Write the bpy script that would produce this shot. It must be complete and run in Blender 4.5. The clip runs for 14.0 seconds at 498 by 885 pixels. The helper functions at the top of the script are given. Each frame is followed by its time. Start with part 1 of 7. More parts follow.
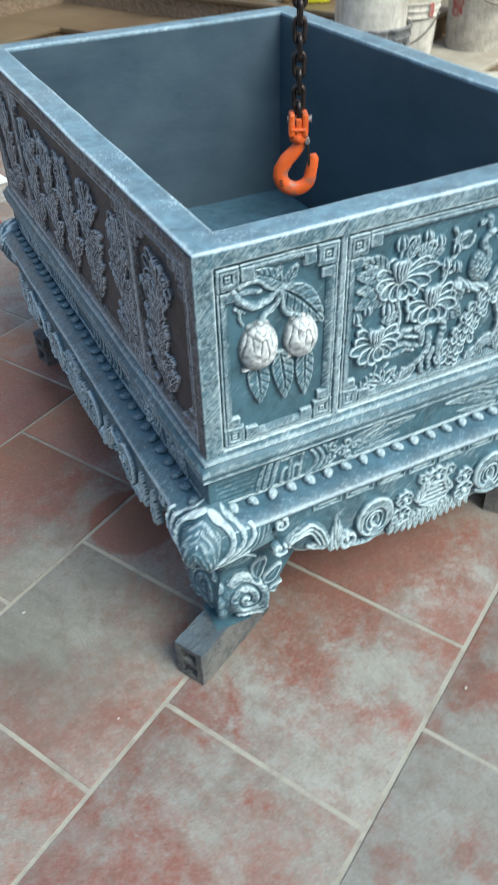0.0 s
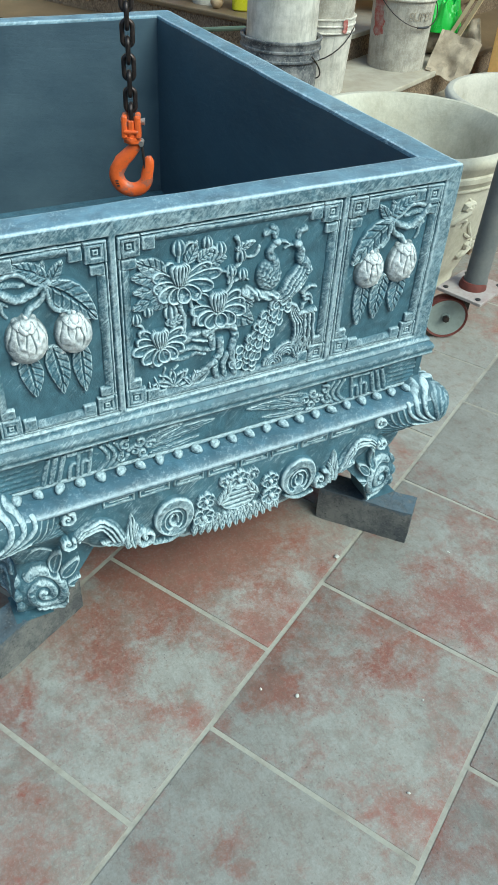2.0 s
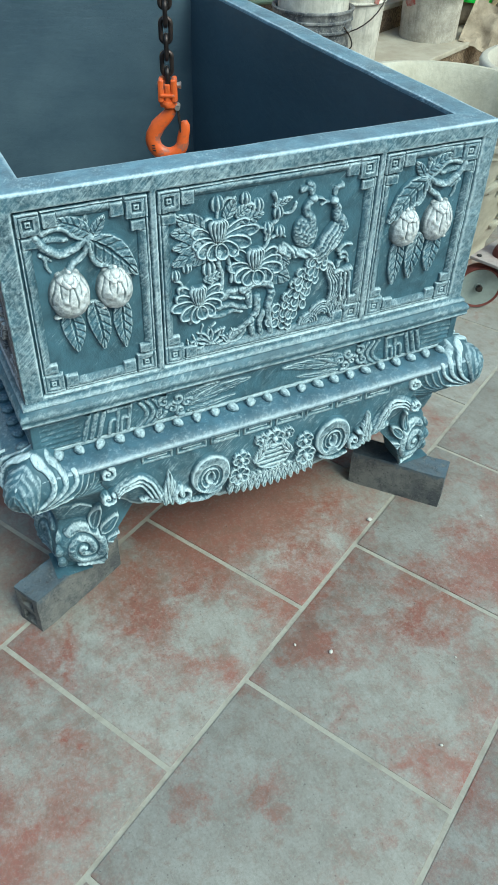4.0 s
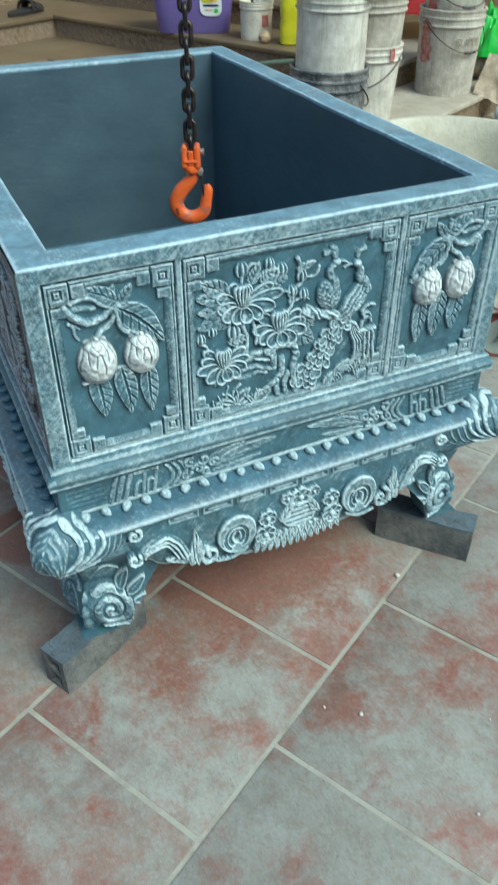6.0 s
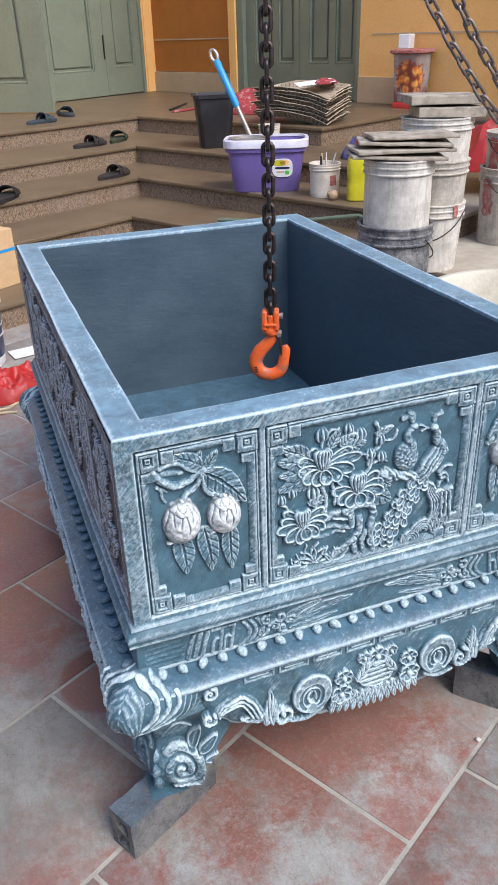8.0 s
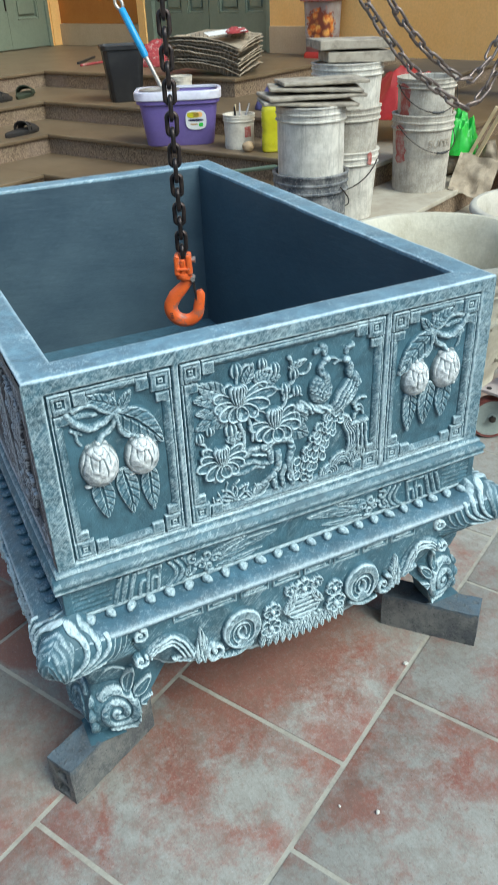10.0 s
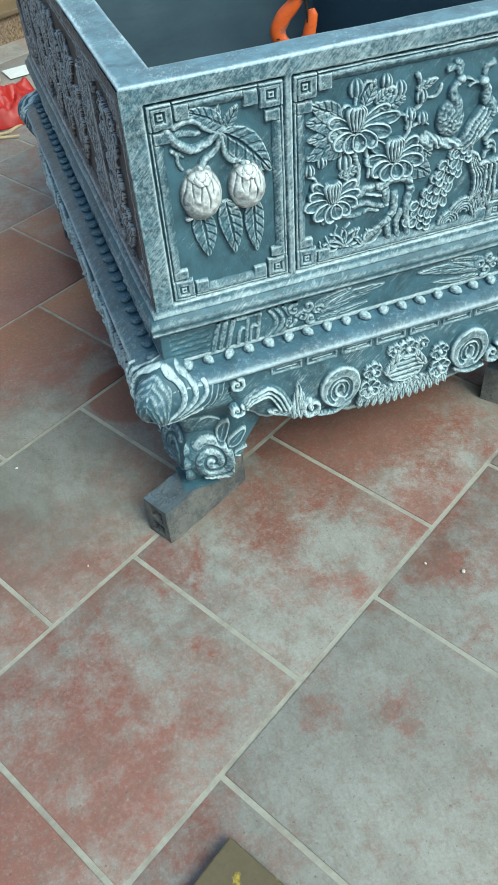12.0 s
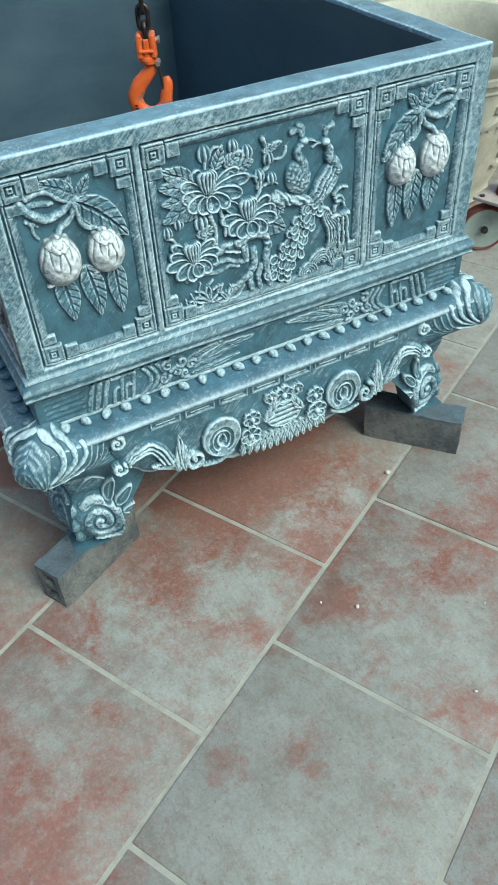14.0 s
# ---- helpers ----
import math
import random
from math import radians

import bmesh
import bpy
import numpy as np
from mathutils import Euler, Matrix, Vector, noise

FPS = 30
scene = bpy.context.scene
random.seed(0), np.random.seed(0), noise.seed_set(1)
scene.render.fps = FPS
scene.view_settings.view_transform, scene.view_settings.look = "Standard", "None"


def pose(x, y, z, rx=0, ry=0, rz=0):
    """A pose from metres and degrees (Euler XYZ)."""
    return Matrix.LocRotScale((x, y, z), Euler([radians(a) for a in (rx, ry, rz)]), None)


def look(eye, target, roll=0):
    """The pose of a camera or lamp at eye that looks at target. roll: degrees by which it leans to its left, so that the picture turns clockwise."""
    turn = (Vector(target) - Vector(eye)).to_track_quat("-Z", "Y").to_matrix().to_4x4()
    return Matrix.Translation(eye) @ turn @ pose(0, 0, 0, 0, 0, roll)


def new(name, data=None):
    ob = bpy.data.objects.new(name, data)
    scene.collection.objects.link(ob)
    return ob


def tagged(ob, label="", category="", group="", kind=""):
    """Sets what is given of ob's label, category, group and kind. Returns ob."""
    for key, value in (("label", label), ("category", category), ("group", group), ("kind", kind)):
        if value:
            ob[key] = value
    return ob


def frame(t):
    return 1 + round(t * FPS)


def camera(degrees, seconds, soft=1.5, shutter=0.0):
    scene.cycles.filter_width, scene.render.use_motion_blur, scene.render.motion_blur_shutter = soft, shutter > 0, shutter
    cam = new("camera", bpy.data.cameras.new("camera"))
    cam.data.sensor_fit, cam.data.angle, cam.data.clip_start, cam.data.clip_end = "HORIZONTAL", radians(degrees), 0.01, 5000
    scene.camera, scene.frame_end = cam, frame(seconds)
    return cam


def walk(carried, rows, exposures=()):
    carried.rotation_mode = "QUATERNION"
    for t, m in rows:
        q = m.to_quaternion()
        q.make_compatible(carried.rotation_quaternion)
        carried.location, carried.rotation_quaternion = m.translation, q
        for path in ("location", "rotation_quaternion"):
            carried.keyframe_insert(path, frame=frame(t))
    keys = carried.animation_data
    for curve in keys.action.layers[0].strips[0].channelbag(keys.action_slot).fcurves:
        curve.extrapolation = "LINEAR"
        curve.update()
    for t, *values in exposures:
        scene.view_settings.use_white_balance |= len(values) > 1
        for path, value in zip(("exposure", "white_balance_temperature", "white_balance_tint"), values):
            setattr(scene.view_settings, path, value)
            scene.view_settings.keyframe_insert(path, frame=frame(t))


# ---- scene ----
cam = camera(36.1, 14.0, soft=0.55, shutter=0.42)
PATH = [
    (0, (-0.318, -0.796, 1.242), (0.354, 0.583, -0.041), -1.8),
    (0.2, (-0.274, -0.835, 1.25), (0.377, 0.605, 0.023), -0.5),
    (0.3, (-0.24, -0.853, 1.247), (0.384, 0.621, 0.047), -0.1),
    (0.4, (-0.206, -0.871, 1.245), (0.402, 0.53, -0.046), 1.9),
    (0.5, (-0.185, -0.893, 1.245), (0.418, 0.53, -0.024), 1.2),
    (0.7, (-0.133, -0.913, 1.258), (0.506, 0.542, 0.044), -0.4),
    (1, (-0.109, -0.922, 1.255), (0.558, 0.513, 0.032), 0.6),
    (1.5, (-0.089, -0.923, 1.255), (0.638, 0.452, -0.002), 2.5),
    (2, (-0.085, -0.936, 1.25), (0.688, 0.399, -0.024), 3.7),
    (2.5, (-0.103, -0.948, 1.243), (0.652, 0.398, -0.029), 3.4),
    (3, (-0.118, -0.962, 1.233), (0.594, 0.377, -0.071), 2.6),
    (3.2, (-0.12, -0.969, 1.226), (0.578, 0.367, -0.088), 2.3),
    (5.3, (-0.115, -0.971, 1.229), (0.593, 0.384, -0.06), 1.6),
    (5.5, (-0.125, -0.954, 1.235), (0.581, 0.38, -0.077), 1.4),
    (6, (-0.117, -0.95, 1.248), (0.561, 0.482, 0.028), 0.1),
    (6.5, (-0.127, -0.94, 1.275), (0.498, 0.594, 0.154), -1.4),
    (7, (-0.138, -0.936, 1.303), (0.454, 0.697, 0.312), -2.2),
    (7.5, (-0.141, -0.934, 1.307), (0.46, 0.716, 0.35), -2.3),
    (8, (-0.139, -0.931, 1.309), (0.465, 0.724, 0.364), -1.9),
    (8.5, (-0.124, -0.938, 1.313), (0.56, 0.684, 0.364), -0.9),
    (8.7, (-0.118, -0.948, 1.312), (0.601, 0.661, 0.366), -0.8),
    (10.8, (-0.127, -0.964, 1.217), (0.532, 0.436, -0.051), -1.9),
    (11, (-0.129, -0.945, 1.198), (0.422, 0.372, -0.203), -2.2),
    (11.5, (-0.153, -0.951, 1.17), (0.265, 0.391, -0.253), -4.9),
    (12, (-0.159, -0.949, 1.173), (0.244, 0.392, -0.255), -5.1),
    (12.5, (-0.153, -0.961, 1.179), (0.309, 0.388, -0.224), -3.7),
    (13, (-0.139, -0.969, 1.186), (0.382, 0.372, -0.204), -3.6),
    (13.5, (-0.118, -0.973, 1.195), (0.485, 0.379, -0.15), -3.3),
    (14, (-0.105, -0.973, 1.192), (0.53, 0.349, -0.167), -3.6),
]
EXPOSURES = [(0, 0.78, 6080, -2), (0.5, 0.72, 5900, -8), (1.5, 0.62, 5780, -12), (3.2, 0.58, 5750, -13), (5.5, 0.58, 5770, -14), (6.5, 0.60, 5830, -8), (7, 0.70, 5960, 9), (7.5, 0.73, 6000, 13), (8.7, 0.78, 6000, 13), (10.8, 0.62, 5760, -14), (12.5, 0.63, 5960, -11), (14, 0.60, 5820, -12)]
walk(cam, [(t, look(eye, target, roll)) for t, eye, target, roll in PATH], EXPOSURES)

# ---- light ----
world = bpy.data.worlds.new("sky")
scene.world = world
world.use_nodes = True
wn = world.node_tree.nodes
sky = wn.new("ShaderNodeTexSky")
sky.sky_type, sky.sun_disc = "NISHITA", False
sky.sun_elevation, sky.sun_rotation = radians(48), radians(158)
sky.air_density, sky.dust_density = 1.0, 2.5
wn["Background"].inputs["Strength"].default_value = 0.15
world.node_tree.links.new(sky.outputs[0], wn["Background"].inputs[0])
sun = new("sun", bpy.data.lights.new("sun", "SUN"))
sun.data.energy, sun.data.angle, sun.data.color = 1.9, radians(35), (1.0, 0.97, 0.92)
sun.matrix_world = look((1.95, -4.9, 5.8), (0, 0, 0))

# ---- materials ----


def material(name, rough=0.6, metal=0.0):
    m = bpy.data.materials.new(name)
    m.use_nodes = True
    nt = m.node_tree
    b = nt.nodes["Principled BSDF"]
    b.inputs["Roughness"].default_value, b.inputs["Metallic"].default_value = rough, metal
    return m, nt, b


def node(nt, kind, **values):
    n = nt.nodes.new(kind)
    for key, value in values.items():
        n.inputs[key.replace("_", " ")].default_value = value
    return n


def coords(nt, scale=(1, 1, 1), turn=(0, 0, 0), local=False):
    m = nt.nodes.new("ShaderNodeMapping")
    m.inputs["Scale"].default_value = scale
    m.inputs["Rotation"].default_value = [radians(a) for a in turn]
    if local:
        nt.links.new(nt.nodes.new("ShaderNodeTexCoord").outputs["Object"], m.inputs[0])
    else:
        nt.links.new(nt.nodes.new("ShaderNodeNewGeometry").outputs["Position"], m.inputs[0])
    return m.outputs[0]


def noise_of(nt, vec, scale, detail=4.0, rough=0.55, twist=0.0):
    n = node(nt, "ShaderNodeTexNoise", Scale=scale, Detail=detail, Roughness=rough, Distortion=twist)
    nt.links.new(vec, n.inputs["Vector"])
    return n.outputs["Fac"]


def ramp(nt, fac, lo, hi, a=0.0, b=1.0):
    n = node(nt, "ShaderNodeMapRange")
    n.inputs["From Min"].default_value, n.inputs["From Max"].default_value = lo, hi
    n.inputs["To Min"].default_value, n.inputs["To Max"].default_value = a, b
    nt.links.new(fac, n.inputs["Value"])
    return n.outputs[0]


def maths(nt, op, a, b):
    n = nt.nodes.new("ShaderNodeMath")
    n.operation, n.use_clamp = op, op in ("ADD", "SUBTRACT")
    for i, value in enumerate((a, b)):
        if isinstance(value, (int, float)):
            n.inputs[i].default_value = value
        else:
            nt.links.new(value, n.inputs[i])
    return n.outputs[0]


def mix(nt, fac, a, b):
    n = nt.nodes.new("ShaderNodeMix")
    n.data_type = "RGBA"
    if isinstance(fac, (int, float)):
        n.inputs[0].default_value = fac
    else:
        nt.links.new(fac, n.inputs[0])
    for i, value in ((6, a), (7, b)):
        if isinstance(value, (tuple, list)):
            n.inputs[i].default_value = (*value[:3], 1)
        else:
            nt.links.new(value, n.inputs[i])
    return n.outputs[2]


def bump(nt, b, height, strength=0.3, distance=0.004):
    n = node(nt, "ShaderNodeBump", Strength=strength, Distance=distance)
    nt.links.new(height, n.inputs["Height"])
    nt.links.new(n.outputs[0], b.inputs["Normal"])


def painted(name, base, stain, scale=6.0, rough=0.6, amount=1.0, grain=180.0, strength=0.25, metal=0.0, local=True, lo=0.45, hi=0.7):
    """A colour with stains at one scale and grain at another."""
    m, nt, b = material(name, rough, metal)
    vec = coords(nt, local=local)
    big = noise_of(nt, vec, scale, 6, 0.65)
    fine = noise_of(nt, vec, grain, 3)
    c = mix(nt, maths(nt, "MULTIPLY", ramp(nt, big, lo, hi), amount), base, stain)
    c = mix(nt, ramp(nt, fine, 0.35, 0.75, 0.0, 0.22), c, tuple(0.45 * x for x in base))
    nt.links.new(c, b.inputs["Base Color"])
    nt.links.new(ramp(nt, big, 0.3, 0.7, rough - 0.08, min(1, rough + 0.12)), b.inputs["Roughness"])
    bump(nt, b, fine, strength, 0.002)
    return m


def dry_brushed(name, dark, pale, haze, rough=0.55):
    """Slate paint with a pale dry-brushed coat: the attribute 'brush' says where the brush caught."""
    m, nt, b = material(name, rough)
    att = nt.nodes.new("ShaderNodeAttribute")
    att.attribute_name = "brush"
    vec = coords(nt, local=True)
    turned = nt.nodes.new("ShaderNodeMapping")
    turned.inputs["Scale"].default_value = (26, 120, 520)
    nt.links.new(coords(nt, (1, 1, 1), (18, 42, 12), True), turned.inputs[0])
    strokes = noise_of(nt, turned.outputs[0], 1.0, 3, 0.6)
    patch = noise_of(nt, vec, 9, 5, 0.62)
    cloud = noise_of(nt, vec, 21, 4, 0.6, 0.8)
    grain = noise_of(nt, vec, 420, 2, 0.7)
    lumps = noise_of(nt, vec, 110, 3, 0.65)

    def level(fac, k):
        return ramp(nt, fac, 0.25, 0.75, -k, k)

    def plus(a, c):
        n = nt.nodes.new("ShaderNodeMath")
        nt.links.new(a, n.inputs[0])
        nt.links.new(c, n.inputs[1])
        return n.outputs[0]

    sweeps = noise_of(nt, coords(nt, (1, 1, 1), (0, 0, 35), True), 15, 4, 0.6, 0.6)
    veil = maths(nt, "MULTIPLY", ramp(nt, strokes, 0.46, 0.66), ramp(nt, sweeps, 0.42, 0.66, 0.06, haze))
    catch = plus(plus(att.outputs["Fac"], veil), plus(level(grain, 0.17), plus(level(lumps, 0.22), level(patch, 0.10))))
    fac = ramp(nt, catch, 0.20, 1.10)
    d = mix(nt, ramp(nt, cloud, 0.32, 0.68), tuple(0.72 * x for x in dark), tuple(1.35 * x for x in dark))
    d = mix(nt, ramp(nt, patch, 0.5, 0.75, 0, 0.4), d, (dark[0] * 1.7, dark[1] * 1.35, dark[2] * 1.2))
    nt.links.new(mix(nt, fac, d, pale), b.inputs["Base Color"])
    nt.links.new(ramp(nt, fac, 0.0, 1.0, rough, rough + 0.25), b.inputs["Roughness"])
    bump(nt, b, plus(level(lumps, 0.5), level(grain, 0.3)), 0.5, 0.0014)
    return m


SLATE = dry_brushed("slate_dry_brushed_white", (0.054, 0.115, 0.148), (0.575, 0.69, 0.72), 0.45, 0.5)
# lighter base than SLATE: sky reflected off the top face is in it
RIM = dry_brushed("slate_rim_sky_tinted", (0.135, 0.225, 0.280), (0.56, 0.67, 0.715), 0.62, 0.42)
SLATE_BLUE = dry_brushed("slate_blue_tray", (0.062, 0.126, 0.170), (0.56, 0.67, 0.71), 0.20, 0.42)
# dark slate coat for the long sides, their shade partly in its colour
SIDE_SLATE = dry_brushed("shaded_side_slate_brushed_white", (0.043, 0.044, 0.050), (0.58, 0.62, 0.64), 0.20, 0.5)
FRUIT = dry_brushed("white_brushed_fruit", (0.15, 0.185, 0.195), (0.72, 0.74, 0.73), 0.2)


def basin_material():
    m, nt, b = material("slate_basin_paint", 0.42)
    vec = coords(nt, (2.6, 2.6, 7), local=True)
    sweep_marks = noise_of(nt, vec, 1.6, 7, 0.68, 0.5)
    cloud = noise_of(nt, coords(nt, local=True), 5, 5, 0.6)
    c = mix(nt, ramp(nt, cloud, 0.35, 0.65), (0.043, 0.068, 0.091), (0.064, 0.096, 0.120))
    c = mix(nt, ramp(nt, sweep_marks, 0.42, 0.7, 0, 0.35), c, (0.085, 0.124, 0.150))
    nt.links.new(c, b.inputs["Base Color"])
    nt.links.new(ramp(nt, cloud, 0.3, 0.7, 0.36, 0.55), b.inputs["Roughness"])
    bump(nt, b, noise_of(nt, coords(nt, (12, 12, 60), local=True), 1.6, 5, 0.6, 0.3), 0.30, 0.005)
    return m


BASIN = basin_material()


def tile_material():
    m, nt, b = material("dusty_terracotta", 0.55)
    vec = coords(nt)
    shade = nt.nodes.new("ShaderNodeObjectInfo").outputs["Random"]
    big = noise_of(nt, vec, 1.15, 3, 0.55, 0.6)
    mid = noise_of(nt, vec, 7.5, 9, 0.74, 0.25)
    fine = noise_of(nt, vec, 52, 7, 0.78)
    dust = maths(nt, "ADD", maths(nt, "MULTIPLY", big, 0.36), maths(nt, "MULTIPLY", mid, 0.50))
    # ragged places: worn bare (weight above 0) or caked with cement dust (below 0)
    wander = node(nt, "ShaderNodeTexNoise", Scale=12.0, Detail=8.0, Roughness=0.75)
    nt.links.new(vec, wander.inputs["Vector"])
    sway = nt.nodes.new("ShaderNodeVectorMath")
    sway.operation = "MULTIPLY_ADD"
    sway.inputs[1].default_value = (0.24, 0.24, 0)
    nt.links.new(wander.outputs["Color"], sway.inputs[0])
    nt.links.new(vec, sway.inputs[2])
    for x, y, reach, weight in ((0.14, -0.08, 0.13, 0.10), (0.48, 0.13, 0.24, 0.13), (0.27, 0.05, 0.17, 0.11), (-0.36, -0.32, 0.26, 0.11), (-0.16, -0.41, 0.15, 0.06), (-0.35, 0.06, 0.24, 0.12), (0.06, -0.475, 0.060, 0.095), (0.19, -0.505, 0.055, 0.09), (0.21, -0.27, 0.11, 0.10), (0.38, -0.285, 0.075, 0.11), (-0.42, -0.52, 0.25, 0.11), (-0.08, -0.08, 0.09, 0.10), (0.39, -0.18, 0.12, 0.09), (0.64, -0.31, 0.10, 0.08), (0.47, -0.57, 0.10, 0.09), (0.80, -0.27, 0.17, 0.13), (-0.25, 0.95, 0.58, 0.24), (1.30, 0.32, 0.50, -0.12), (0.25, -0.15, 0.09, -0.10), (0.03, -0.54, 0.14, -0.06), (-0.24, 0.28, 0.26, -0.11), (0.72, -0.11, 0.10, -0.09)):
        gap = nt.nodes.new("ShaderNodeVectorMath")
        gap.operation = "DISTANCE"
        gap.inputs[1].default_value = (x + 0.12, y + 0.12, 0)
        nt.links.new(sway.outputs[0], gap.inputs[0])
        n = nt.nodes.new("ShaderNodeMath")
        n.operation = "SUBTRACT"
        nt.links.new(dust, n.inputs[0])
        nt.links.new(ramp(nt, gap.outputs["Value"], 0.02, reach, weight, 0.0), n.inputs[1])
        dust = n.outputs[0]
    dust = maths(nt, "ADD", dust, ramp(nt, shade, 0, 1, -0.015, 0.015))
    dust = maths(nt, "ADD", dust, ramp(nt, fine, 0.3, 0.7, -0.05, 0.05))
    dust = maths(nt, "ADD", dust, ramp(nt, noise_of(nt, vec, 21, 6, 0.75, 0.5), 0.3, 0.7, -0.045, 0.045))
    red = mix(nt, ramp(nt, mid, 0.35, 0.65), (0.232, 0.076, 0.051), (0.275, 0.120, 0.088))
    grey = mix(nt, ramp(nt, noise_of(nt, vec, 3.1, 6, 0.65), 0.35, 0.65), (0.245, 0.250, 0.222), (0.345, 0.355, 0.318))
    c = mix(nt, ramp(nt, dust, 0.330, 0.465, 0.06, 0.88), red, grey)
    c = mix(nt, ramp(nt, noise_of(nt, vec, 17, 8, 0.75, 0.4), 0.46, 0.66, 0.0, 0.40), c, (0.15, 0.125, 0.098))
    c = mix(nt, ramp(nt, noise_of(nt, vec, 90, 6, 0.8), 0.5, 0.70, 0.0, 0.28), c, (0.40, 0.41, 0.37))
    rust = noise_of(nt, vec, 33, 7, 0.8, 0.3)
    c = mix(nt, ramp(nt, rust, 0.50, 0.64, 0.0, 0.45), c, (0.20, 0.120, 0.088))
    # the clean round mark of a bucket
    gap = nt.nodes.new("ShaderNodeVectorMath")
    gap.operation = "DISTANCE"
    gap.inputs[1].default_value = (-0.02, 0.42, 0)
    nt.links.new(vec, gap.inputs[0])
    c = mix(nt, ramp(nt, maths(nt, "ADD", gap.outputs["Value"], ramp(nt, mid, 0.3, 0.7, -0.006, 0.006)), 0.098, 0.110, 0.9, 0.0), c, (0.215, 0.075, 0.048))
    # short scuffs and grit
    scuff = noise_of(nt, coords(nt, (160, 34, 1), (0, 0, 64)), 1.0, 4, 0.7)
    c = mix(nt, ramp(nt, scuff, 0.52, 0.72, 0.0, 0.30), c, (0.115, 0.10, 0.085))
    c = mix(nt, ramp(nt, noise_of(nt, vec, 230, 3, 0.8), 0.45, 0.7, 0.0, 0.30), c, (0.12, 0.105, 0.088))
    c = mix(nt, ramp(nt, noise_of(nt, coords(nt, (1, 1, 1), (0, 0, 50)), 190, 3, 0.8), 0.54, 0.74, 0.0, 0.26), c, (0.46, 0.45, 0.41))
    c = mix(nt, ramp(nt, noise_of(nt, coords(nt, (1, 1, 1), (0, 0, 30)), 3.3, 8, 0.74, 0.8), 0.56, 0.72, 0.0, 0.45), c, (0.125, 0.115, 0.095))
    # shade beside the planter, put into the tile colour as a ragged patch
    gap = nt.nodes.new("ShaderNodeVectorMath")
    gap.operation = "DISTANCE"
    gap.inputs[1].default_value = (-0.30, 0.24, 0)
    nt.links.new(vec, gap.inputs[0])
    side_shade = maths(nt, "MULTIPLY", ramp(nt, gap.outputs["Value"], 0.10, 0.42, 0.75, 0.0), ramp(nt, noise_of(nt, vec, 2.6, 7, 0.68, 0.7), 0.36, 0.62, 0.1, 1.0))
    c = mix(nt, side_shade, c, (0.125, 0.122, 0.098))
    spots = noise_of(nt, vec, 160, 2, 0.5)
    c = mix(nt, ramp(nt, spots, 0.68, 0.74, 0, 0.5), c, (0.06, 0.05, 0.045))
    nt.links.new(c, b.inputs["Base Color"])
    nt.links.new(ramp(nt, dust, 0.34, 0.46, 0.42, 0.72), b.inputs["Roughness"])
    bump(nt, b, maths(nt, "ADD", fine, maths(nt, "ADD", spots, scuff)), 0.6, 0.003)
    return m


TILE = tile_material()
GROUT = painted("cement_grout", (0.37, 0.35, 0.29), (0.25, 0.215, 0.175), 14, 0.85, 1, 200, local=False)


def granite_material():
    m, nt, b = material("washed_granite_chips", 0.75)
    vec = coords(nt)
    cell = node(nt, "ShaderNodeTexVoronoi", Scale=210.0)
    nt.links.new(coords(nt, (1, 1, 0.55)), cell.inputs["Vector"])
    tone = nt.nodes.new("ShaderNodeSeparateColor")
    nt.links.new(cell.outputs["Color"], tone.inputs[0])
    c = mix(nt, ramp(nt, tone.outputs[0], 0.1, 0.9), (0.090, 0.058, 0.034), (0.280, 0.200, 0.126))
    c = mix(nt, ramp(nt, noise_of(nt, vec, 4, 5), 0.45, 0.7, 0, 0.5), c, (0.215, 0.155, 0.12))
    nt.links.new(c, b.inputs["Base Color"])
    bump(nt, b, tone.outputs[0], 0.5, 0.004)
    return m


GRANITE = granite_material()


def tread_material():
    m, nt, b = material("polished_step_stone", 0.42)
    vec = coords(nt)
    big, fine = noise_of(nt, vec, 3, 6, 0.65), noise_of(nt, vec, 110, 4, 0.7)
    c = mix(nt, ramp(nt, big, 0.4, 0.65), (0.122, 0.083, 0.045), (0.176, 0.126, 0.072))
    c = mix(nt, ramp(nt, fine, 0.4, 0.7, 0, 0.35), c, (0.085, 0.062, 0.045))
    # cement dust spilt round the pails
    gap = nt.nodes.new("ShaderNodeVectorMath")
    gap.operation = "DISTANCE"
    gap.inputs[1].default_value = (2.62, 2.35, 0.26)
    nt.links.new(vec, gap.inputs[0])
    dust = maths(nt, "MULTIPLY", ramp(nt, gap.outputs["Value"], 0.45, 0.95, 0.95, 0.0), ramp(nt, noise_of(nt, vec, 9, 6, 0.7), 0.3, 0.6, 0.55, 1.0))
    c = mix(nt, dust, c, (0.43, 0.385, 0.305))
    nt.links.new(c, b.inputs["Base Color"])
    nt.links.new(ramp(nt, dust, 0, 1, 0.42, 0.85), b.inputs["Roughness"])
    bump(nt, b, fine, 0.15, 0.002)
    return m


TREAD = tread_material()
ORANGE = painted("orange_wall_paint", (0.90, 0.52, 0.175), (0.84, 0.45, 0.125), 2.5, 0.75, 0.7, 60, 0.15, local=False)
# ORANGE darkened: the recess's shade is in this colour
SHADED_ORANGE = painted("shaded_orange_wall_paint", (0.46, 0.17, 0.025), (0.40, 0.13, 0.02), 2.5, 0.7, 0.7, 60, 0.15, local=False)
PLINTH = painted("beige_plinth_tile", (0.52, 0.39, 0.245), (0.44, 0.32, 0.19), 3, 0.45, 0.8, 60, 0.1, local=False)
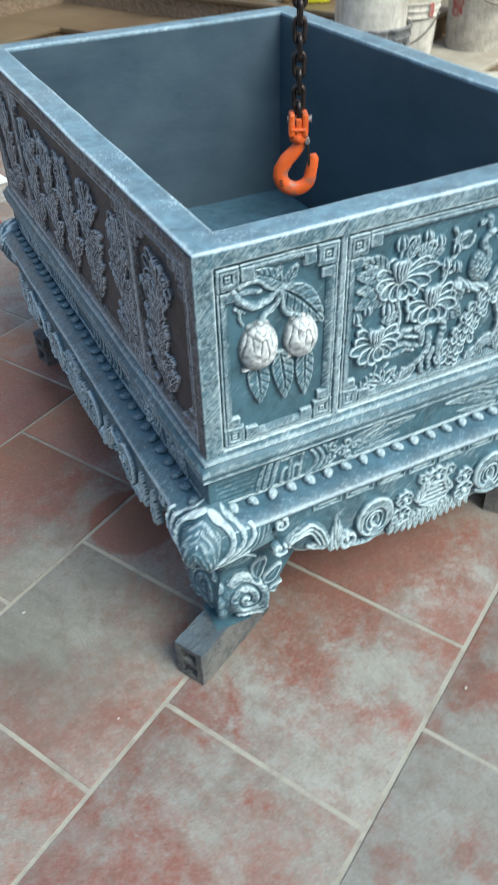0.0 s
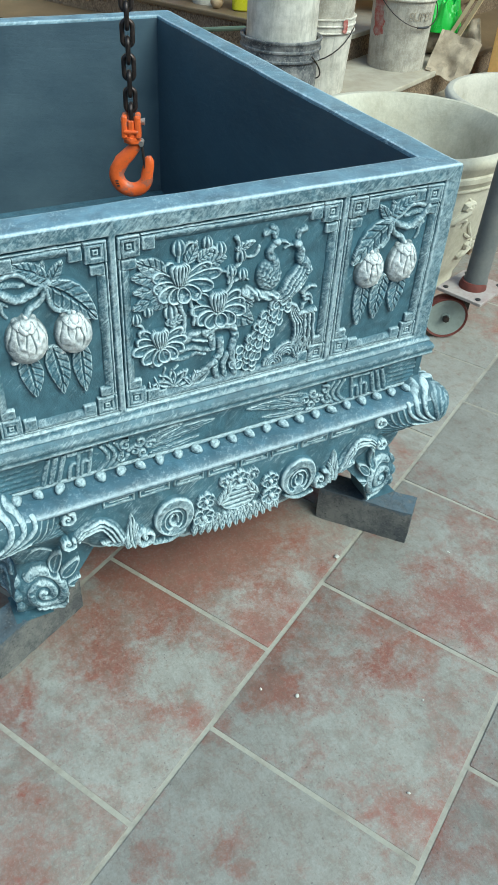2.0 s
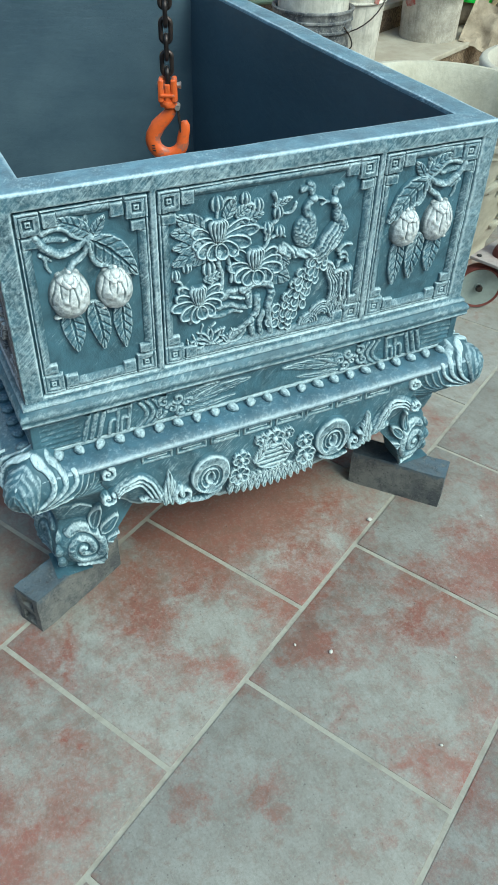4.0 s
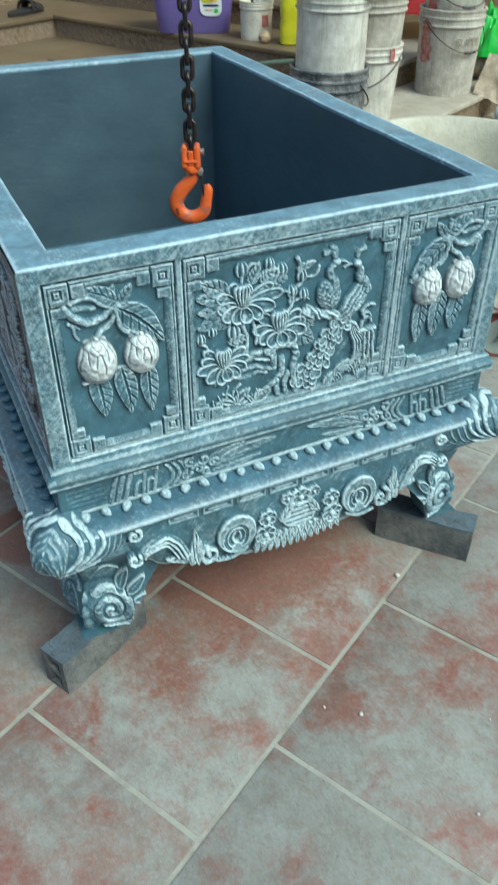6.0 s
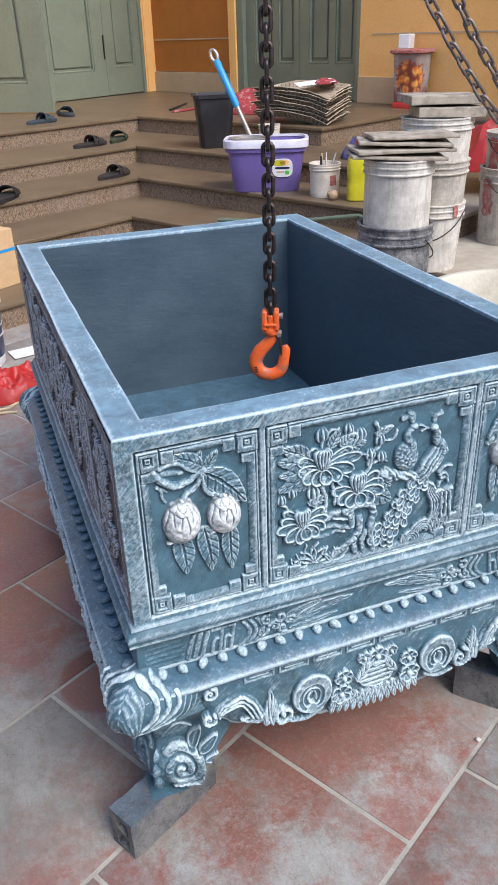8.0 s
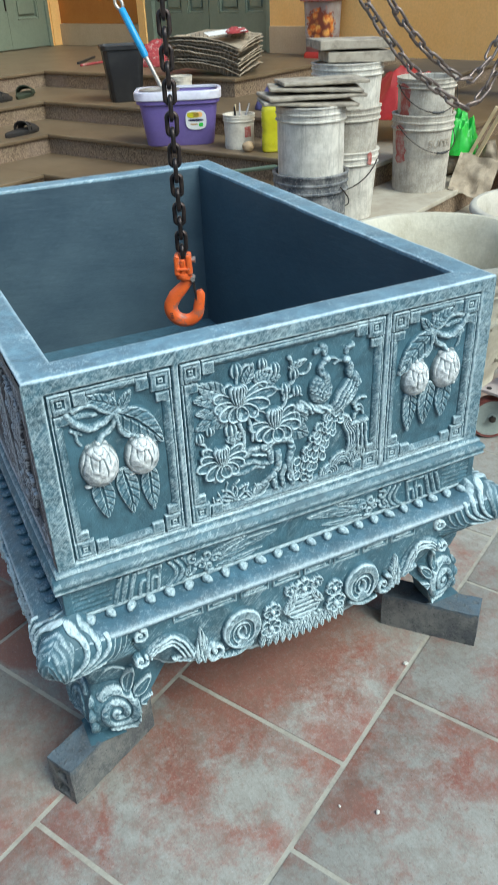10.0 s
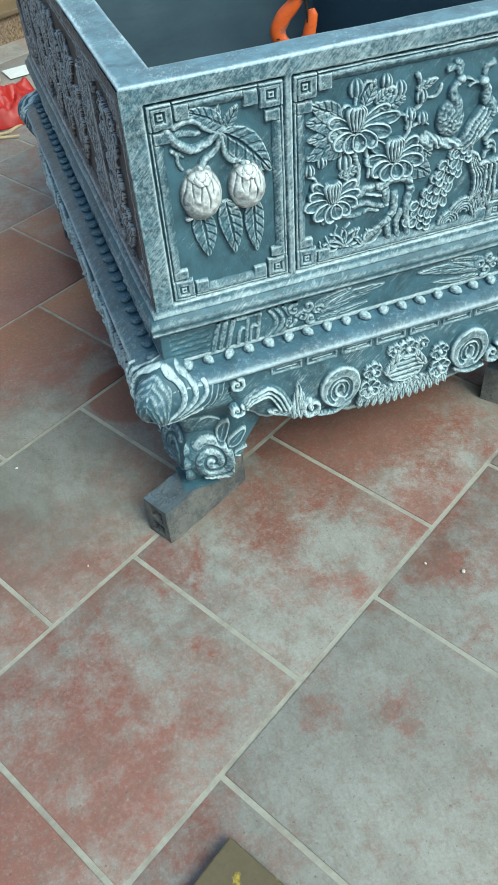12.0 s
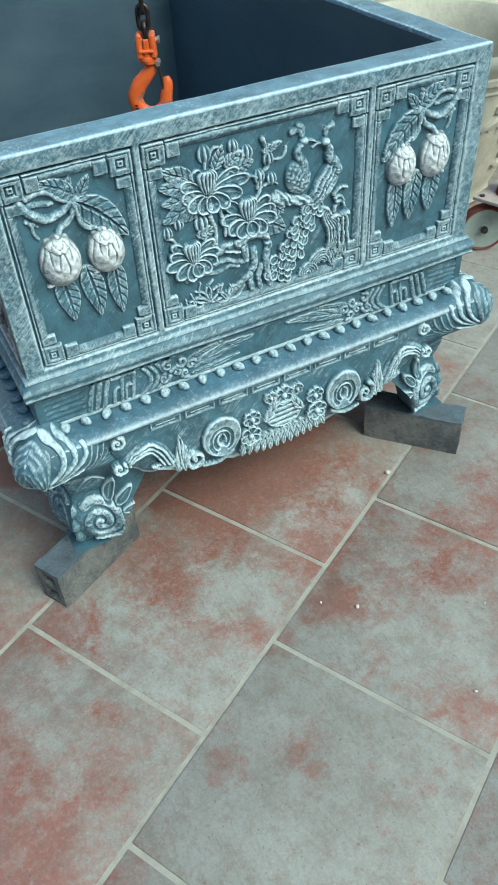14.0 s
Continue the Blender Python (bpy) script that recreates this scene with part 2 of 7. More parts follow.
GREEN = painted("sage_door_paint", (0.19, 0.217, 0.155), (0.155, 0.177, 0.127), 3, 0.42, 0.7, 40, 0.1, local=False)
YARD = painted("added_wall_render", (0.30, 0.28, 0.25), (0.20, 0.19, 0.17), 1.5, 0.9, 0.9, 60, local=False)


def brick_material():
    m, nt, b = material("grey_cement_brick", 0.85)
    vec = coords(nt, local=True)
    big, mid, fine = noise_of(nt, vec, 16, 5, 0.65, 0.5), noise_of(nt, vec, 55, 4, 0.7), noise_of(nt, vec, 260, 3, 0.7)
    c = mix(nt, ramp(nt, big, 0.4, 0.62), (0.195, 0.192, 0.178), (0.085, 0.090, 0.094))
    c = mix(nt, ramp(nt, mid, 0.5, 0.7, 0, 0.5), c, (0.045, 0.05, 0.055))
    c = mix(nt, ramp(nt, fine, 0.55, 0.7, 0, 0.55), c, (0.27, 0.26, 0.235))
    c = mix(nt, ramp(nt, noise_of(nt, vec, 140, 5, 0.75), 0.56, 0.66, 0, 0.7), c, (0.03, 0.03, 0.032))
    # spilt slate paint on the top
    sep = nt.nodes.new("ShaderNodeSeparateXYZ")
    nt.links.new(nt.nodes.new("ShaderNodeTexCoord").outputs["Object"], sep.inputs[0])
    spill = maths(nt, "MULTIPLY", ramp(nt, maths(nt, "ADD", sep.outputs[2], ramp(nt, mid, 0.3, 0.7, -0.008, 0.008)), 0.080, 0.090), ramp(nt, big, 0.35, 0.6, 1.0, 0.45))
    c = mix(nt, maths(nt, "MULTIPLY", spill, 0.8), c, (0.070, 0.120, 0.165))
    nt.links.new(c, b.inputs["Base Color"])
    bump(nt, b, maths(nt, "ADD", fine, mid), 1.0, 0.006)
    return m


BRICK = brick_material()

# ---- building blocks ----


def obj(name, verts, faces, mat, parent=None, label="", smooth=True, brush=None):
    me = bpy.data.meshes.new(name)
    me.from_pydata([tuple(p) for p in verts], [], faces if isinstance(faces, list) else faces.tolist())
    if brush is not None:
        at = me.attributes.new("brush", "FLOAT", "POINT")
        at.data.foreach_set("value", np.asarray(brush, dtype=np.float32))
    if smooth:
        me.polygons.foreach_set("use_smooth", [True] * len(me.polygons))
    me.materials.append(mat)
    ob = new(name, me)
    ob.parent = parent
    if label:
        tagged(ob, label)
    return ob


def part(name, bm, mat, parent=None, label="", smooth=False):
    bmesh.ops.recalc_face_normals(bm, faces=bm.faces)
    me = bpy.data.meshes.new(name)
    bm.to_mesh(me)
    bm.free()
    if smooth:
        me.polygons.foreach_set("use_smooth", [True] * len(me.polygons))
        me.set_sharp_from_angle(angle=radians(38))
    me.materials.append(mat)
    ob = new(name, me)
    ob.parent = parent
    if label:
        tagged(ob, label)
    return ob


def thing(name, label, category, group="", m=None):
    ob = tagged(new(name), label, category, group)
    ob.empty_display_size = 0.05
    if m is not None:
        ob.matrix_basis = m
    return ob


def box(bm, x0, x1, y0, y1, z0, z1, bevel=0.0, m=None, seg=2):
    r = bmesh.ops.create_cube(bm, size=1)
    vs = r["verts"]
    bmesh.ops.scale(bm, vec=(x1 - x0, y1 - y0, z1 - z0), verts=vs)
    bmesh.ops.translate(bm, vec=((x0 + x1) / 2, (y0 + y1) / 2, (z0 + z1) / 2), verts=vs)
    if bevel:
        es = list({e for v in vs for e in v.link_edges})
        out = bmesh.ops.bevel(bm, geom=es, offset=bevel, segments=seg, profile=0.5, affect="EDGES")
        vs = list({v for f in out["faces"] for v in f.verts} | {v for v in vs if v.is_valid})
    if m is not None:
        bmesh.ops.transform(bm, matrix=m, verts=vs)
    return vs


def lathe(bm, profile, steps=40, m=None, wobble=0.0, caps=True):
    rings = []
    for r, z in profile:
        ring = []
        for i in range(steps):
            a = 2 * math.pi * i / steps
            k = 1 + wobble * noise.noise((3 * math.cos(a), 3 * math.sin(a), z * 9))
            p = Vector((r * k * math.cos(a), r * k * math.sin(a), z))
            ring.append(bm.verts.new(m @ p if m is not None else p))
        rings.append(ring)
    for a, b in zip(rings, rings[1:]):
        for i in range(steps):
            j = (i + 1) % steps
            bm.faces.new((a[i], a[j], b[j], b[i]))
    for ring, flip in ((rings[0], True), (rings[-1], False)):
        if caps and profile[0 if flip else -1][0] > 1e-4:
            bm.faces.new(ring[::-1] if flip else ring)
    return bm


def tube(bm, points, radius, steps=10, closed=False, caps=True):
    """A round bar along points; radius is a number or one number a point."""
    pts = [Vector(p) for p in points]
    n = len(pts)
    radii = [radius] * n if isinstance(radius, (int, float)) else radius
    rings, side = [], None
    for i, p in enumerate(pts):
        d = (pts[(i + 1) % n] - pts[i - 1]) if closed else (pts[min(i + 1, n - 1)] - pts[max(i - 1, 0)])
        d.normalize()
        if side is None:
            side = d.orthogonal().normalized()
        side = (side - side.dot(d) * d).normalized()
        up = d.cross(side)
        rings.append([bm.verts.new(p + radii[i] * (math.cos(a) * side + math.sin(a) * up)) for a in (2 * math.pi * k / steps for k in range(steps))])
    pairs = list(zip(rings, rings[1:])) + ([(rings[-1], rings[0])] if closed else [])
    for a, b in pairs:
        for k in range(steps):
            j = (k + 1) % steps
            bm.faces.new((a[k], a[j], b[j], b[k]))
    if caps and not closed:
        bm.faces.new(rings[0][::-1])
        bm.faces.new(rings[-1])
    return bm


# ---- the planter: sizes ----
W, D, TOP, FOOT = 0.828, 1.231, 0.823, 0.092
planter = thing("stone_planter", "large rectangular slate-blue cast planter, dry-brushed white carvings, standing on bricks", "planter")


def sweep(name, profile, brush, mat, parent, label="", cell=0.02, wob=0.0012, inset=None):
    """A moulding round the planter: profile rows (out, z), mitred at the corners."""
    nx, ny = int(W / cell), int(D / cell)
    path = [(i / nx, 0, 0, -1) for i in range(nx)] + [(1, i / ny, 1, 0) for i in range(ny)]
    path += [(1 - i / nx, 1, 0, 1) for i in range(nx)] + [(0, 1 - i / ny, -1, 0) for i in range(ny)]
    verts, faces, br = [], [], []
    n = len(path)
    for (a, b, _, _) in path:
        for (out, z), w in zip(profile, brush):
            x = -out + a * (W + 2 * out)
            y = -out + b * (D + 2 * out)
            k = noise.noise_vector((x * 9, y * 9, z * 9)) * wob
            verts.append((x + k.x, y + k.y, z + k.z))
            br.append(w)
    m = len(profile)
    for i in range(n):
        j = (i + 1) % n
        for k in range(m - 1):
            faces.append((i * m + k, j * m + k, j * m + k + 1, i * m + k + 1))
    faces = [f[::-1] for f in faces]
    ob = obj(name, verts, faces, mat, parent, label, True, br)
    ob.data.set_sharp_from_angle(angle=radians(50))
    return ob


rim_profile = [(-0.0002, 0.8185), (-0.0004, 0.8208), (-0.0016, 0.8224), (-0.0036, TOP), (-0.008, TOP), (-0.02, TOP), (-0.034, TOP), (-0.047, TOP), (-0.0515, 0.8228), (-0.0535, 0.8215), (-0.054, 0.815)]
sweep("rim", rim_profile, [0.3, 0.7, 0.95, 0.6, 0.14, 0.08, 0.08, 0.10, 0.5, 0.6, 0.1], RIM, planter, "brushed slate rim with pale sky sheen in its colour")
sweep("basin_wall", [(-0.054, 0.8155), (-0.0545, 0.78), (-0.0545, 0.70), (-0.055, 0.60), (-0.055, 0.50), (-0.056, 0.40), (-0.056, 0.352)], [0] * 7, BASIN, planter, "smooth dark slate inside wall", wob=0.002)
bm = bmesh.new()
box(bm, 0.05, W - 0.05, 0.05, D - 0.05, 0.335, 0.352)
# lighter slate than the walls, for the light falling on the bottom
part("basin_floor", bm, SLATE_BLUE, planter, "slate-blue bottom of the basin, light on it in the colour")
ledge = [(-0.004, 0.497), (0.002, 0.4955), (0.007, 0.493), (0.0085, 0.489), (0.008, 0.486), (0.0125, 0.483), (0.016, 0.478), (0.0165, 0.473), (0.014, 0.469), (0.0145, 0.466), (0.0155, 0.463), (0.013, 0.459), (0.006, 0.456), (-0.002, 0.452)]
sweep("ledge_moulding", ledge, [0.05, 0.15, 0.5, 0.65, 0.02, 0.06, 0.4, 0.3, 0.05, 0.25, 0.7, 0.4, 0.05, 0], SLATE, planter)
neck = [(-0.001, 0.453), (-0.004, 0.447), (-0.004, 0.435), (-0.003, 0.418), (-0.002, 0.404), (-0.001, 0.398), (0.003, 0.3965), (0.004, 0.3935), (0.003, 0.390), (0.001, 0.387)]
sweep("neck_moulding", neck, [0, 0, 0.03, 0.05, 0.08, 0.15, 0.75, 0.75, 0.2, 0.0], SLATE, planter)
tray = [(0.0, 0.389), (0.010, 0.3885), (0.022, 0.3875), (0.034, 0.3855), (0.043, 0.382), (0.0465, 0.3795), (0.0495, 0.3755), (0.0505, 0.372), (0.0495, 0.3685), (0.045, 0.3665), (0.041, 0.366), (0.041, 0.358), (0.0, 0.355)]
sweep("tray_moulding", tray, [0.10, 0.10, 0.12, 0.14, 0.14, 0.26, 0.80, 0.55, 0.15, 0.0, 0.0, 0, 0], SLATE_BLUE, planter)

# ---- the planter: carved relief ----
SIDES = {
    "front": (W, Matrix.Identity(4)),
    "left": (D, Matrix.Translation((0, D, 0)) @ Matrix.Rotation(radians(-90), 4, "Z")),
    "right": (D, Matrix.Translation((W, 0, 0)) @ Matrix.Rotation(radians(90), 4, "Z")),
    "back": (W, Matrix.Translation((W, D, 0)) @ Matrix.Rotation(radians(180), 4, "Z")),
}


def soften(h, n):
    """A box blur, n cells to each side."""
    for axis in (0, 1):
        pad = np.concatenate([np.repeat(np.take(h, [0], axis), n + 1, axis), h, np.repeat(np.take(h, [-1], axis), n, axis)], axis)
        c = np.cumsum(pad, axis)
        k = h.shape[axis]
        h = (np.take(c, range(2 * n + 1, 2 * n + 1 + k), axis) - np.take(c, range(k), axis)) / (2 * n + 1)
    return h


def lattice(X, Z, scale, seed):
    """Smooth value noise between -1 and 1."""
    u, v = X * scale + 500.5, Z * scale + 500.5
    i, j = np.floor(u).astype(np.int64), np.floor(v).astype(np.int64)
    a, b = smooth01(u - i), smooth01(v - j)

    def corner(p, r):
        k = (p * 73856093) ^ (r * 19349663) ^ (seed * 83492791)
        k = (k ^ (k >> 13)) * 1274126177 & 0x7FFFFFFF
        return (k % 10007) / 5003.0 - 1

    low = corner(i, j) * (1 - a) + corner(i + 1, j) * a
    high = corner(i, j + 1) * (1 - a) + corner(i + 1, j + 1) * a
    return low * (1 - b) + high * b


def carve(name, f, x0, x1, z0, z1, res, mat, parent, out=0.0, label="", gain=1.0, floor=0.08, m=None, hand=0.45, flesh=0.22):
    """A carved piece: f(X, Z) is how far it stands proud of a face; where it is not above 0 there is no piece."""
    nx, nz = max(4, int((x1 - x0) / res)), max(4, int((z1 - z0) / res))
    X, Z = np.meshgrid(np.linspace(x0, x1, nx), np.linspace(z0, z1, nz))
    # the unsteady hand of the carver, and the rough cast
    H = f(X + hand * (0.0011 * lattice(X, Z, 70, 3) + 0.0004 * lattice(X, Z, 260, 4)), Z + hand * (0.0011 * lattice(X, Z, 70, 5) + 0.0004 * lattice(X, Z, 260, 6)))
    H = np.where(H > 0.0008, H * (1 + 0.08 * lattice(X, Z, 130, 7)) + 0.00035 * lattice(X, Z, 330, 8) + 0.0002, H)
    on = H > 0.0003
    cells = on[:-1, :-1] | on[1:, :-1] | on[:-1, 1:] | on[1:, 1:]
    low = np.where(on, H, -0.003)
    high = np.where(on, H, 0)
    n = max(2, int(0.0036 / res))
    around = soften(high, n)
    ridge = high - 0.35 * around - 0.65 * around / np.maximum(soften(on.astype(float), n), 0.15)
    crest = high - soften(high, max(1, int(0.0013 / res)))
    lift = high / max(float(H.max()), 1e-5)
    worn = 0.5 + 0.5 * lattice(X, Z, 42, 17)
    brush = np.clip(floor + flesh * lift * (0.5 + worn) + gain * (0.42 * ridge / 0.0017 + 0.20 * crest / 0.0007), -0.25, 1.1) * on
    ids = np.arange(nx * nz).reshape(nz, nx)
    quads = np.stack([ids[:-1, :-1], ids[:-1, 1:], ids[1:, 1:], ids[1:, :-1]], -1)[cells]
    used = np.unique(quads)
    back = np.full(nx * nz, -1)
    back[used] = np.arange(len(used))
    verts = np.stack([X, -(out + low), Z], -1).reshape(-1, 3)[used]
    ob = obj(name, verts, back[quads], mat, parent, label, True, brush.reshape(-1)[used])
    if m is not None:
        ob.matrix_basis = m
    return ob


def smooth01(t):
    t = np.clip(t, 0, 1)
    return t * t * (3 - 2 * t)


def local(X, Z, x0, z0, angle):
    c, s = math.cos(angle), math.sin(angle)
    return (X - x0) * c + (Z - z0) * s, -(X - x0) * s + (Z - z0) * c


def dome(X, Z, cx, cz, rx, rz, h, angle=0.0):
    a, b = local(X, Z, cx, cz, angle)
    return h * np.sqrt(np.clip(1 - (a / rx) ** 2 - (b / rz) ** 2, 0, None))


def petal(X, Z, cx, cz, angle, length, width, h, egg=0.35, rim=0.55):
    """An oval petal from (cx, cz) outwards, wider towards its end, with a raised lip round a hollow."""
    a, b = local(X, Z, cx, cz, angle)
    t = a / length
    q = np.sqrt(((t - 0.5) / 0.5) ** 2 + (b / (width * (1 - egg + 2 * egg * np.clip(t, 0, 1)))) ** 2)
    lip = np.exp(-((q - 0.80) / 0.13) ** 2)
    body = (1 - rim) + rim * lip + 0.10 * np.exp(-(b / (0.14 * width)) ** 2)
    return np.where(q < 1, h * body * smooth01((1 - q) / 0.13) * (0.72 + 0.28 * np.clip(t, 0, 1)), 0)


def over(H, p, sink=0.0):
    """Lays a piece p over H, so that it hides what is below it."""
    return np.where(p > 0.0009, np.maximum(p, sink * H), H)


def leaf(X, Z, x0, z0, x1, z1, width, h, veins=7, bend=0.0):
    """A pointed leaf with an incised midrib and side veins."""
    angle, length = math.atan2(z1 - z0, x1 - x0), math.hypot(x1 - x0, z1 - z0)
    a, b = local(X, Z, x0, z0, angle)
    t = np.clip(a / length, 0.001, 0.999)
    b = b - bend * np.sin(np.pi * t)
    w = width * np.sin(np.pi * t ** 0.70) ** 0.75 + 1e-6
    q = np.abs(b) / w
    k = (t * veins - q * 1.15) % 1.0
    vein = np.exp(-((k - 0.5) / 0.12) ** 2) * smooth01(q / 0.12) * smooth01((0.97 - q) / 0.15)
    body = 0.66 + 0.22 * np.sin(np.pi * np.clip(q, 0, 1)) + 0.14 * np.exp(-((q - 0.88) / 0.10) ** 2) - 0.34 * vein - 0.36 * np.exp(-(q / 0.07) ** 2) + 0.16 * np.exp(-((q - 0.17) / 0.07) ** 2)
    inside = (a > 0) & (a < length)
    return np.where(inside, h * np.clip(body, 0.12, 2) * smooth01((1 - q) / 0.12), 0)


def flow(pts, n=4):
    """A smooth line through a few points."""
    out = []
    for i in range(len(pts) - 1):
        p0, p1, p2, p3 = pts[max(i - 1, 0)], pts[i], pts[i + 1], pts[min(i + 2, len(pts) - 1)]
        for k in range(n):
            t = k / n
            out.append(tuple(0.5 * (2 * b + (c - a) * t + (2 * a - 5 * b + 4 * c - d) * t * t + (3 * b - a - 3 * c + d) * t ** 3) for a, b, c, d in zip(p0, p1, p2, p3)))
    return out + [pts[-1]]


def stroke(X, Z, pts, w0, h, w1=None, flat=0.42):
    """A raised line along pts, from half width w0 to w1."""
    pts = flow(pts) if 3 <= len(pts) <= 8 else pts
    w1 = w0 if w1 is None else w1
    H = np.zeros_like(X)
    n = len(pts) - 1
    for i in range(n):
        (ax, az), (bx, bz) = pts[i], pts[i + 1]
        dx, dz = bx - ax, bz - az
        t = np.clip(((X - ax) * dx + (Z - az) * dz) / (dx * dx + dz * dz + 1e-12), 0, 1)
        d = np.hypot(X - ax - t * dx, Z - az - t * dz)
        w = w0 + (w1 - w0) * (i + t) / n
        H = np.maximum(H, h * np.clip(1 - (d / w) ** 2, 0, None) ** flat * (0.6 + 0.4 * w / max(w0, w1)))
    return H * (1 + 0.12 * lattice(X, Z, 170, 19) + 0.08 * lattice(X, Z, 420, 23))


def curve(x0, z0, x1, z1, bow, n=8):
    """Points of a bowed line."""
    dx, dz = x1 - x0, z1 - z0
    return [(x0 + dx * t - dz * bow * math.sin(math.pi * t), z0 + dz * t + dx * bow * math.sin(math.pi * t)) for t in (i / n for i in range(n + 1))]


def spiral(cx, cz, r, turns, start=0.0, hand=1, n=26, end=0.12, tall=1.0):
    return [(cx + r * (1 - (1 - end) * i / n) * math.cos(start + hand * 6.283 * turns * i / n), cz + tall * r * (1 - (1 - end) * i / n) * math.sin(start + hand * 6.283 * turns * i / n)) for i in range(n + 1)]


def most(*hs):
    H = hs[0]
    for h in hs[1:]:
        H = np.maximum(H, h)
    return H


OPEN_PETALS = ((32, 1.05), (148, 1.05), (6, 1.1), (174, 1.1), (-24, 0.98), (204, 0.98), (-58, 0.80), (238, 0.80), (270, 0.66))


def flower(X, Z, cx, cz, r, h, tilt=0.0, petals=OPEN_PETALS, cup=0.80):
    """A chrysanthemum: long oval petals round an upright cup of thick ribs; (cx, cz) is the root of the cup."""
    H = np.zeros_like(X)
    for i, (a, k) in enumerate(petals):
        low = math.sin(radians(a)) < -0.2
        H = over(H, petal(X, Z, cx + 0.10 * r * math.cos(radians(a)), cz + 0.10 * r * math.sin(radians(a)), radians(a) + tilt, r * k, r * (0.27 if low else 0.235), h * (0.84 if low else 0.62 + 0.02 * i), 0.28))
    ax, az = local(X, Z, cx, cz - 0.06 * r, tilt)
    v = np.clip(az / (cup * r), 0.001, 0.999)
    wide = r * (0.16 + 0.30 * v ** 0.7) * np.sqrt(np.clip(1 - np.clip((v - 0.62) / 0.38, 0, 1) ** 2.2, 0.02, 1))
    q = ax / wide
    ribs = np.abs(np.cos(np.clip(q, -1, 1) * 9.6 + 1.57))
    bowl = h * 1.25 * np.sqrt(np.clip(1 - q * q, 0, 1)) ** 0.6 * (0.52 + 0.48 * ribs ** 0.6) * smooth01((1 - v) / 0.06) * (0.75 + 0.25 * v)
    return over(H, np.where((np.abs(q) < 1) & (az > 0) & (v < 0.998), bowl, 0))


def bud(X, Z, cx, cz, r, h):
    """A round bud of three or four upright ribs."""
    H = dome(X, Z, cx, cz, r * 0.92, r, h)
    s = np.sqrt(np.clip(1 - ((Z - cz) / r) ** 2, 0.05, 1)) * r * 0.92
    return np.where(H > 0, H * (0.74 + 0.26 * np.cos((X - cx) / s * 8.2)), 0)


def fret(X, Z, x0, x1, z0, z1, h):
    """A panel frame: a lip, a groove and a bar sloping down inwards; a square key at each corner, a step block on each side of it."""
    d = np.minimum(np.minimum(X - x0, x1 - X), np.minimum(Z - z0, z1 - Z))
    H = h * np.interp(d, [0, 0.0011, 0.0026, 0.0032, 0.0042, 0.0050, 0.0092, 0.0165, 0.0176], [0, 0.86, 0.86, 0.30, 0.30, 0.96, 0.96, 0.30, 0.0])
    q = 0.033

    def bar(a0, a1, b0, b1, k=1.0, soft=0.0012):
        return h * k * smooth01(np.minimum(np.minimum(X - a0, a1 - X), np.minimum(Z - b0, b1 - Z)) / soft)

    for sx, ax in ((1, x0), (-1, x1)):
        for sz, az in ((1, z0), (-1, z1)):
            def sq(a0, a1, b0, b1, k=1.0):
                xa, xb = sorted((ax + sx * a0, ax + sx * a1))
                za, zb = sorted((az + sz * b0, az + sz * b1))
                return bar(xa, xb, za, zb, k)
            for block in (sq(q + 0.0018, q + 0.0225, 0.0042, 0.0255, 0.98), sq(0.0042, 0.0270, q + 0.0018, q + 0.0180, 0.98)):
                H = np.where(block > 0, np.maximum(block, 0.0), H)
            for cut in (sq(q, q + 0.0018, -0.001, 0.0262), sq(-0.001, 0.0262, q, q + 0.0018)):
                H = np.where(cut > 0, np.minimum(H, 0.28 * h), H)
            key = sq(0, q, 0, q)
            key = np.where(sq(0.0088, q - 0.0088, 0.0088, q - 0.0088) > 0.45 * h, 0.30 * h, key)
            key = most(key, sq(0.0118, q - 0.0118, 0.0118, q - 0.0118, 0.92))
            key = np.where(sq(0.0146, q - 0.0146, 0.0146, q - 0.0146) > 0.3 * h, 0.4 * h, key)
            key = np.where((sq(0.0042, 0.0055, 0.0042, q) > 0) | (sq(0.0042, q, 0.0042, 0.0055) > 0), 0.62 * h, key)
            H = np.where(sq(-0.002, q + 0.0004, -0.002, q + 0.0004) > 0, key, H)
    return H


def panels(length):
    """The three panel spans of a face of that length."""
    s = 0.186 if length < 1 else 0.215
    return [(0.030, 0.030 + s), (0.030 + s + 0.013, length - 0.030 - s - 0.013), (length - 0.030 - s, length - 0.030)]


PZ0, PZ1 = 0.503, 0.796
GROUND = -0.0085  # the panels' ground lies behind the face


def face(side, mat):
    length, m = SIDES[side]
    spans = panels(length)

    def border(X, Z):
        H = np.full_like(X, 0.0092)
        for a, b in spans:
            d = np.minimum(np.minimum(X - a, b - X), np.minimum(Z - PZ0, PZ1 - Z)) + 0.0022
            H = np.where(d > 0, 0.0092 * smooth01(1 - d / 0.0022), H)
        H = np.where(H < 0.001, 0, H + 0.0006 * lattice(X, Z, 26, 41))
        return H

    def ground(X, Z):
        return np.full_like(X, 0.004) + 0.0005 * lattice(X, Z, 34, 43)

    carve("face_border", border, 0.0005, length - 0.0005, 0.492, 0.8195, 0.0022 if side in ("front", "left") else 0.004, mat, planter, GROUND, m=m, gain=0.5, floor=0.24, hand=0.35, flesh=0.10)
    carve("panel_ground", ground, 0.02, length - 0.02, 0.498, 0.800, 0.006, mat, planter, GROUND - 0.0035, m=m, floor=-0.02, gain=0.0, hand=0.2, flesh=0.0)
    return spans, m


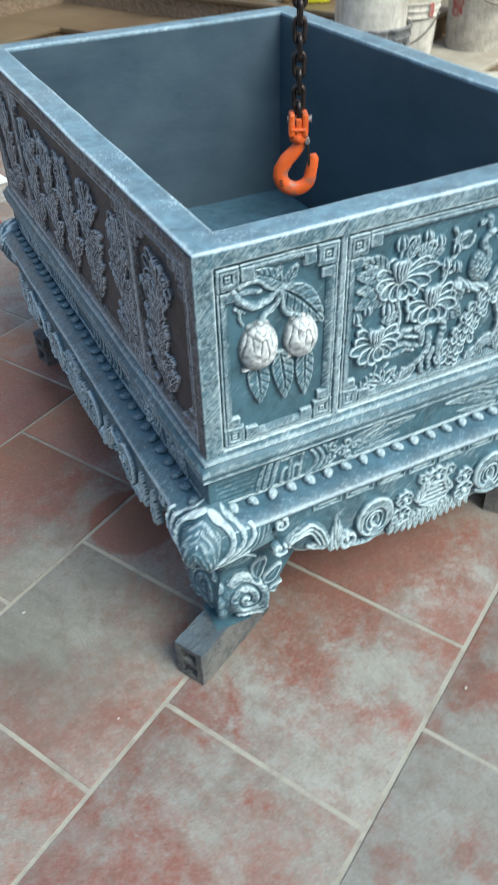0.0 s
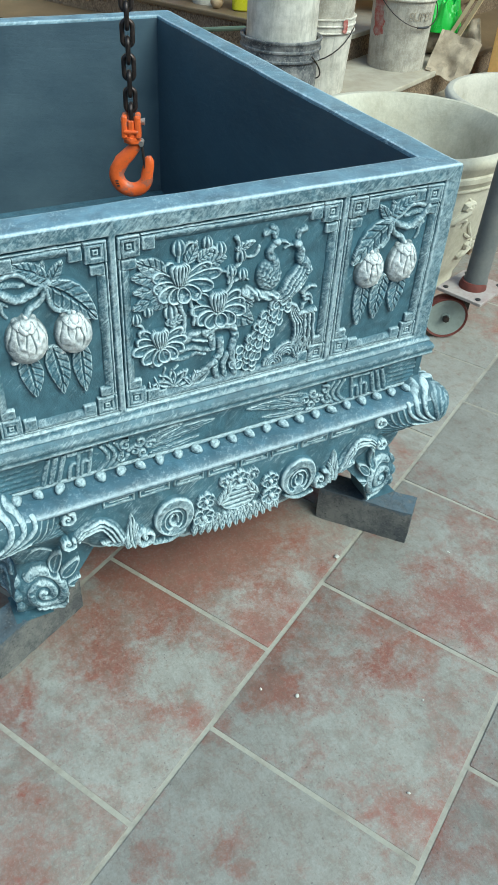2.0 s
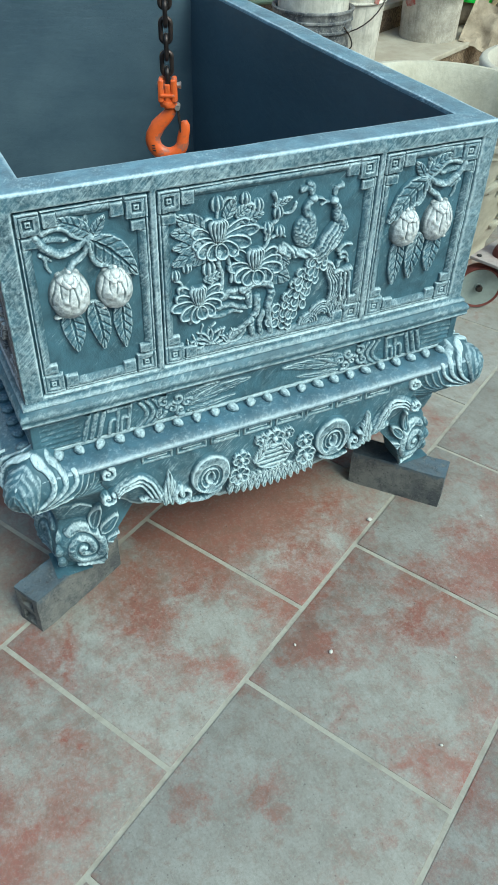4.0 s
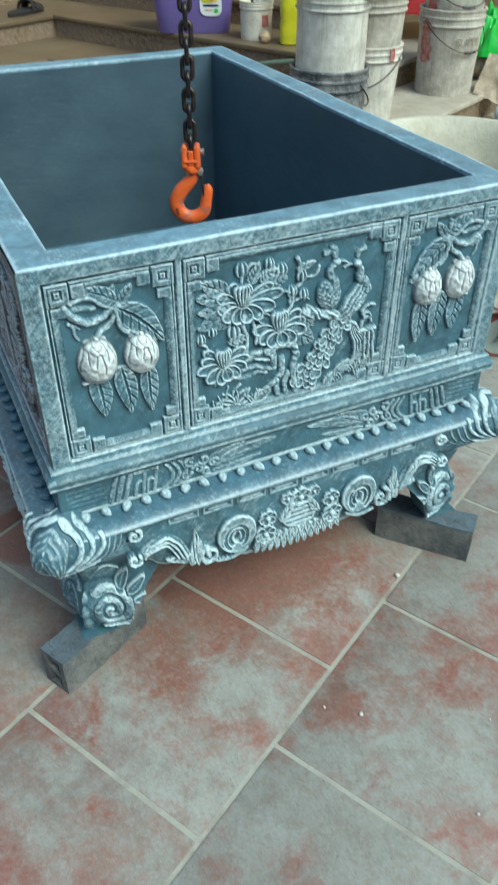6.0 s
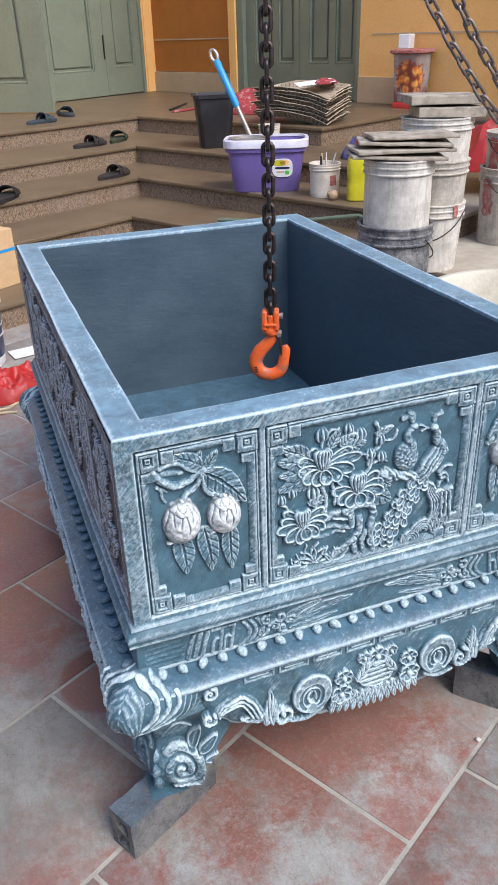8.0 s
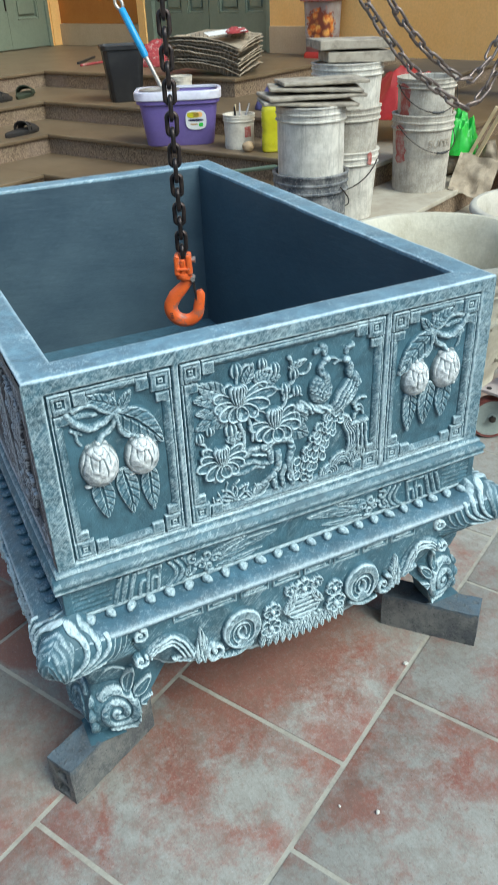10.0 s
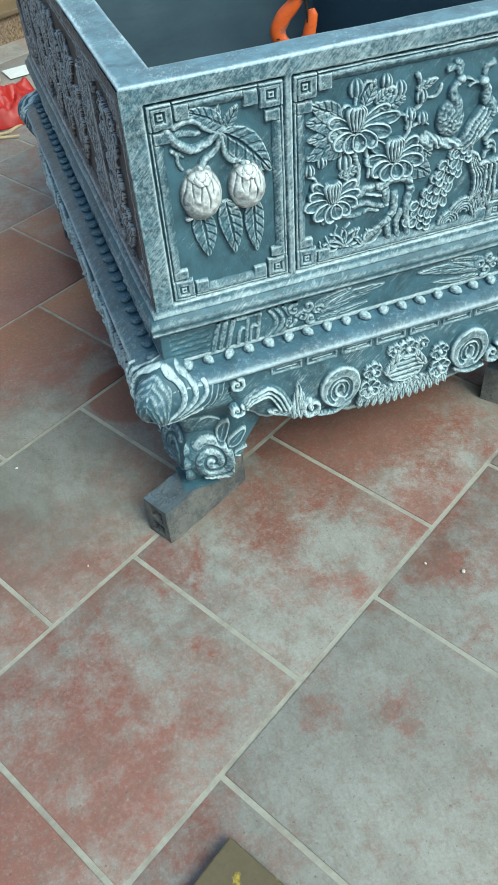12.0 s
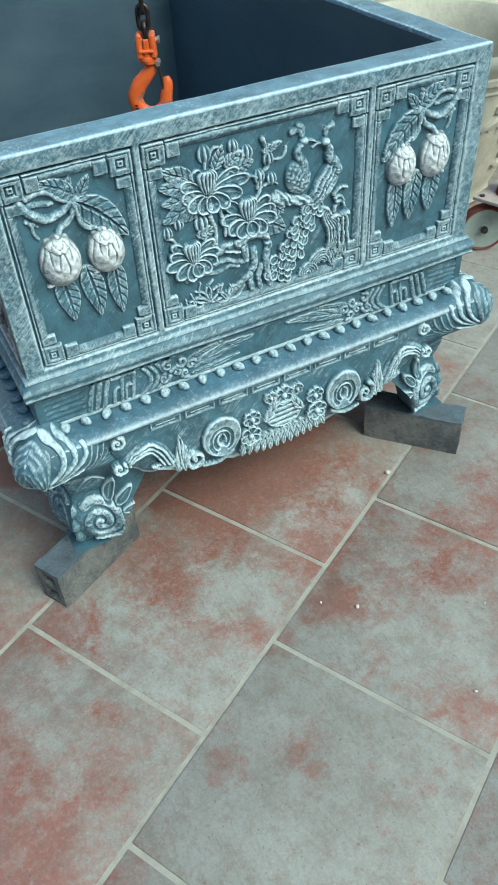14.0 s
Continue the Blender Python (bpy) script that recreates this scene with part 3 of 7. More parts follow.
fine = {}


def repeat(key, m, build):
    """Builds a carved piece once; later faces share its mesh."""
    if key in fine:
        ob = fine[key].copy()
        scene.collection.objects.link(ob)
    else:
        ob = fine[key] = build()
    ob.matrix_basis = m
    return ob


def fret_frame(spans, m, mat, key):
    for a, b in spans:
        w = b - a
        repeat(("fret", key, round(w, 3)), m @ Matrix.Translation((a, 0, 0)), lambda: carve("fret_frame", lambda X, Z: fret(X, Z, 0.001, w - 0.001, PZ0 + 0.001, PZ1 - 0.001, 0.0086), 0, w, PZ0, PZ1, 0.0011 if w < 0.5 else 0.0018, mat, planter, GROUND, "raised key-fret panel frame", gain=0.42, floor=0.12, hand=0.35, flesh=0.20))


def fruit_shape(X, Z, cx, cz, rx, rz, turn):
    """A fat round fruit: a few long cracks down from a calyx of rounded lobes, and a nib at its foot."""
    whole = dome(X, Z, cx, cz, rx, rz, 0.0265)
    H = whole.copy()
    s = np.sqrt(np.clip(1 - ((Z - cz) / rz) ** 2, 0.03, 1)) * rx
    q, v = (X - cx) / s, (Z - cz) / rz
    for k, end, depth in ((-0.82, -0.35, 0.7), (-0.46, 0.0, 0.8), (-0.12, -0.10, 1.0), (0.22, -0.45, 1.0), (0.52, 0.05, 0.8), (0.84, -0.2, 0.7)):
        line = np.abs(q - k + turn * 0.3 - 0.05 * np.sin(v * 5 + k * 9)) * s
        H = H - np.where(whole > 0.003, 0.0036 * depth * np.exp(-(line / 0.00115) ** 2) * smooth01((v - end) / 0.2), 0)
    H = H - np.where(whole > 0.008, 0.0022 * smooth01((lattice(X, Z, 150, 31) - 0.80) / 0.1), 0)
    for k, dz, w, t in ((-0.34, 0.80, 0.0068, 0.6), (0.36, 0.80, 0.0068, -0.6), (-0.15, 0.70, 0.0066, 0.25), (0.17, 0.70, 0.0066, -0.25), (0.0, 0.86, 0.0070, 0.0)):
        lobe = dome(X, Z, cx + k * rx, cz + dz * rz, w, 0.0075, 0.0042, t + turn)
        H = np.where(lobe > 0.0009, np.maximum(whole, 0.004) + lobe, H)
    H = np.maximum(H, dome(X, Z, cx - 0.62 * rx, cz - rz * 0.80, 0.0085, 0.0042, 0.010, 0.35))
    H = np.maximum(H, dome(X, Z, cx + 0.002, cz + rz * 0.98, 0.0050, 0.005, 0.012))
    return np.where(H > 0, np.maximum(H, 0.001), 0)


def fruit_panel(a, m, flip):
    """Two fruits on a twig with leaves; a is the panel's near edge."""
    mm = m @ Matrix.Translation((a, 0, 0)) @ (Matrix.Translation((0.186, 0, 0)) @ Matrix.Diagonal((-1, 1, 1, 1)) if flip else Matrix.Identity(4))
    leaves = [(0.056, 0.640, 0.062, 0.566, 0.0185, 0.0085, 0.002), (0.094, 0.648, 0.103, 0.562, 0.0185, 0.0095, 0.002), (0.136, 0.640, 0.137, 0.556, 0.0160, 0.009, -0.001),
              (0.097, 0.745, 0.164, 0.676, 0.0230, 0.0105, 0.005), (0.099, 0.753, 0.050, 0.779, 0.0140, 0.008, -0.002), (0.104, 0.749, 0.123, 0.774, 0.0085, 0.007, 0), (0.086, 0.750, 0.098, 0.778, 0.0075, 0.006, 0.0)]
    for i, (x0, z0, x1, z1, w, h, bend) in enumerate(leaves):
        pad = w + 0.006
        repeat(("fruitleaf", i), mm, lambda: carve("leaf", lambda X, Z: leaf(X, Z, x0, z0, x1, z1, w, h, 6 if w > 0.012 else 4, bend), min(x0, x1) - pad, max(x0, x1) + pad, min(z0, z1) - pad, max(z0, z1) + pad, 0.0009, SLATE, planter, GROUND, gain=0.75, floor=0.03, flesh=0.12))
    for i, (cx, cz, rx, rz, t) in enumerate(((0.0605, 0.664, 0.0305, 0.0385, 0.1), (0.1275, 0.662, 0.0280, 0.0345, -0.15))):
        repeat(("fruit", i), mm, lambda: carve("fruit", lambda X, Z: fruit_shape(X, Z, cx, cz, rx, rz, t), cx - 0.038, cx + 0.038, cz - 0.048, cz + 0.054, 0.0009, FRUIT, planter, GROUND, "round fruit with folded lobes, brushed white", gain=0.8, floor=0.36, flesh=0.40))

    def twig(X, Z):
        return 0.95 * most(stroke(X, Z, [(0.024, 0.757), (0.034, 0.742), (0.046, 0.732), (0.060, 0.728), (0.079, 0.735), (0.100, 0.747)], 0.0070, 0.011, 0.0055),
                           stroke(X, Z, [(0.034, 0.762), (0.050, 0.766), (0.064, 0.763), (0.077, 0.751), (0.090, 0.744)], 0.0052, 0.009, 0.0035),
                           stroke(X, Z, [(0.036, 0.752), (0.050, 0.750), (0.066, 0.747)], 0.0055, 0.006, 0.004),
                           stroke(X, Z, [(0.094, 0.742), (0.090, 0.726), (0.080, 0.717), (0.070, 0.711), (0.062, 0.698)], 0.0048, 0.011, 0.0055),
                           stroke(X, Z, [(0.096, 0.738), (0.100, 0.716), (0.108, 0.704), (0.120, 0.701), (0.125, 0.690)], 0.0048, 0.011, 0.0055),
                           stroke(X, Z, [(0.028, 0.731), (0.034, 0.724), (0.034, 0.714), (0.039, 0.704)], 0.0038, 0.006, 0.0028), stroke(X, Z, [(0.036, 0.726), (0.042, 0.720)], 0.003, 0.005, 0.002))

    repeat("twig", mm, lambda: carve("twig", twig, 0.015, 0.17, 0.685, 0.785, 0.0009, SLATE, planter, GROUND, gain=0.7, floor=0.18, flesh=0.30))


def bloom_panel(m):
    """The middle panel of the front: chrysanthemums over a rock, and two long-tailed shapes on a bough."""
    def add(name, f, x0, x1, z0, z1, label="", gain=0.8, floor=0.10, res=0.0009, flesh=0.30):
        repeat((name, x0, z0), m, lambda: carve(name, f, x0, x1, z0, z1, res, SLATE, planter, GROUND, label, gain, floor, flesh=flesh))

    for x0, z0, x1, z1, w in ((0.300, 0.728, 0.256, 0.752, 0.015), (0.298, 0.722, 0.248, 0.728, 0.014), (0.304, 0.704, 0.250, 0.703, 0.013), (0.303, 0.698, 0.248, 0.676, 0.015), (0.310, 0.690, 0.272, 0.672, 0.012), (0.335, 0.735, 0.352, 0.768, 0.009),
                              (0.352, 0.736, 0.378, 0.752, 0.011), (0.405, 0.640, 0.452, 0.612, 0.020), (0.425, 0.660, 0.450, 0.640, 0.012), (0.360, 0.728, 0.400, 0.735, 0.012), (0.415, 0.742, 0.448, 0.752, 0.006), (0.300, 0.640, 0.334, 0.650, 0.009)):
        pad = w + 0.005
        add("leaf", lambda X, Z: leaf(X, Z, x0, z0, x1, z1, w * 1.1, 0.0075, 5), min(x0, x1) - pad, max(x0, x1) + pad, min(z0, z1) - pad, max(z0, z1) + pad, "", 0.7, 0.05, flesh=0.18)
    bloom = "carved chrysanthemum, petal edges brushed white"
    first = ((120, 0.85), (26, 1.25), (8, 1.55), (-13, 1.25), (158, 1.0), (186, 0.92), (214, 0.85), (-40, 0.92), (250, 0.70), (288, 0.70))
    second = ((139, 1.12), (33, 1.0), (8, 1.05), (-14, 1.10), (174, 1.05), (205, 0.88), (-46, 0.90), (238, 0.72), (-74, 0.70))
    third = ((135, 1.05), (30, 1.05), (158, 0.95), (4, 1.05), (184, 1.10), (-18, 0.95), (218, 0.92), (-46, 0.85), (258, 0.80), (-76, 0.70))
    for cx, cz, r, h, t, petals in ((0.322, 0.707, 0.045, 0.0150, -0.03, first), (0.386, 0.650, 0.044, 0.0155, 0.0, second), (0.289, 0.607, 0.041, 0.0150, 0.03, third)):
        add("flower", lambda X, Z: flower(X, Z, cx, cz, r, h, t, petals), cx - 0.056, cx + 0.078, cz - 0.046, cz + 0.050, bloom, 0.75, 0.10, 0.0008, 0.42)
    for cx, cz, r in ((0.322, 0.761, 0.0135), (0.368, 0.762, 0.0105), (0.389, 0.748, 0.0120), (0.424, 0.731, 0.0110), (0.408, 0.708, 0.0115), (0.429, 0.699, 0.0105), (0.308, 0.660, 0.0135), (0.272, 0.668, 0.0095), (0.253, 0.659, 0.0095)):
        add("bud", lambda X, Z: bud(X, Z, cx, cz, r, 0.012), cx - 0.016, cx + 0.016, cz - 0.016, cz + 0.016, "", 0.7, 0.10, flesh=0.40)
    for pts, w0, h, w1 in (([(0.326, 0.684), (0.323, 0.668), (0.330, 0.646), (0.329, 0.622)], 0.0050, 0.009, 0.004), ([(0.336, 0.684), (0.345, 0.655), (0.346, 0.630)], 0.0042, 0.008, 0.003),
                           ([(0.322, 0.750), (0.322, 0.736)], 0.0035, 0.007, 0.003), (curve(0.368, 0.752, 0.384, 0.745, 0.3), 0.003, 0.007, 0.003), (curve(0.424, 0.720, 0.404, 0.690, -0.15), 0.0034, 0.007, 0.003), (curve(0.410, 0.698, 0.402, 0.676, 0.1), 0.0034, 0.007, 0.003),
                           (curve(0.308, 0.648, 0.312, 0.632, 0.2), 0.003, 0.006, 0.003), (curve(0.253, 0.650, 0.264, 0.634, 0.2), 0.0028, 0.006, 0.0028), (curve(0.416, 0.762, 0.420, 0.728, 0.1), 0.0045, 0.008, 0.0012),
                           (curve(0.330, 0.756, 0.352, 0.764, 0.3), 0.0030, 0.006, 0.002), (curve(0.456, 0.740, 0.434, 0.728, 0.3), 0.0032, 0.006, 0.002), (curve(0.416, 0.692, 0.440, 0.688, 0.2), 0.0030, 0.006, 0.002), (curve(0.385, 0.712, 0.412, 0.690, 0.25), 0.0036, 0.007, 0.002)):
        xs, zs = [v[0] for v in pts], [v[1] for v in pts]
        add("stem", lambda X, Z: stroke(X, Z, pts, w0, h, w1), min(xs) - 0.008, max(xs) + 0.008, min(zs) - 0.008, max(zs) + 0.008, "", 0.7, 0.12)

    def rock(X, Z):
        H = np.zeros_like(X)
        for pts, w0, h, w1 in (([(0.276, 0.572), (0.296, 0.577), (0.331, 0.571), (0.350, 0.576), (0.366, 0.570)], 0.0048, 0.008, 0.0034), ([(0.300, 0.590), (0.318, 0.584), (0.341, 0.589), (0.362, 0.580), (0.378, 0.577)], 0.0055, 0.009, 0.004),
                               ([(0.334, 0.606), (0.352, 0.611), (0.374, 0.603)], 0.0100, 0.009, 0.008), ([(0.344, 0.604), (0.368, 0.596)], 0.0030, 0.012, 0.003),
                               ([(0.406, 0.560), (0.400, 0.540), (0.404, 0.520)], 0.0060, 0.010, 0.005), ([(0.393, 0.592), (0.394, 0.566), (0.384, 0.550), (0.388, 0.520)], 0.0072, 0.012, 0.0055),
                               ([(0.384, 0.552), (0.366, 0.540), (0.346, 0.522)], 0.0070, 0.011, 0.006), ([(0.372, 0.534), (0.360, 0.520)], 0.0050, 0.008, 0.004), ([(0.374, 0.612), (0.378, 0.596), (0.380, 0.580)], 0.0090, 0.013, 0.006),
                               ([(0.366, 0.612), (0.384, 0.617), (0.402, 0.617), (0.416, 0.608), (0.419, 0.590), (0.414, 0.566), (0.418, 0.540), (0.421, 0.518)], 0.0088, 0.014, 0.006)):
            H = over(H, 0.9 * stroke(X, Z, pts, w0, h, w1), 0.6)
        return np.where(H > 0, H * (0.86 + 0.14 * lattice(X, Z, 190, 15)), 0)

    add("rockery", rock, 0.265, 0.44, 0.508, 0.63, "", 0.8, 0.16)

    def grass(X, Z):
        H = np.zeros_like(X)
        for x0, z0, n, r in ((0.308, 0.526, 9, 0.034), (0.342, 0.520, 6, 0.026), (0.282, 0.522, 5, 0.020)):
            for i in range(n):
                a = radians(15 + 150 * i / (n - 1))
                H = over(H, stroke(X, Z, curve(x0, z0, x0 + r * math.cos(a), z0 + r * math.sin(a) * (0.85 + 0.25 * (i % 2)), 0.25 if i % 2 else -0.2, 5), 0.0034, 0.008, 0.0016), 0.5)
            H = np.maximum(H, dome(X, Z, x0, z0, 0.008, 0.006, 0.008))
        return H

    add("grass_tuft", grass, 0.255, 0.385, 0.508, 0.570)

    def tall_shape(X, Z):
        body = dome(X, Z, 0.475, 0.690, 0.0235, 0.0290, 0.017, 0.25)
        a, b = local(X, Z, 0.475, 0.690, 0.25)
        body = np.where(body > 0, body * (0.86 + 0.10 * np.cos(b * 620 + 3.0 * lattice(X, Z, 110, 53)) * np.cos(a * 520 + 2.0 * lattice(X, Z, 130, 54)) + 0.07 * lattice(X, Z, 260, 55)), 0)
        neck = most(stroke(X, Z, [(0.484, 0.744), (0.475, 0.734), (0.476, 0.722), (0.484, 0.710), (0.482, 0.696)], 0.0050, 0.013, 0.0110), dome(X, Z, 0.485, 0.744, 0.0088, 0.0068, 0.013), stroke(X, Z, curve(0.490, 0.744, 0.509, 0.736, 0.1), 0.0036, 0.008, 0.0012),
                    stroke(X, Z, curve(0.482, 0.750, 0.466, 0.760, -0.35), 0.0042, 0.007, 0.006), stroke(X, Z, curve(0.484, 0.752, 0.476, 0.768, -0.3), 0.0036, 0.007, 0.005))
        return over(body, neck, 0.9)

    def long_shape(X, Z):
        a, b = local(X, Z, 0.523, 0.669, 0.95)
        body = dome(X, Z, 0.523, 0.669, 0.0440, 0.0205, 0.018, 0.95)
        body = np.where(body > 0, body * (0.87 + 0.09 * np.cos(b * 900 + 2.4 * lattice(X, Z, 60, 56)) + 0.08 * lattice(a * 2.2, b, 330, 57)), 0)
        neck = most(stroke(X, Z, [(0.523, 0.734), (0.531, 0.722), (0.530, 0.710), (0.540, 0.700), (0.544, 0.688)], 0.0052, 0.014, 0.0110), dome(X, Z, 0.523, 0.735, 0.0088, 0.0072, 0.013), stroke(X, Z, curve(0.517, 0.734, 0.501, 0.730, -0.1), 0.0036, 0.008, 0.0012),
                    stroke(X, Z, curve(0.526, 0.741, 0.536, 0.756, 0.3), 0.0042, 0.007, 0.006))
        return over(body, neck, 0.9)

    def tail(X, Z):
        H = np.zeros_like(X)
        for i in range(11, -1, -1):
            t = i / 11
            x, z = 0.506 - 0.070 * t, 0.640 - 0.108 * t
            for k in ((-1.5, -0.5, 0.5, 1.5) if i % 2 else (-1, 0, 1)):
                o = k * (0.0082 + 0.0042 * t)
                H = over(H, petal(X, Z, x + o * 0.87 + 0.004, z - o * 0.49 + 0.008, radians(-122 + 9 * k + 14 * math.sin(5.1 * i + 2.3 * k)), 0.0185 + 0.003 * math.sin(3.7 * i + k), 0.0064 + 0.0016 * t + 0.001 * math.sin(2.9 * i - k), 0.0125 - 0.0014 * abs(k) + 0.0015 * math.sin(4.3 * i + 1.9 * k), 0.15, 0.4))
        return H

    add("tail", tail, 0.405, 0.53, 0.5, 0.655, "", 0.8, 0.10, flesh=0.36)
    add("tall_ornament", tall_shape, 0.445, 0.515, 0.655, 0.78, "plain long-necked carved shape", 0.8, 0.10, flesh=0.36)
    add("long_ornament", long_shape, 0.48, 0.57, 0.62, 0.77, "plain long-necked carved shape with a trailing tail", 0.8, 0.12, flesh=0.40)

    def bough(X, Z):
        H = most(stroke(X, Z, [(0.436, 0.668), (0.452, 0.660), (0.470, 0.655), (0.492, 0.648)], 0.0110, 0.014, 0.0085), stroke(X, Z, curve(0.432, 0.656, 0.45, 0.652, 0.3), 0.005, 0.010))
        return np.where(H > 0, H * (0.84 + 0.16 * np.cos(X * 480 + Z * 300 + 3.5 * lattice(X, Z, 90, 51))), 0)

    add("bough", bough, 0.42, 0.505, 0.63, 0.685, "", 0.8, 0.22, flesh=0.42)

    def thicket(X, Z):
        H = np.zeros_like(X)
        for x, z, r, k in ((0.494, 0.520, 0.018, 4), (0.520, 0.532, 0.024, 5)):
            for j in range(k):  # nested arches
                rr = r * (1 - j / k)
                H = np.maximum(H, stroke(X, Z, [(x + rr * math.cos(a), z + rr * math.sin(a) * 0.95) for a in (math.pi * i / 10 for i in range(11))], 0.0027, 0.0085, 0.0024))
        for k in range(5):  # long fingers bent at the wrist
            H = over(H, stroke(X, Z, [(0.519 + 0.003 * k, 0.632 - 0.002 * k), (0.524 + 0.004 * k, 0.608), (0.532 + 0.0055 * k, 0.588), (0.533 + 0.0045 * k, 0.566), (0.527 + 0.002 * k, 0.546)], 0.0034, 0.010, 0.0024), 0.4)
        for x0, z0, x1, z1 in ((0.542, 0.646, 0.566, 0.652), (0.544, 0.640, 0.560, 0.632), (0.548, 0.632, 0.562, 0.622), (0.542, 0.618, 0.552, 0.628)):
            H = np.maximum(H, stroke(X, Z, curve(x0, z0, x1, z1, 0.25), 0.0042, 0.009, 0.003))
        H = over(H, stroke(X, Z, [(0.538, 0.608), (0.568, 0.609)], 0.0055, 0.012), 0.3)
        for x in (0.551, 0.560, 0.568):
            H = over(H, stroke(X, Z, [(x - 0.002, 0.604), (x, 0.580), (x + 0.002, 0.552)], 0.0034, 0.011), 0.3)
        for k in range(4):
            H = over(H, leaf(X, Z, 0.540 + 0.008 * k, 0.518 + 0.004 * k, 0.538 + 0.009 * k, 0.552 + 0.004 * k, 0.0055, 0.009, 2), 0.4)
        return H

    add("thicket", thicket, 0.472, 0.585, 0.508, 0.66, "", 0.8, 0.10)


def garden_panel(x0, x1, m, seed, key, mat):
    """A looser planting for the long sides: stems, blooms, long leaves and rocks."""
    rnd = random.Random(seed)
    n = max(1, int((x1 - x0) / 0.125))
    for i in range(n):
        cx = x0 + (x1 - x0) * (i + 0.5) / n + rnd.uniform(-0.02, 0.02)
        top = rnd.uniform(0.700, 0.725)
        tilt = rnd.uniform(-0.3, 0.3)
        a = cx - 0.085
        pts = [(cx + rnd.uniform(-0.03, 0.03), 0.515), (cx + rnd.uniform(-0.02, 0.02), 0.58), (cx + rnd.uniform(-0.02, 0.02), 0.65), (cx, top)]
        leaves = []
        for k in range(18):
            t = 0.2 + 2.6 * k / 18
            j = int(t)
            px, pz = pts[j][0] + (pts[j + 1][0] - pts[j][0]) * (t - j), pts[j][1] + (pts[j + 1][1] - pts[j][1]) * (t - j)
            ang, ln = rnd.uniform(0.35, 1.25), rnd.uniform(0.050, 0.085)
            ex = px + ln * math.cos(ang) * (1 if k % 2 else -1)
            leaves.append((px, pz, min(max(ex, x0 + 0.022), x1 - 0.022), min(max(pz + ln * math.sin(ang), 0.53), 0.770), rnd.uniform(0.012, 0.019)))
        for k, (lx, lz, ex, ez, w) in enumerate(leaves):
            repeat((key, "leaf", i, k), m, lambda: carve("leaf", lambda X, Z: leaf(X, Z, lx, lz, ex, ez, w, 0.0085, 3), min(lx, ex) - 0.02, max(lx, ex) + 0.02, min(lz, ez) - 0.02, max(lz, ez) + 0.02, 0.0015, mat, planter, GROUND, gain=1.5, floor=-0.02, flesh=0.08))
        repeat((key, "stem", i), m, lambda: carve("stem", lambda X, Z: stroke(X, Z, pts, 0.007, 0.009, 0.004), a, a + 0.17, 0.508, 0.75, 0.0016, mat, planter, GROUND, gain=0.9, floor=0.02, flesh=0.16))
        repeat((key, "bloom", i), m, lambda: carve("flower", lambda X, Z: flower(X, Z, cx, top, 0.046, 0.0105, tilt), max(cx - 0.06, x0 + 0.018), min(cx + 0.06, x1 - 0.018), top - 0.05, 0.776, 0.0014, mat, planter, GROUND, gain=0.9, floor=0.04, flesh=0.30))


for side in SIDES:
    # the long sides take the darker slate that holds some of their shade
    coat = SLATE if SIDES[side][0] < 1 else SIDE_SLATE
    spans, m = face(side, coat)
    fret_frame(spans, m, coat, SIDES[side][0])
    if SIDES[side][0] < 1:
        fruit_panel(spans[0][0], m, False)
        fruit_panel(spans[2][0], m, True)
        bloom_panel(m)
    else:
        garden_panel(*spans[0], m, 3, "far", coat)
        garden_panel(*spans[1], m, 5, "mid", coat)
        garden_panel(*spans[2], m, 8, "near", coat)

# ---- the planter: neck, beads, apron and legs ----


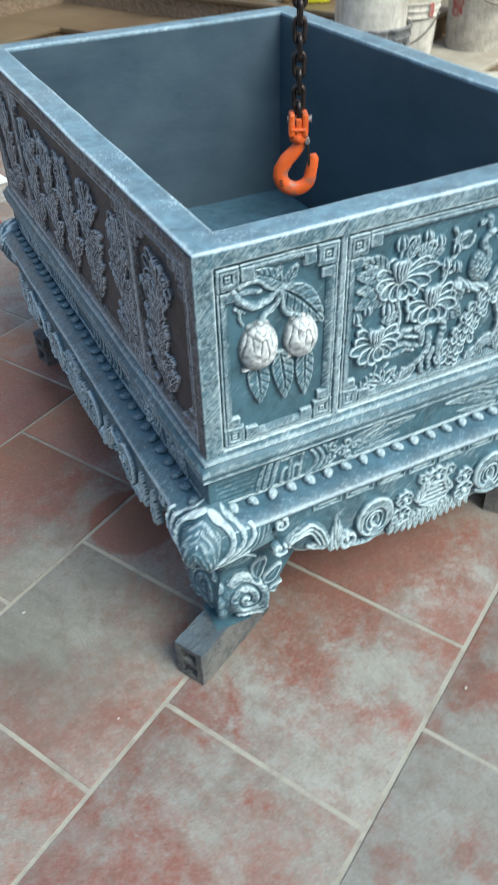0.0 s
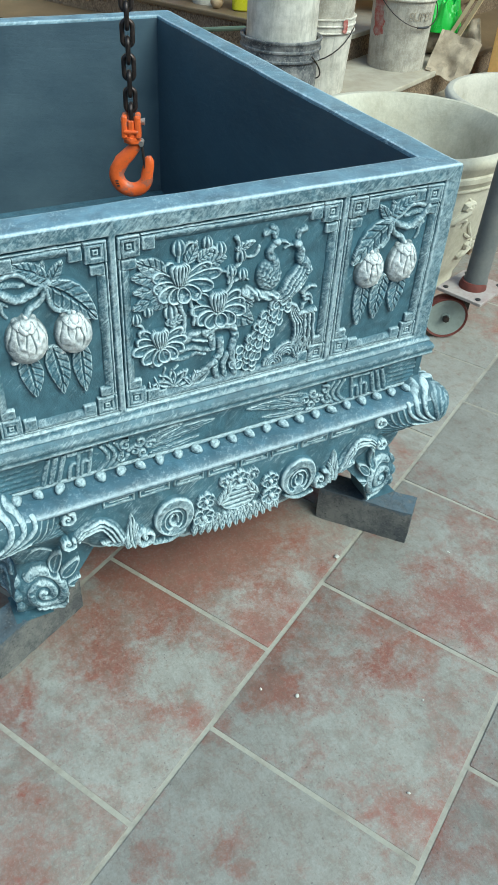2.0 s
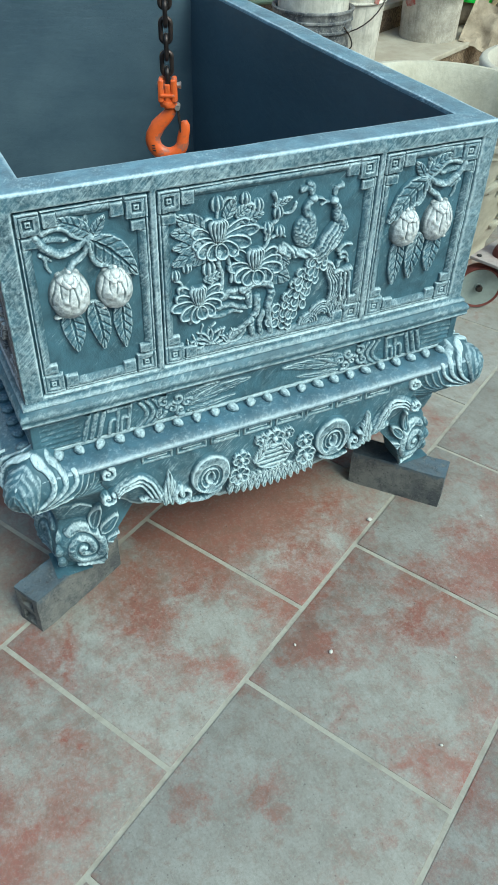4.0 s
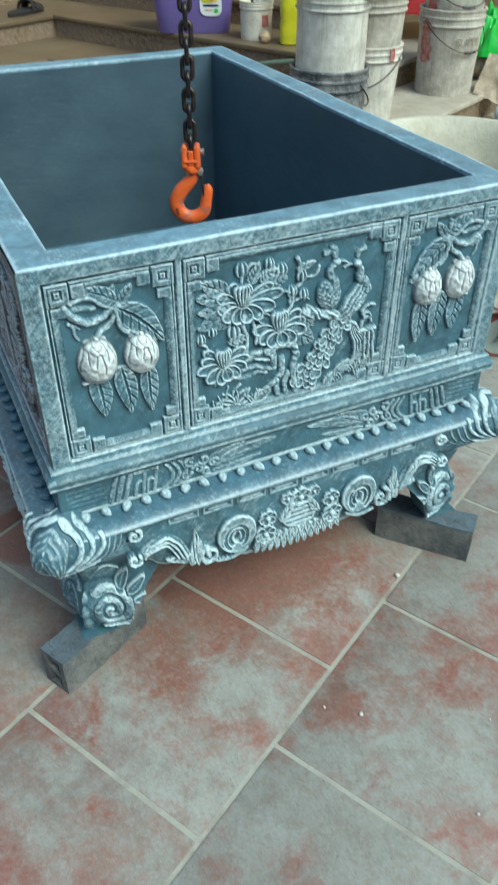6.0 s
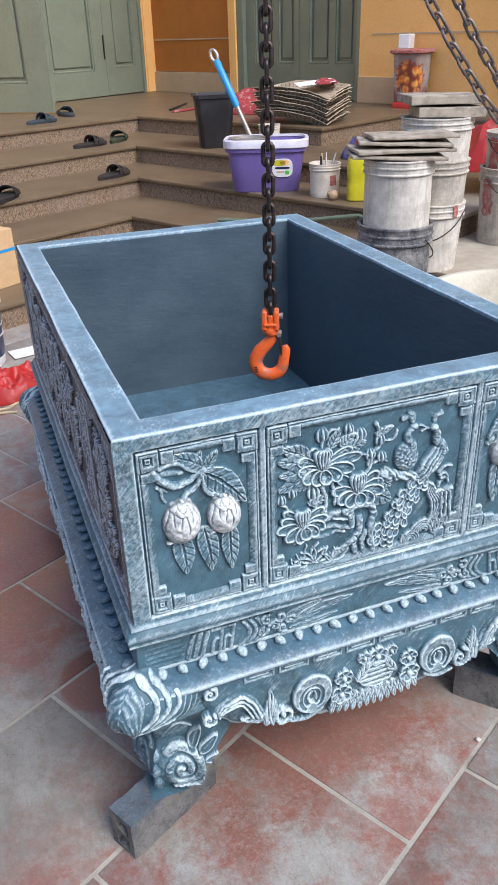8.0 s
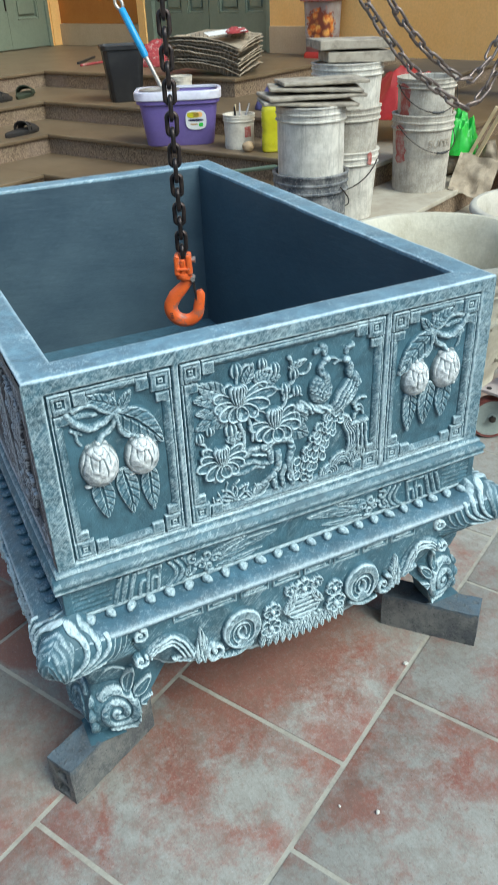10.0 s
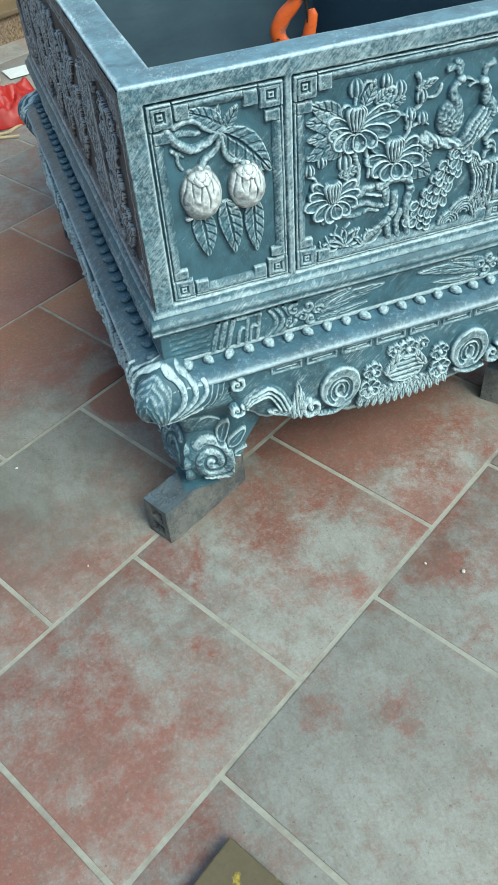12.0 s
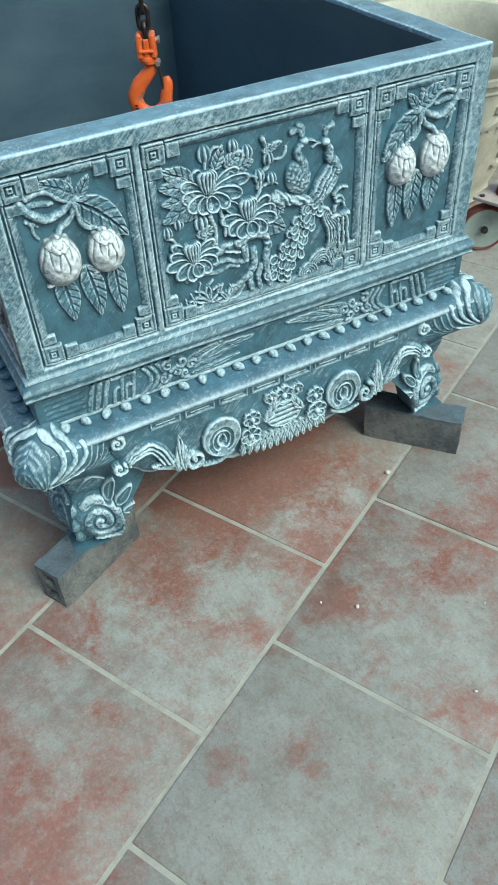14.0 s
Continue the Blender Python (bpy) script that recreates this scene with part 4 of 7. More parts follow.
def neck_band(length):
    def f(X, Z):
        c = length / 2
        q = np.where(X < c, X, length - X)  # mirrored about the middle
        mid = np.abs(Z - 0.4215)
        H = np.zeros_like(X)
        for k in range(5):  # grain lines running out to the corner
            H = np.maximum(H, stroke(q, Z, [(0.012, 0.401 + 0.0095 * k), (0.074, 0.400 + 0.0105 * k)], 0.0040, 0.0026, 0.0034, 0.8))
        for k in range(3):
            H = np.maximum(H, stroke(q, Z, [(0.079 + 0.0125 * k, 0.399), (0.092 + 0.0125 * k, 0.446)], 0.0046, 0.0070, 0.0044))
        for x in (0.122, 0.142):  # cranked keys
            H = most(H, stroke(q, Z, [(x, 0.400), (x + 0.005, 0.424), (x + 0.016, 0.425)], 0.0036, 0.0070), stroke(q, Z, [(x + 0.002, 0.446), (x + 0.016, 0.446)], 0.0032, 0.0066), stroke(q, Z, [(x + 0.013, 0.400), (x + 0.020, 0.446)], 0.0038, 0.0070))
        for k in range(3):
            H = np.maximum(H, stroke(q, Z, curve(0.172 + 0.0120 * k, 0.398, 0.178 + 0.0120 * k, 0.446, -0.30), 0.0046, 0.0074, 0.0036))
        for k, (x, z) in enumerate(((0.212, 0.414), (0.220, 0.436), (0.234, 0.418), (0.245, 0.436), (0.250, 0.410), (0.262, 0.424))):
            H = over(H, stroke(q, Z, spiral(x, z, 0.0105, 1.0, k * 1.3, 1 if k % 2 else -1, 14), 0.0042, 0.0085, 0.0026), 0.4)
        end = min(0.385, c - 0.02)
        H = most(H, leaf(q, Z, 0.262, 0.418, end, 0.440, 0.012, 0.0075, 3, 0.004), leaf(q, Z, 0.255, 0.434, end - 0.06, 0.448, 0.005, 0.006, 1, 0.002), leaf(q, Z, 0.262, 0.404, end - 0.03, 0.413, 0.006, 0.006, 1, -0.003))
        for k in range(int(max(0, c - 0.42) / 0.02)):
            H = np.maximum(H, stroke(q, Z, curve(0.40 + 0.02 * k, 0.400, 0.410 + 0.02 * k, 0.446, 0.3), 0.004, 0.006, 0.002))
        band = 0.0009 * smooth01((q - 0.009) / 0.001) * smooth01((0.027 - mid) / 0.001)
        return np.maximum(H * 0.85, band)
    return f


def bead_mesh(mat, pale):
    """A lumpy teardrop bead, flattened and pricked on its face."""
    bm = bmesh.new()
    bmesh.ops.create_icosphere(bm, subdivisions=3, radius=1)
    for v in bm.verts:
        k = 1 + 0.14 * noise.noise(v.co * 2.2) + 0.09 * noise.noise(v.co * 5)
        v.co = Vector((v.co.x * 0.0084 * (1 + 0.2 * v.co.y), v.co.y * 0.0112, v.co.z * 0.0074)) * k
    for v in bm.verts:
        if v.co.z > 0:
            v.co.z = min(v.co.z, 0.0062) - 0.0024 * math.exp(-((v.co.x - 0.001) ** 2 + (v.co.y + 0.003) ** 2) / 0.0000060)
    me = bpy.data.meshes.new("bead")
    bm.to_mesh(me)
    bm.free()
    at = me.attributes.new("brush", "FLOAT", "POINT")
    at.data.foreach_set("value", [pale * min(1.0, max(0.0, 0.30 + 80 * v.co.z - 16 * v.co.y + 0.3 * noise.noise(v.co * 420))) for v in me.vertices])
    me.polygons.foreach_set("use_smooth", [True] * len(me.polygons))
    me.materials.append(mat)
    return me


def apron_low(q, half):
    """The apron's lower edge at q from its middle."""
    t = np.abs(q) / half
    return np.interp(t, [0, 0.15, 0.30, 0.50, 0.63, 0.80, 0.92, 1.0], [0.194, 0.195, 0.200, 0.213, 0.224, 0.246, 0.276, 0.315]) - 0.003 * np.abs(np.sin(t * 17)) * (t < 0.85)


def apron(side):
    length, m = SIDES[side]
    half, c = length / 2 - 0.085, length / 2
    res = 0.0022 if side in ("front", "left") else 0.005
    nx, nz = int((length - 0.18) / res), 44
    s = np.linspace(0.09, length - 0.09, nx)
    low = apron_low(s - c, half)
    low = low + 0.0016 * lattice(s, s, 110, 61)
    verts, brush, faces = [], [], []
    for j in range(nz + 4):
        t = min(j, nz) / nz
        z = 0.368 + (low - 0.368) * t
        bulge = 0.037 + 0.006 * np.sin(math.pi * t) - 0.010 * t ** 3 + 0.0006 * lattice(s, z, 60, 62)
        y = -bulge if j <= nz else np.full_like(s, (-0.012, 0.0, 0.01)[j - nz - 1])
        verts += [(a, b, zz) for a, b, zz in zip(s, np.broadcast_to(y, s.shape), z)]
        brush += [0.7 if 0.95 < t and j <= nz else 0.10 + 0.14 * t] * nx
    for j in range(nz + 3):
        for i in range(nx - 1):
            faces.append((j * nx + i, (j + 1) * nx + i, (j + 1) * nx + i + 1, j * nx + i + 1))
    ob = obj("apron", verts, faces, SLATE, planter, "hanging apron with a scalloped lower edge", True, brush)
    ob.matrix_basis = m
    step = 0.064

    def keys(X, Z):
        H = np.zeros_like(X)
        n = 2 * int((length - 0.24) / step / 2)
        a = c - n * step / 2
        for i in range(n):
            x = a + i * step
            for u0, u1, w0, w1 in ((0.003, 0.061, 0.3585, 0.3655), (0.003, 0.061, 0.3445, 0.3510), (0.003, 0.008, 0.3445, 0.3655), (0.056, 0.061, 0.3445, 0.3655), (0.013, 0.051, 0.3530, 0.3565)):
                d = np.minimum(np.minimum(X - x - u0, x + u1 - X), np.minimum(Z - w0, w1 - Z))
                H = np.maximum(H, 0.0048 * smooth01(d / 0.0013))
        return H

    def put(key, name, f, x0, x1, z0, z1, out=0.039, label="", gain=0.8, floor=0.16, flesh=0.38):
        repeat((key, length), m, lambda: carve(name, f, x0, x1, z0, z1, 0.0011 if length < 1 else 0.0016, SLATE, planter, out, label, gain, floor, hand=0.22, flesh=flesh))

    put("keys", "key_band", keys, 0.1, length - 0.1, 0.342, 0.368, 0.038, "", 0.6, 0.10, 0.22)

    def shield(X, Z):
        """A rounded cartouche of carved bars in a frame of two leaves."""
        H = 0.010 * smooth01((1 - np.sqrt(((X - c) / 0.041) ** 2 + ((Z - 0.279) / 0.033) ** 2)) / 0.16)
        inside = np.sqrt(((X - c) / 0.034) ** 2 + ((Z - 0.279) / 0.026) ** 2) < 1
        H = np.where(inside & (H > 0), 0.0075 + 0.0022 * np.sign(np.sin((Z - 0.279) * 560 + 0.6 * lattice(X, Z, 40, 71))), H)
        for hand in (-1, 1):
            H = over(H, leaf((X - c) * hand, Z, 0.040, 0.276, 0.018, 0.318, 0.009, 0.014, 3, 0.004), 0.5)
        return H

    put("shield", "shield", shield, c - 0.06, c + 0.06, 0.240, 0.322, 0.040, "oval cartouche with carved bars")

    def rosette(cx, cz, r):
        def f(X, Z):
            H = np.zeros_like(X)
            for i in range(6):
                H = over(H, petal(X, Z, cx, cz, i * 1.047 + 0.3, r, r * 0.40, 0.011))
            return over(H, dome(X, Z, cx, cz, r * 0.28, r * 0.28, 0.015))
        return f

    def fringe(X, Z):
        H = np.zeros_like(X)
        for i in range(13):
            x = c - 0.084 + 0.014 * i
            z = 0.236 - 0.010 * math.cos((x - c) / 0.084 * 1.57)
            H = over(H, leaf(X, Z, x - 0.10 * (x - c), z + 0.018, x + 0.06 * (x - c), z - 0.026, 0.0088, 0.0115, 2), 0.4)
        return H

    put("under", "leaf_fringe", fringe, c - 0.105, c + 0.105, 0.190, 0.256, 0.037)
    for i, (q, cz, r) in enumerate(((-0.070, 0.256, 0.023), (0.070, 0.256, 0.023), (-0.066, 0.294, 0.019), (0.066, 0.294, 0.019), (0, 0.322, 0.022), (-0.026, 0.326, 0.014), (0.028, 0.325, 0.013))):
        put(("rosette", i), "rosette", rosette(c + q, cz, r), c + q - r - 0.003, c + q + r + 0.003, cz - r - 0.003, cz + r + 0.003, 0.041)

    def volutes(q, Z):
        """A broad horn curled round a dark eye, with a small volute under its back."""
        rho = np.sqrt(((q - 0.128) / 0.041) ** 2 + ((Z - 0.282) / 0.047) ** 2)
        H = 0.0145 * smooth01((1.0 + 0.02 * lattice(q, Z, 60, 63) - rho) / 0.12) * (0.82 + 0.18 * np.clip(rho, 0, 1))
        for r0, k in ((0.0235, 0.0045), (0.0145, 0.0055)):
            ring = spiral(0.128, 0.274, r0, 0.80, -0.9, 1, 22, 0.85, 1.25)
            H = H - k * (stroke(q, Z, ring, 0.0036, 1.0) > 0.25) * (H > 0)
        eye = np.sqrt(((q - 0.128) / 0.0070) ** 2 + ((Z - 0.274) / 0.0125) ** 2) < 1
        H = np.where(eye, 0.0, np.clip(H, 0, None))
        H = over(H, stroke(q, Z, spiral(0.180, 0.252, 0.0200, 1.5, 1.2, -1, 26, 0.1, 1.15), 0.0062, 0.0155, 0.0030), 0.55)
        H = over(H, stroke(q, Z, curve(0.108, 0.236, 0.166, 0.226, -0.15), 0.0060, 0.010, 0.004), 0.6)
        return H

    def spike(q, Z):
        H = leaf(q, Z, 0.216, 0.238, 0.206, 0.318, 0.0110, 0.013, 2, 0.004)
        return over(H, leaf(q, Z, 0.204, 0.236, 0.196, 0.290, 0.0075, 0.014, 2, -0.003), 0.4)

    def acanthus(q, Z):
        H = stroke(q, Z, [(0.228, 0.262), (0.238, 0.292), (0.252, 0.314), (0.272, 0.322), (0.294, 0.314), (0.312, 0.298)], 0.0150, 0.012, 0.0070)
        for k, (w, h) in enumerate(((0.0045, 0.0165), (0.0040, 0.0155), (0.0034, 0.0145))):
            H = over(H, stroke(q, Z, [(0.226 + 0.005 * k, 0.270 - 0.006 * k), (0.240 + 0.004 * k, 0.306 - 0.009 * k), (0.262, 0.326 - 0.009 * k), (0.288, 0.318 - 0.007 * k), (0.308 - 0.004 * k, 0.300 - 0.003 * k)], w, h, 0.0026), 0.7)
        H = over(H, stroke(q, Z, spiral(0.319, 0.297, 0.0125, 1.3, 2.6, 1, 18), 0.0052, 0.0165, 0.003), 0.6)
        return over(H, leaf(q, Z, 0.226, 0.258, 0.262, 0.268, 0.0075, 0.010, 3), 0.5)

    for hand in (-1, 1):
        for key, name, f, a, b, z0, z1 in (("volutes", "scroll", volutes, 0.075, 0.212, 0.212, 0.336), ("spike", "spiked_leaf", spike, 0.180, 0.234, 0.230, 0.326), ("acanthus", "acanthus_leaf", acanthus, 0.205, 0.345, 0.240, 0.342)):
            xs = sorted((c + hand * a, c + hand * b))
            put((key, hand), name, lambda X, Z: f((X - c) * hand, Z), xs[0], xs[1], z0, z1)
            if length > 1 and key != "acanthus":
                for k in range(2):
                    d = 0.20 + 0.055 * k if key == "spike" else 0.205
                    if key == "volutes" and k:
                        continue
                    xs = sorted((c + hand * (a + d), c + hand * (b + d)))
                    put((key, hand, k), name, lambda X, Z: f((X - c) * hand - d, Z - 0.010), xs[0], xs[1], z0 + 0.010, z1 + 0.004)


LEG_Z = [0.408, 0.404, 0.397, 0.386, 0.370, 0.355, 0.340, 0.326, 0.313, 0.303, 0.292, 0.267, 0.242, 0.222, 0.205, 0.185, 0.155, 0.125, 0.103, 0.092]
LEG_OUT = [-0.004, 0.010, 0.026, 0.042, 0.053, 0.057, 0.057, 0.053, 0.046, 0.032, 0.012, -0.004, -0.013, -0.015, -0.012, -0.007, -0.004, -0.004, -0.008, -0.014]
LEG_IN = [0.185, 0.185, 0.185, 0.185, 0.185, 0.185, 0.185, 0.185, 0.185, 0.185, 0.181, 0.172, 0.160, 0.147, 0.134, 0.116, 0.094, 0.085, 0.078, 0.066]


def leg_relief(X, Z):
    H = np.zeros_like(X)
    Y = Z - 0.022
    # leaf folds swept from the tray's lip down to the corner
    for k, (x, w) in enumerate(((0.000, 0.0072), (0.019, 0.0066), (0.037, 0.0054))):
        pts = [(x - 0.004, 0.377), (x + 0.006, 0.368), (x + 0.011, 0.354), (x + 0.009, 0.340), (x + 0.001 - 0.003 * k, 0.326), (x - 0.012 - 0.007 * k, 0.313), (x - 0.028 - 0.011 * k, 0.303 - 0.001 * k)]
        H = np.maximum(H, stroke(X, Y, pts, w, 0.0095 - 0.001 * k, 0.0026))
    for k in range(4):
        H = np.maximum(H, stroke(X, Y, curve(0.060 + 0.011 * k, 0.350 - 0.003 * k, 0.010 + 0.014 * k, 0.306 - 0.001 * k, 0.22), 0.0020, 0.0022, 0.0014))
    # the pointed leaf head on the corner, ending in a beak
    a, b = local(X, Y, -0.036, 0.350, 0.12)
    wide = 0.031 * np.clip((b + 0.064) / 0.070, 0.05, 1)
    body = np.clip(1 - (a / wide) ** 2 - np.clip(b / 0.032, -0.6, None) ** 2 * (b > 0), 0, None) * (b > -0.063)
    lines = 0.90 + 0.06 * np.cos(a / wide * 19 + 1.2 * lattice(X, Z, 50, 21)) + 0.10 * lattice(X, Z * 0.35, 260, 22)
    H = np.where(body > 0.05, np.maximum(0.5 * H, 0.0115 * np.sqrt(body) * lines), H)
    H = np.maximum(H, stroke(X, Y, [(-0.036, 0.292), (-0.014, 0.295), (0.010, 0.302), (0.036, 0.312)], 0.0040, 0.0070, 0.002))
    # fine strokes fading over the plain web
    for k in range(5):
        H = np.maximum(H, stroke(X, Y, curve(0.034 + 0.012 * k, 0.312 + 0.003 * k, 0.092 + 0.008 * k, 0.290 + 0.008 * k, -0.2), 0.0020, 0.0014, 0.0012))
    # the knee's fold above the foot, and the little volute under the tray's lip
    H = np.maximum(H, dome(X, Z, 0.022, 0.240, 0.060, 0.020, 0.007, -0.22))
    H = np.maximum(H, stroke(X, Z, curve(0.030, 0.238, 0.074, 0.246, 0.25), 0.0046, 0.0080, 0.002))
    H = np.maximum(H, stroke(X, Z, spiral(0.101, 0.347, 0.0135, 1.4, 1.2, -1, 20), 0.0050, 0.0150, 0.003))
    # the foot: a round volute, leaves at its back and lobes at the corner
    ball = dome(X, Z, 0.050, 0.157, 0.043, 0.054, 0.016)
    turn = stroke(X, Z, spiral(0.050, 0.158, 0.0385, 2.1, 2.2, -1, 60, 0.06, 1.20), 0.0080, 0.0085, 0.0052)
    H = np.where(ball > 0, np.maximum(H, ball + turn), np.maximum(H, turn))
    for cx, cz, ang, ln, w in ((0.068, 0.190, 74, 0.068, 0.0105), (0.080, 0.182, 48, 0.058, 0.0100), (0.088, 0.164, 26, 0.040, 0.0085)):
        H = over(H, petal(X, Z, cx, cz, radians(ang), ln, w, 0.015, -0.15, 0.28), 0.6)
    for k in range(3):
        H = np.maximum(H, stroke(X, Z, curve(0.036 + 0.008 * k, 0.110 - 0.004 * k, 0.092 - 0.002 * k, 0.142 - 0.012 * k, -0.30), 0.0046, 0.017 - 0.002 * k, 0.0028))
    for x, z, rz in ((0.006, 0.186, 0.017), (0.006, 0.154, 0.017), (0.008, 0.122, 0.018)):
        lobe = dome(X, Z, x, z, 0.0095, rz, 0.012)
        H = np.maximum(H, lobe * (0.9 + 0.1 * np.cos((X - x) * 520)))
    return H


def leg_wing(foot=1.0, n=190, mz=280):
    """One cheek of a leg, in the plane of the front; the rounded corner is at its first column."""
    zs = np.linspace(0.408, 0.092, mz)
    out = np.interp(-zs, [-z for z in LEG_Z], LEG_OUT)
    inn = np.interp(-zs, [-z for z in LEG_Z], LEG_IN)
    out, inn = soften(out[None, :].repeat(3, 0), 7)[1], soften(inn[None, :].repeat(3, 0), 7)[1]
    round_r = np.clip(out * 0.7, 0.008, 0.030)
    t = np.linspace(0, 1, n) ** 1.15
    first = -out + 0.293 * round_r
    X = first[:, None] + (inn - first)[:, None] * t[None, :]
    Z = zs[:, None].repeat(n, 1)
    H = leg_relief(X + 0.0005 * lattice(X, Z, 60, 3), Z + 0.0005 * lattice(X, Z, 60, 5))
    H = H * (1 + 0.05 * lattice(X, Z, 110, 7)) + 0.0003 * lattice(X, Z, 330, 8)
    H = H * (1 - (1 - foot) * smooth01((0.262 - Z) / 0.03))
    s = X + out[:, None]
    r = round_r[:, None]
    cut = np.where(s < r, r - np.sqrt(np.clip(r * r - (r - s) ** 2, 0, None)), 0)
    fade = smooth01((X - 0.045) / 0.06)
    base = (out[:, None] - cut) * (1 - fade) + fade * np.minimum(0.033, out[:, None] + 0.02)
    top = smooth01((Z - 0.380) / 0.009) * smooth01((X - 0.016 + 0.8 * np.clip(Z - 0.386, 0, 1)) / 0.030)
    base = base * (1 - top) - 0.004 * top
    H = H * (1 - top)
    lean = np.where(s < r, 1 - s / r, 0)
    Y = -base - H * np.sqrt(1 - lean ** 2)
    ridge = H - soften(H, 4)
    crest = H - soften(H, 1)
    brush = np.clip(0.05 + 0.16 * np.clip(H / 0.016, 0, 1) + 0.42 * ridge / 0.0016 + 0.2 * crest / 0.0006, -0.2, 0.95)
    brush[:, 0] = np.clip(0.25 + 0.5 * lattice(zs, zs, 60, 9), 0, 1)
    back_y = np.full((mz, 1), 0.045)
    X = X - H * lean
    X2 = np.concatenate([X, X[:, -1:] - 0.004, X[:, -1:] - 0.006], 1)
    Y2 = np.concatenate([Y, Y[:, -1:] * 0.2, back_y], 1)
    Z2 = np.concatenate([Z, Z[:, -1:], Z[:, -1:]], 1)
    B2 = np.concatenate([brush, brush[:, -1:] * 0, brush[:, -1:] * 0], 1)
    return X2, Y2, Z2, B2


def leg(m, sx, sy):
    verts, faces, brush = [], [], []
    for turned in (False, True):
        X, Y, Z, B = leg_wing(0.5 if turned else 1.0)
        mz, n = X.shape
        a = len(verts)
        P = np.stack([Y, X, Z] if turned else [X, Y, Z], -1).reshape(-1, 3)
        verts += P.tolist()
        brush += B.reshape(-1).tolist()
        ids = a + np.arange(mz * n).reshape(mz, n)
        q = np.stack([ids[:-1, :-1], ids[1:, :-1], ids[1:, 1:], ids[:-1, 1:]], -1).reshape(-1, 4)
        faces += (q[:, ::-1] if turned else q).tolist()
    # the sole
    a = len(verts)
    verts += [(-0.008, -0.008, 0.0925), (0.06, -0.008, 0.0925), (0.06, 0.045, 0.0925), (-0.008, 0.045, 0.0925), (0.045, 0.045, 0.0926), (0.045, 0.06, 0.0926), (-0.008, 0.06, 0.0926)]
    brush += [0] * 7
    faces += [(a, a + 3, a + 2, a + 1), (a + 3, a + 6, a + 5, a + 4)]
    verts = [(p[0] * sx, p[1] * sy, p[2]) for p in verts]
    if sx * sy < 0:
        faces = [f[::-1] for f in faces]
    ob = obj("leg", verts, faces, SLATE, planter, "curved leg with a leaf-wrapped shoulder and scroll foot", True, brush)
    ob.matrix_basis = m
    return ob


for x, y in ((0.0009, 0.0009), (W - 0.0009, 0.0009), (0.0009, D - 0.0009), (W - 0.0009, D - 0.0009)):
    # the worn arris where two faces meet
    rows, around = 90, 8
    verts, brush = [], []
    for i in range(rows):
        z = 0.491 + (0.8195 - 0.491) * i / (rows - 1)
        r = 0.0021 + 0.0009 * noise.noise((z * 60, x, y))
        for k in range(around):
            a = 2 * math.pi * k / around
            verts.append((x + r * math.cos(a), y + r * math.sin(a), z))
            brush.append(0.42 + 0.5 * noise.noise((z * 45, k, x + y)))
    faces = [(i * around + k, i * around + (k + 1) % around, (i + 1) * around + (k + 1) % around, (i + 1) * around + k) for i in range(rows - 1) for k in range(around)]
    obj("corner_arris", verts, faces, SLATE, planter, "", True, brush)
beads = {True: bead_mesh(SLATE, 1.0), False: bead_mesh(SLATE_BLUE, 0.35)}
for side in SIDES:
    length, m = SIDES[side]
    repeat(("neck", length), m, lambda: carve("neck_carving", neck_band(length), 0.008, length - 0.008, 0.3985, 0.449, 0.0013 if length < 1 else 0.002, SLATE, planter, 0.001, "band of carved waves and keys", 0.8, 0.04))
    n = int(round((length - 0.03) / 0.0352))
    for i in range(n):
        b = new("bead", beads[length < 1])
        b.parent = planter
        b.matrix_basis = m @ Matrix.Translation((0.015 + (length - 0.03) * (i + 0.5) / n, -0.0145, 0.3915)) @ Matrix.Rotation(0.5 * math.sin(2.3 * i), 4, "Z") @ Matrix.Diagonal((1 + 0.08 * math.sin(5.1 * i), 1 + 0.08 * math.sin(3.7 * i), 1, 1))
    apron(side)
for x, y in ((0.004, 0.004), (W - 0.004, 0.004), (0.004, D - 0.004), (W - 0.004, D - 0.004)):
    bm = bmesh.new()
    box(bm, x - 0.0075, x + 0.0075, y - 0.0075, y + 0.0075, 0.386, 0.456, 0.002)
    part("neck_corner", bm, SLATE, planter)
leg(Matrix.Identity(4), 1, 1)
leg(Matrix.Translation((W, 0, 0)), -1, 1)
leg(Matrix.Translation((0, D, 0)), 1, -1)
leg(Matrix.Translation((W, D, 0)), -1, -1)


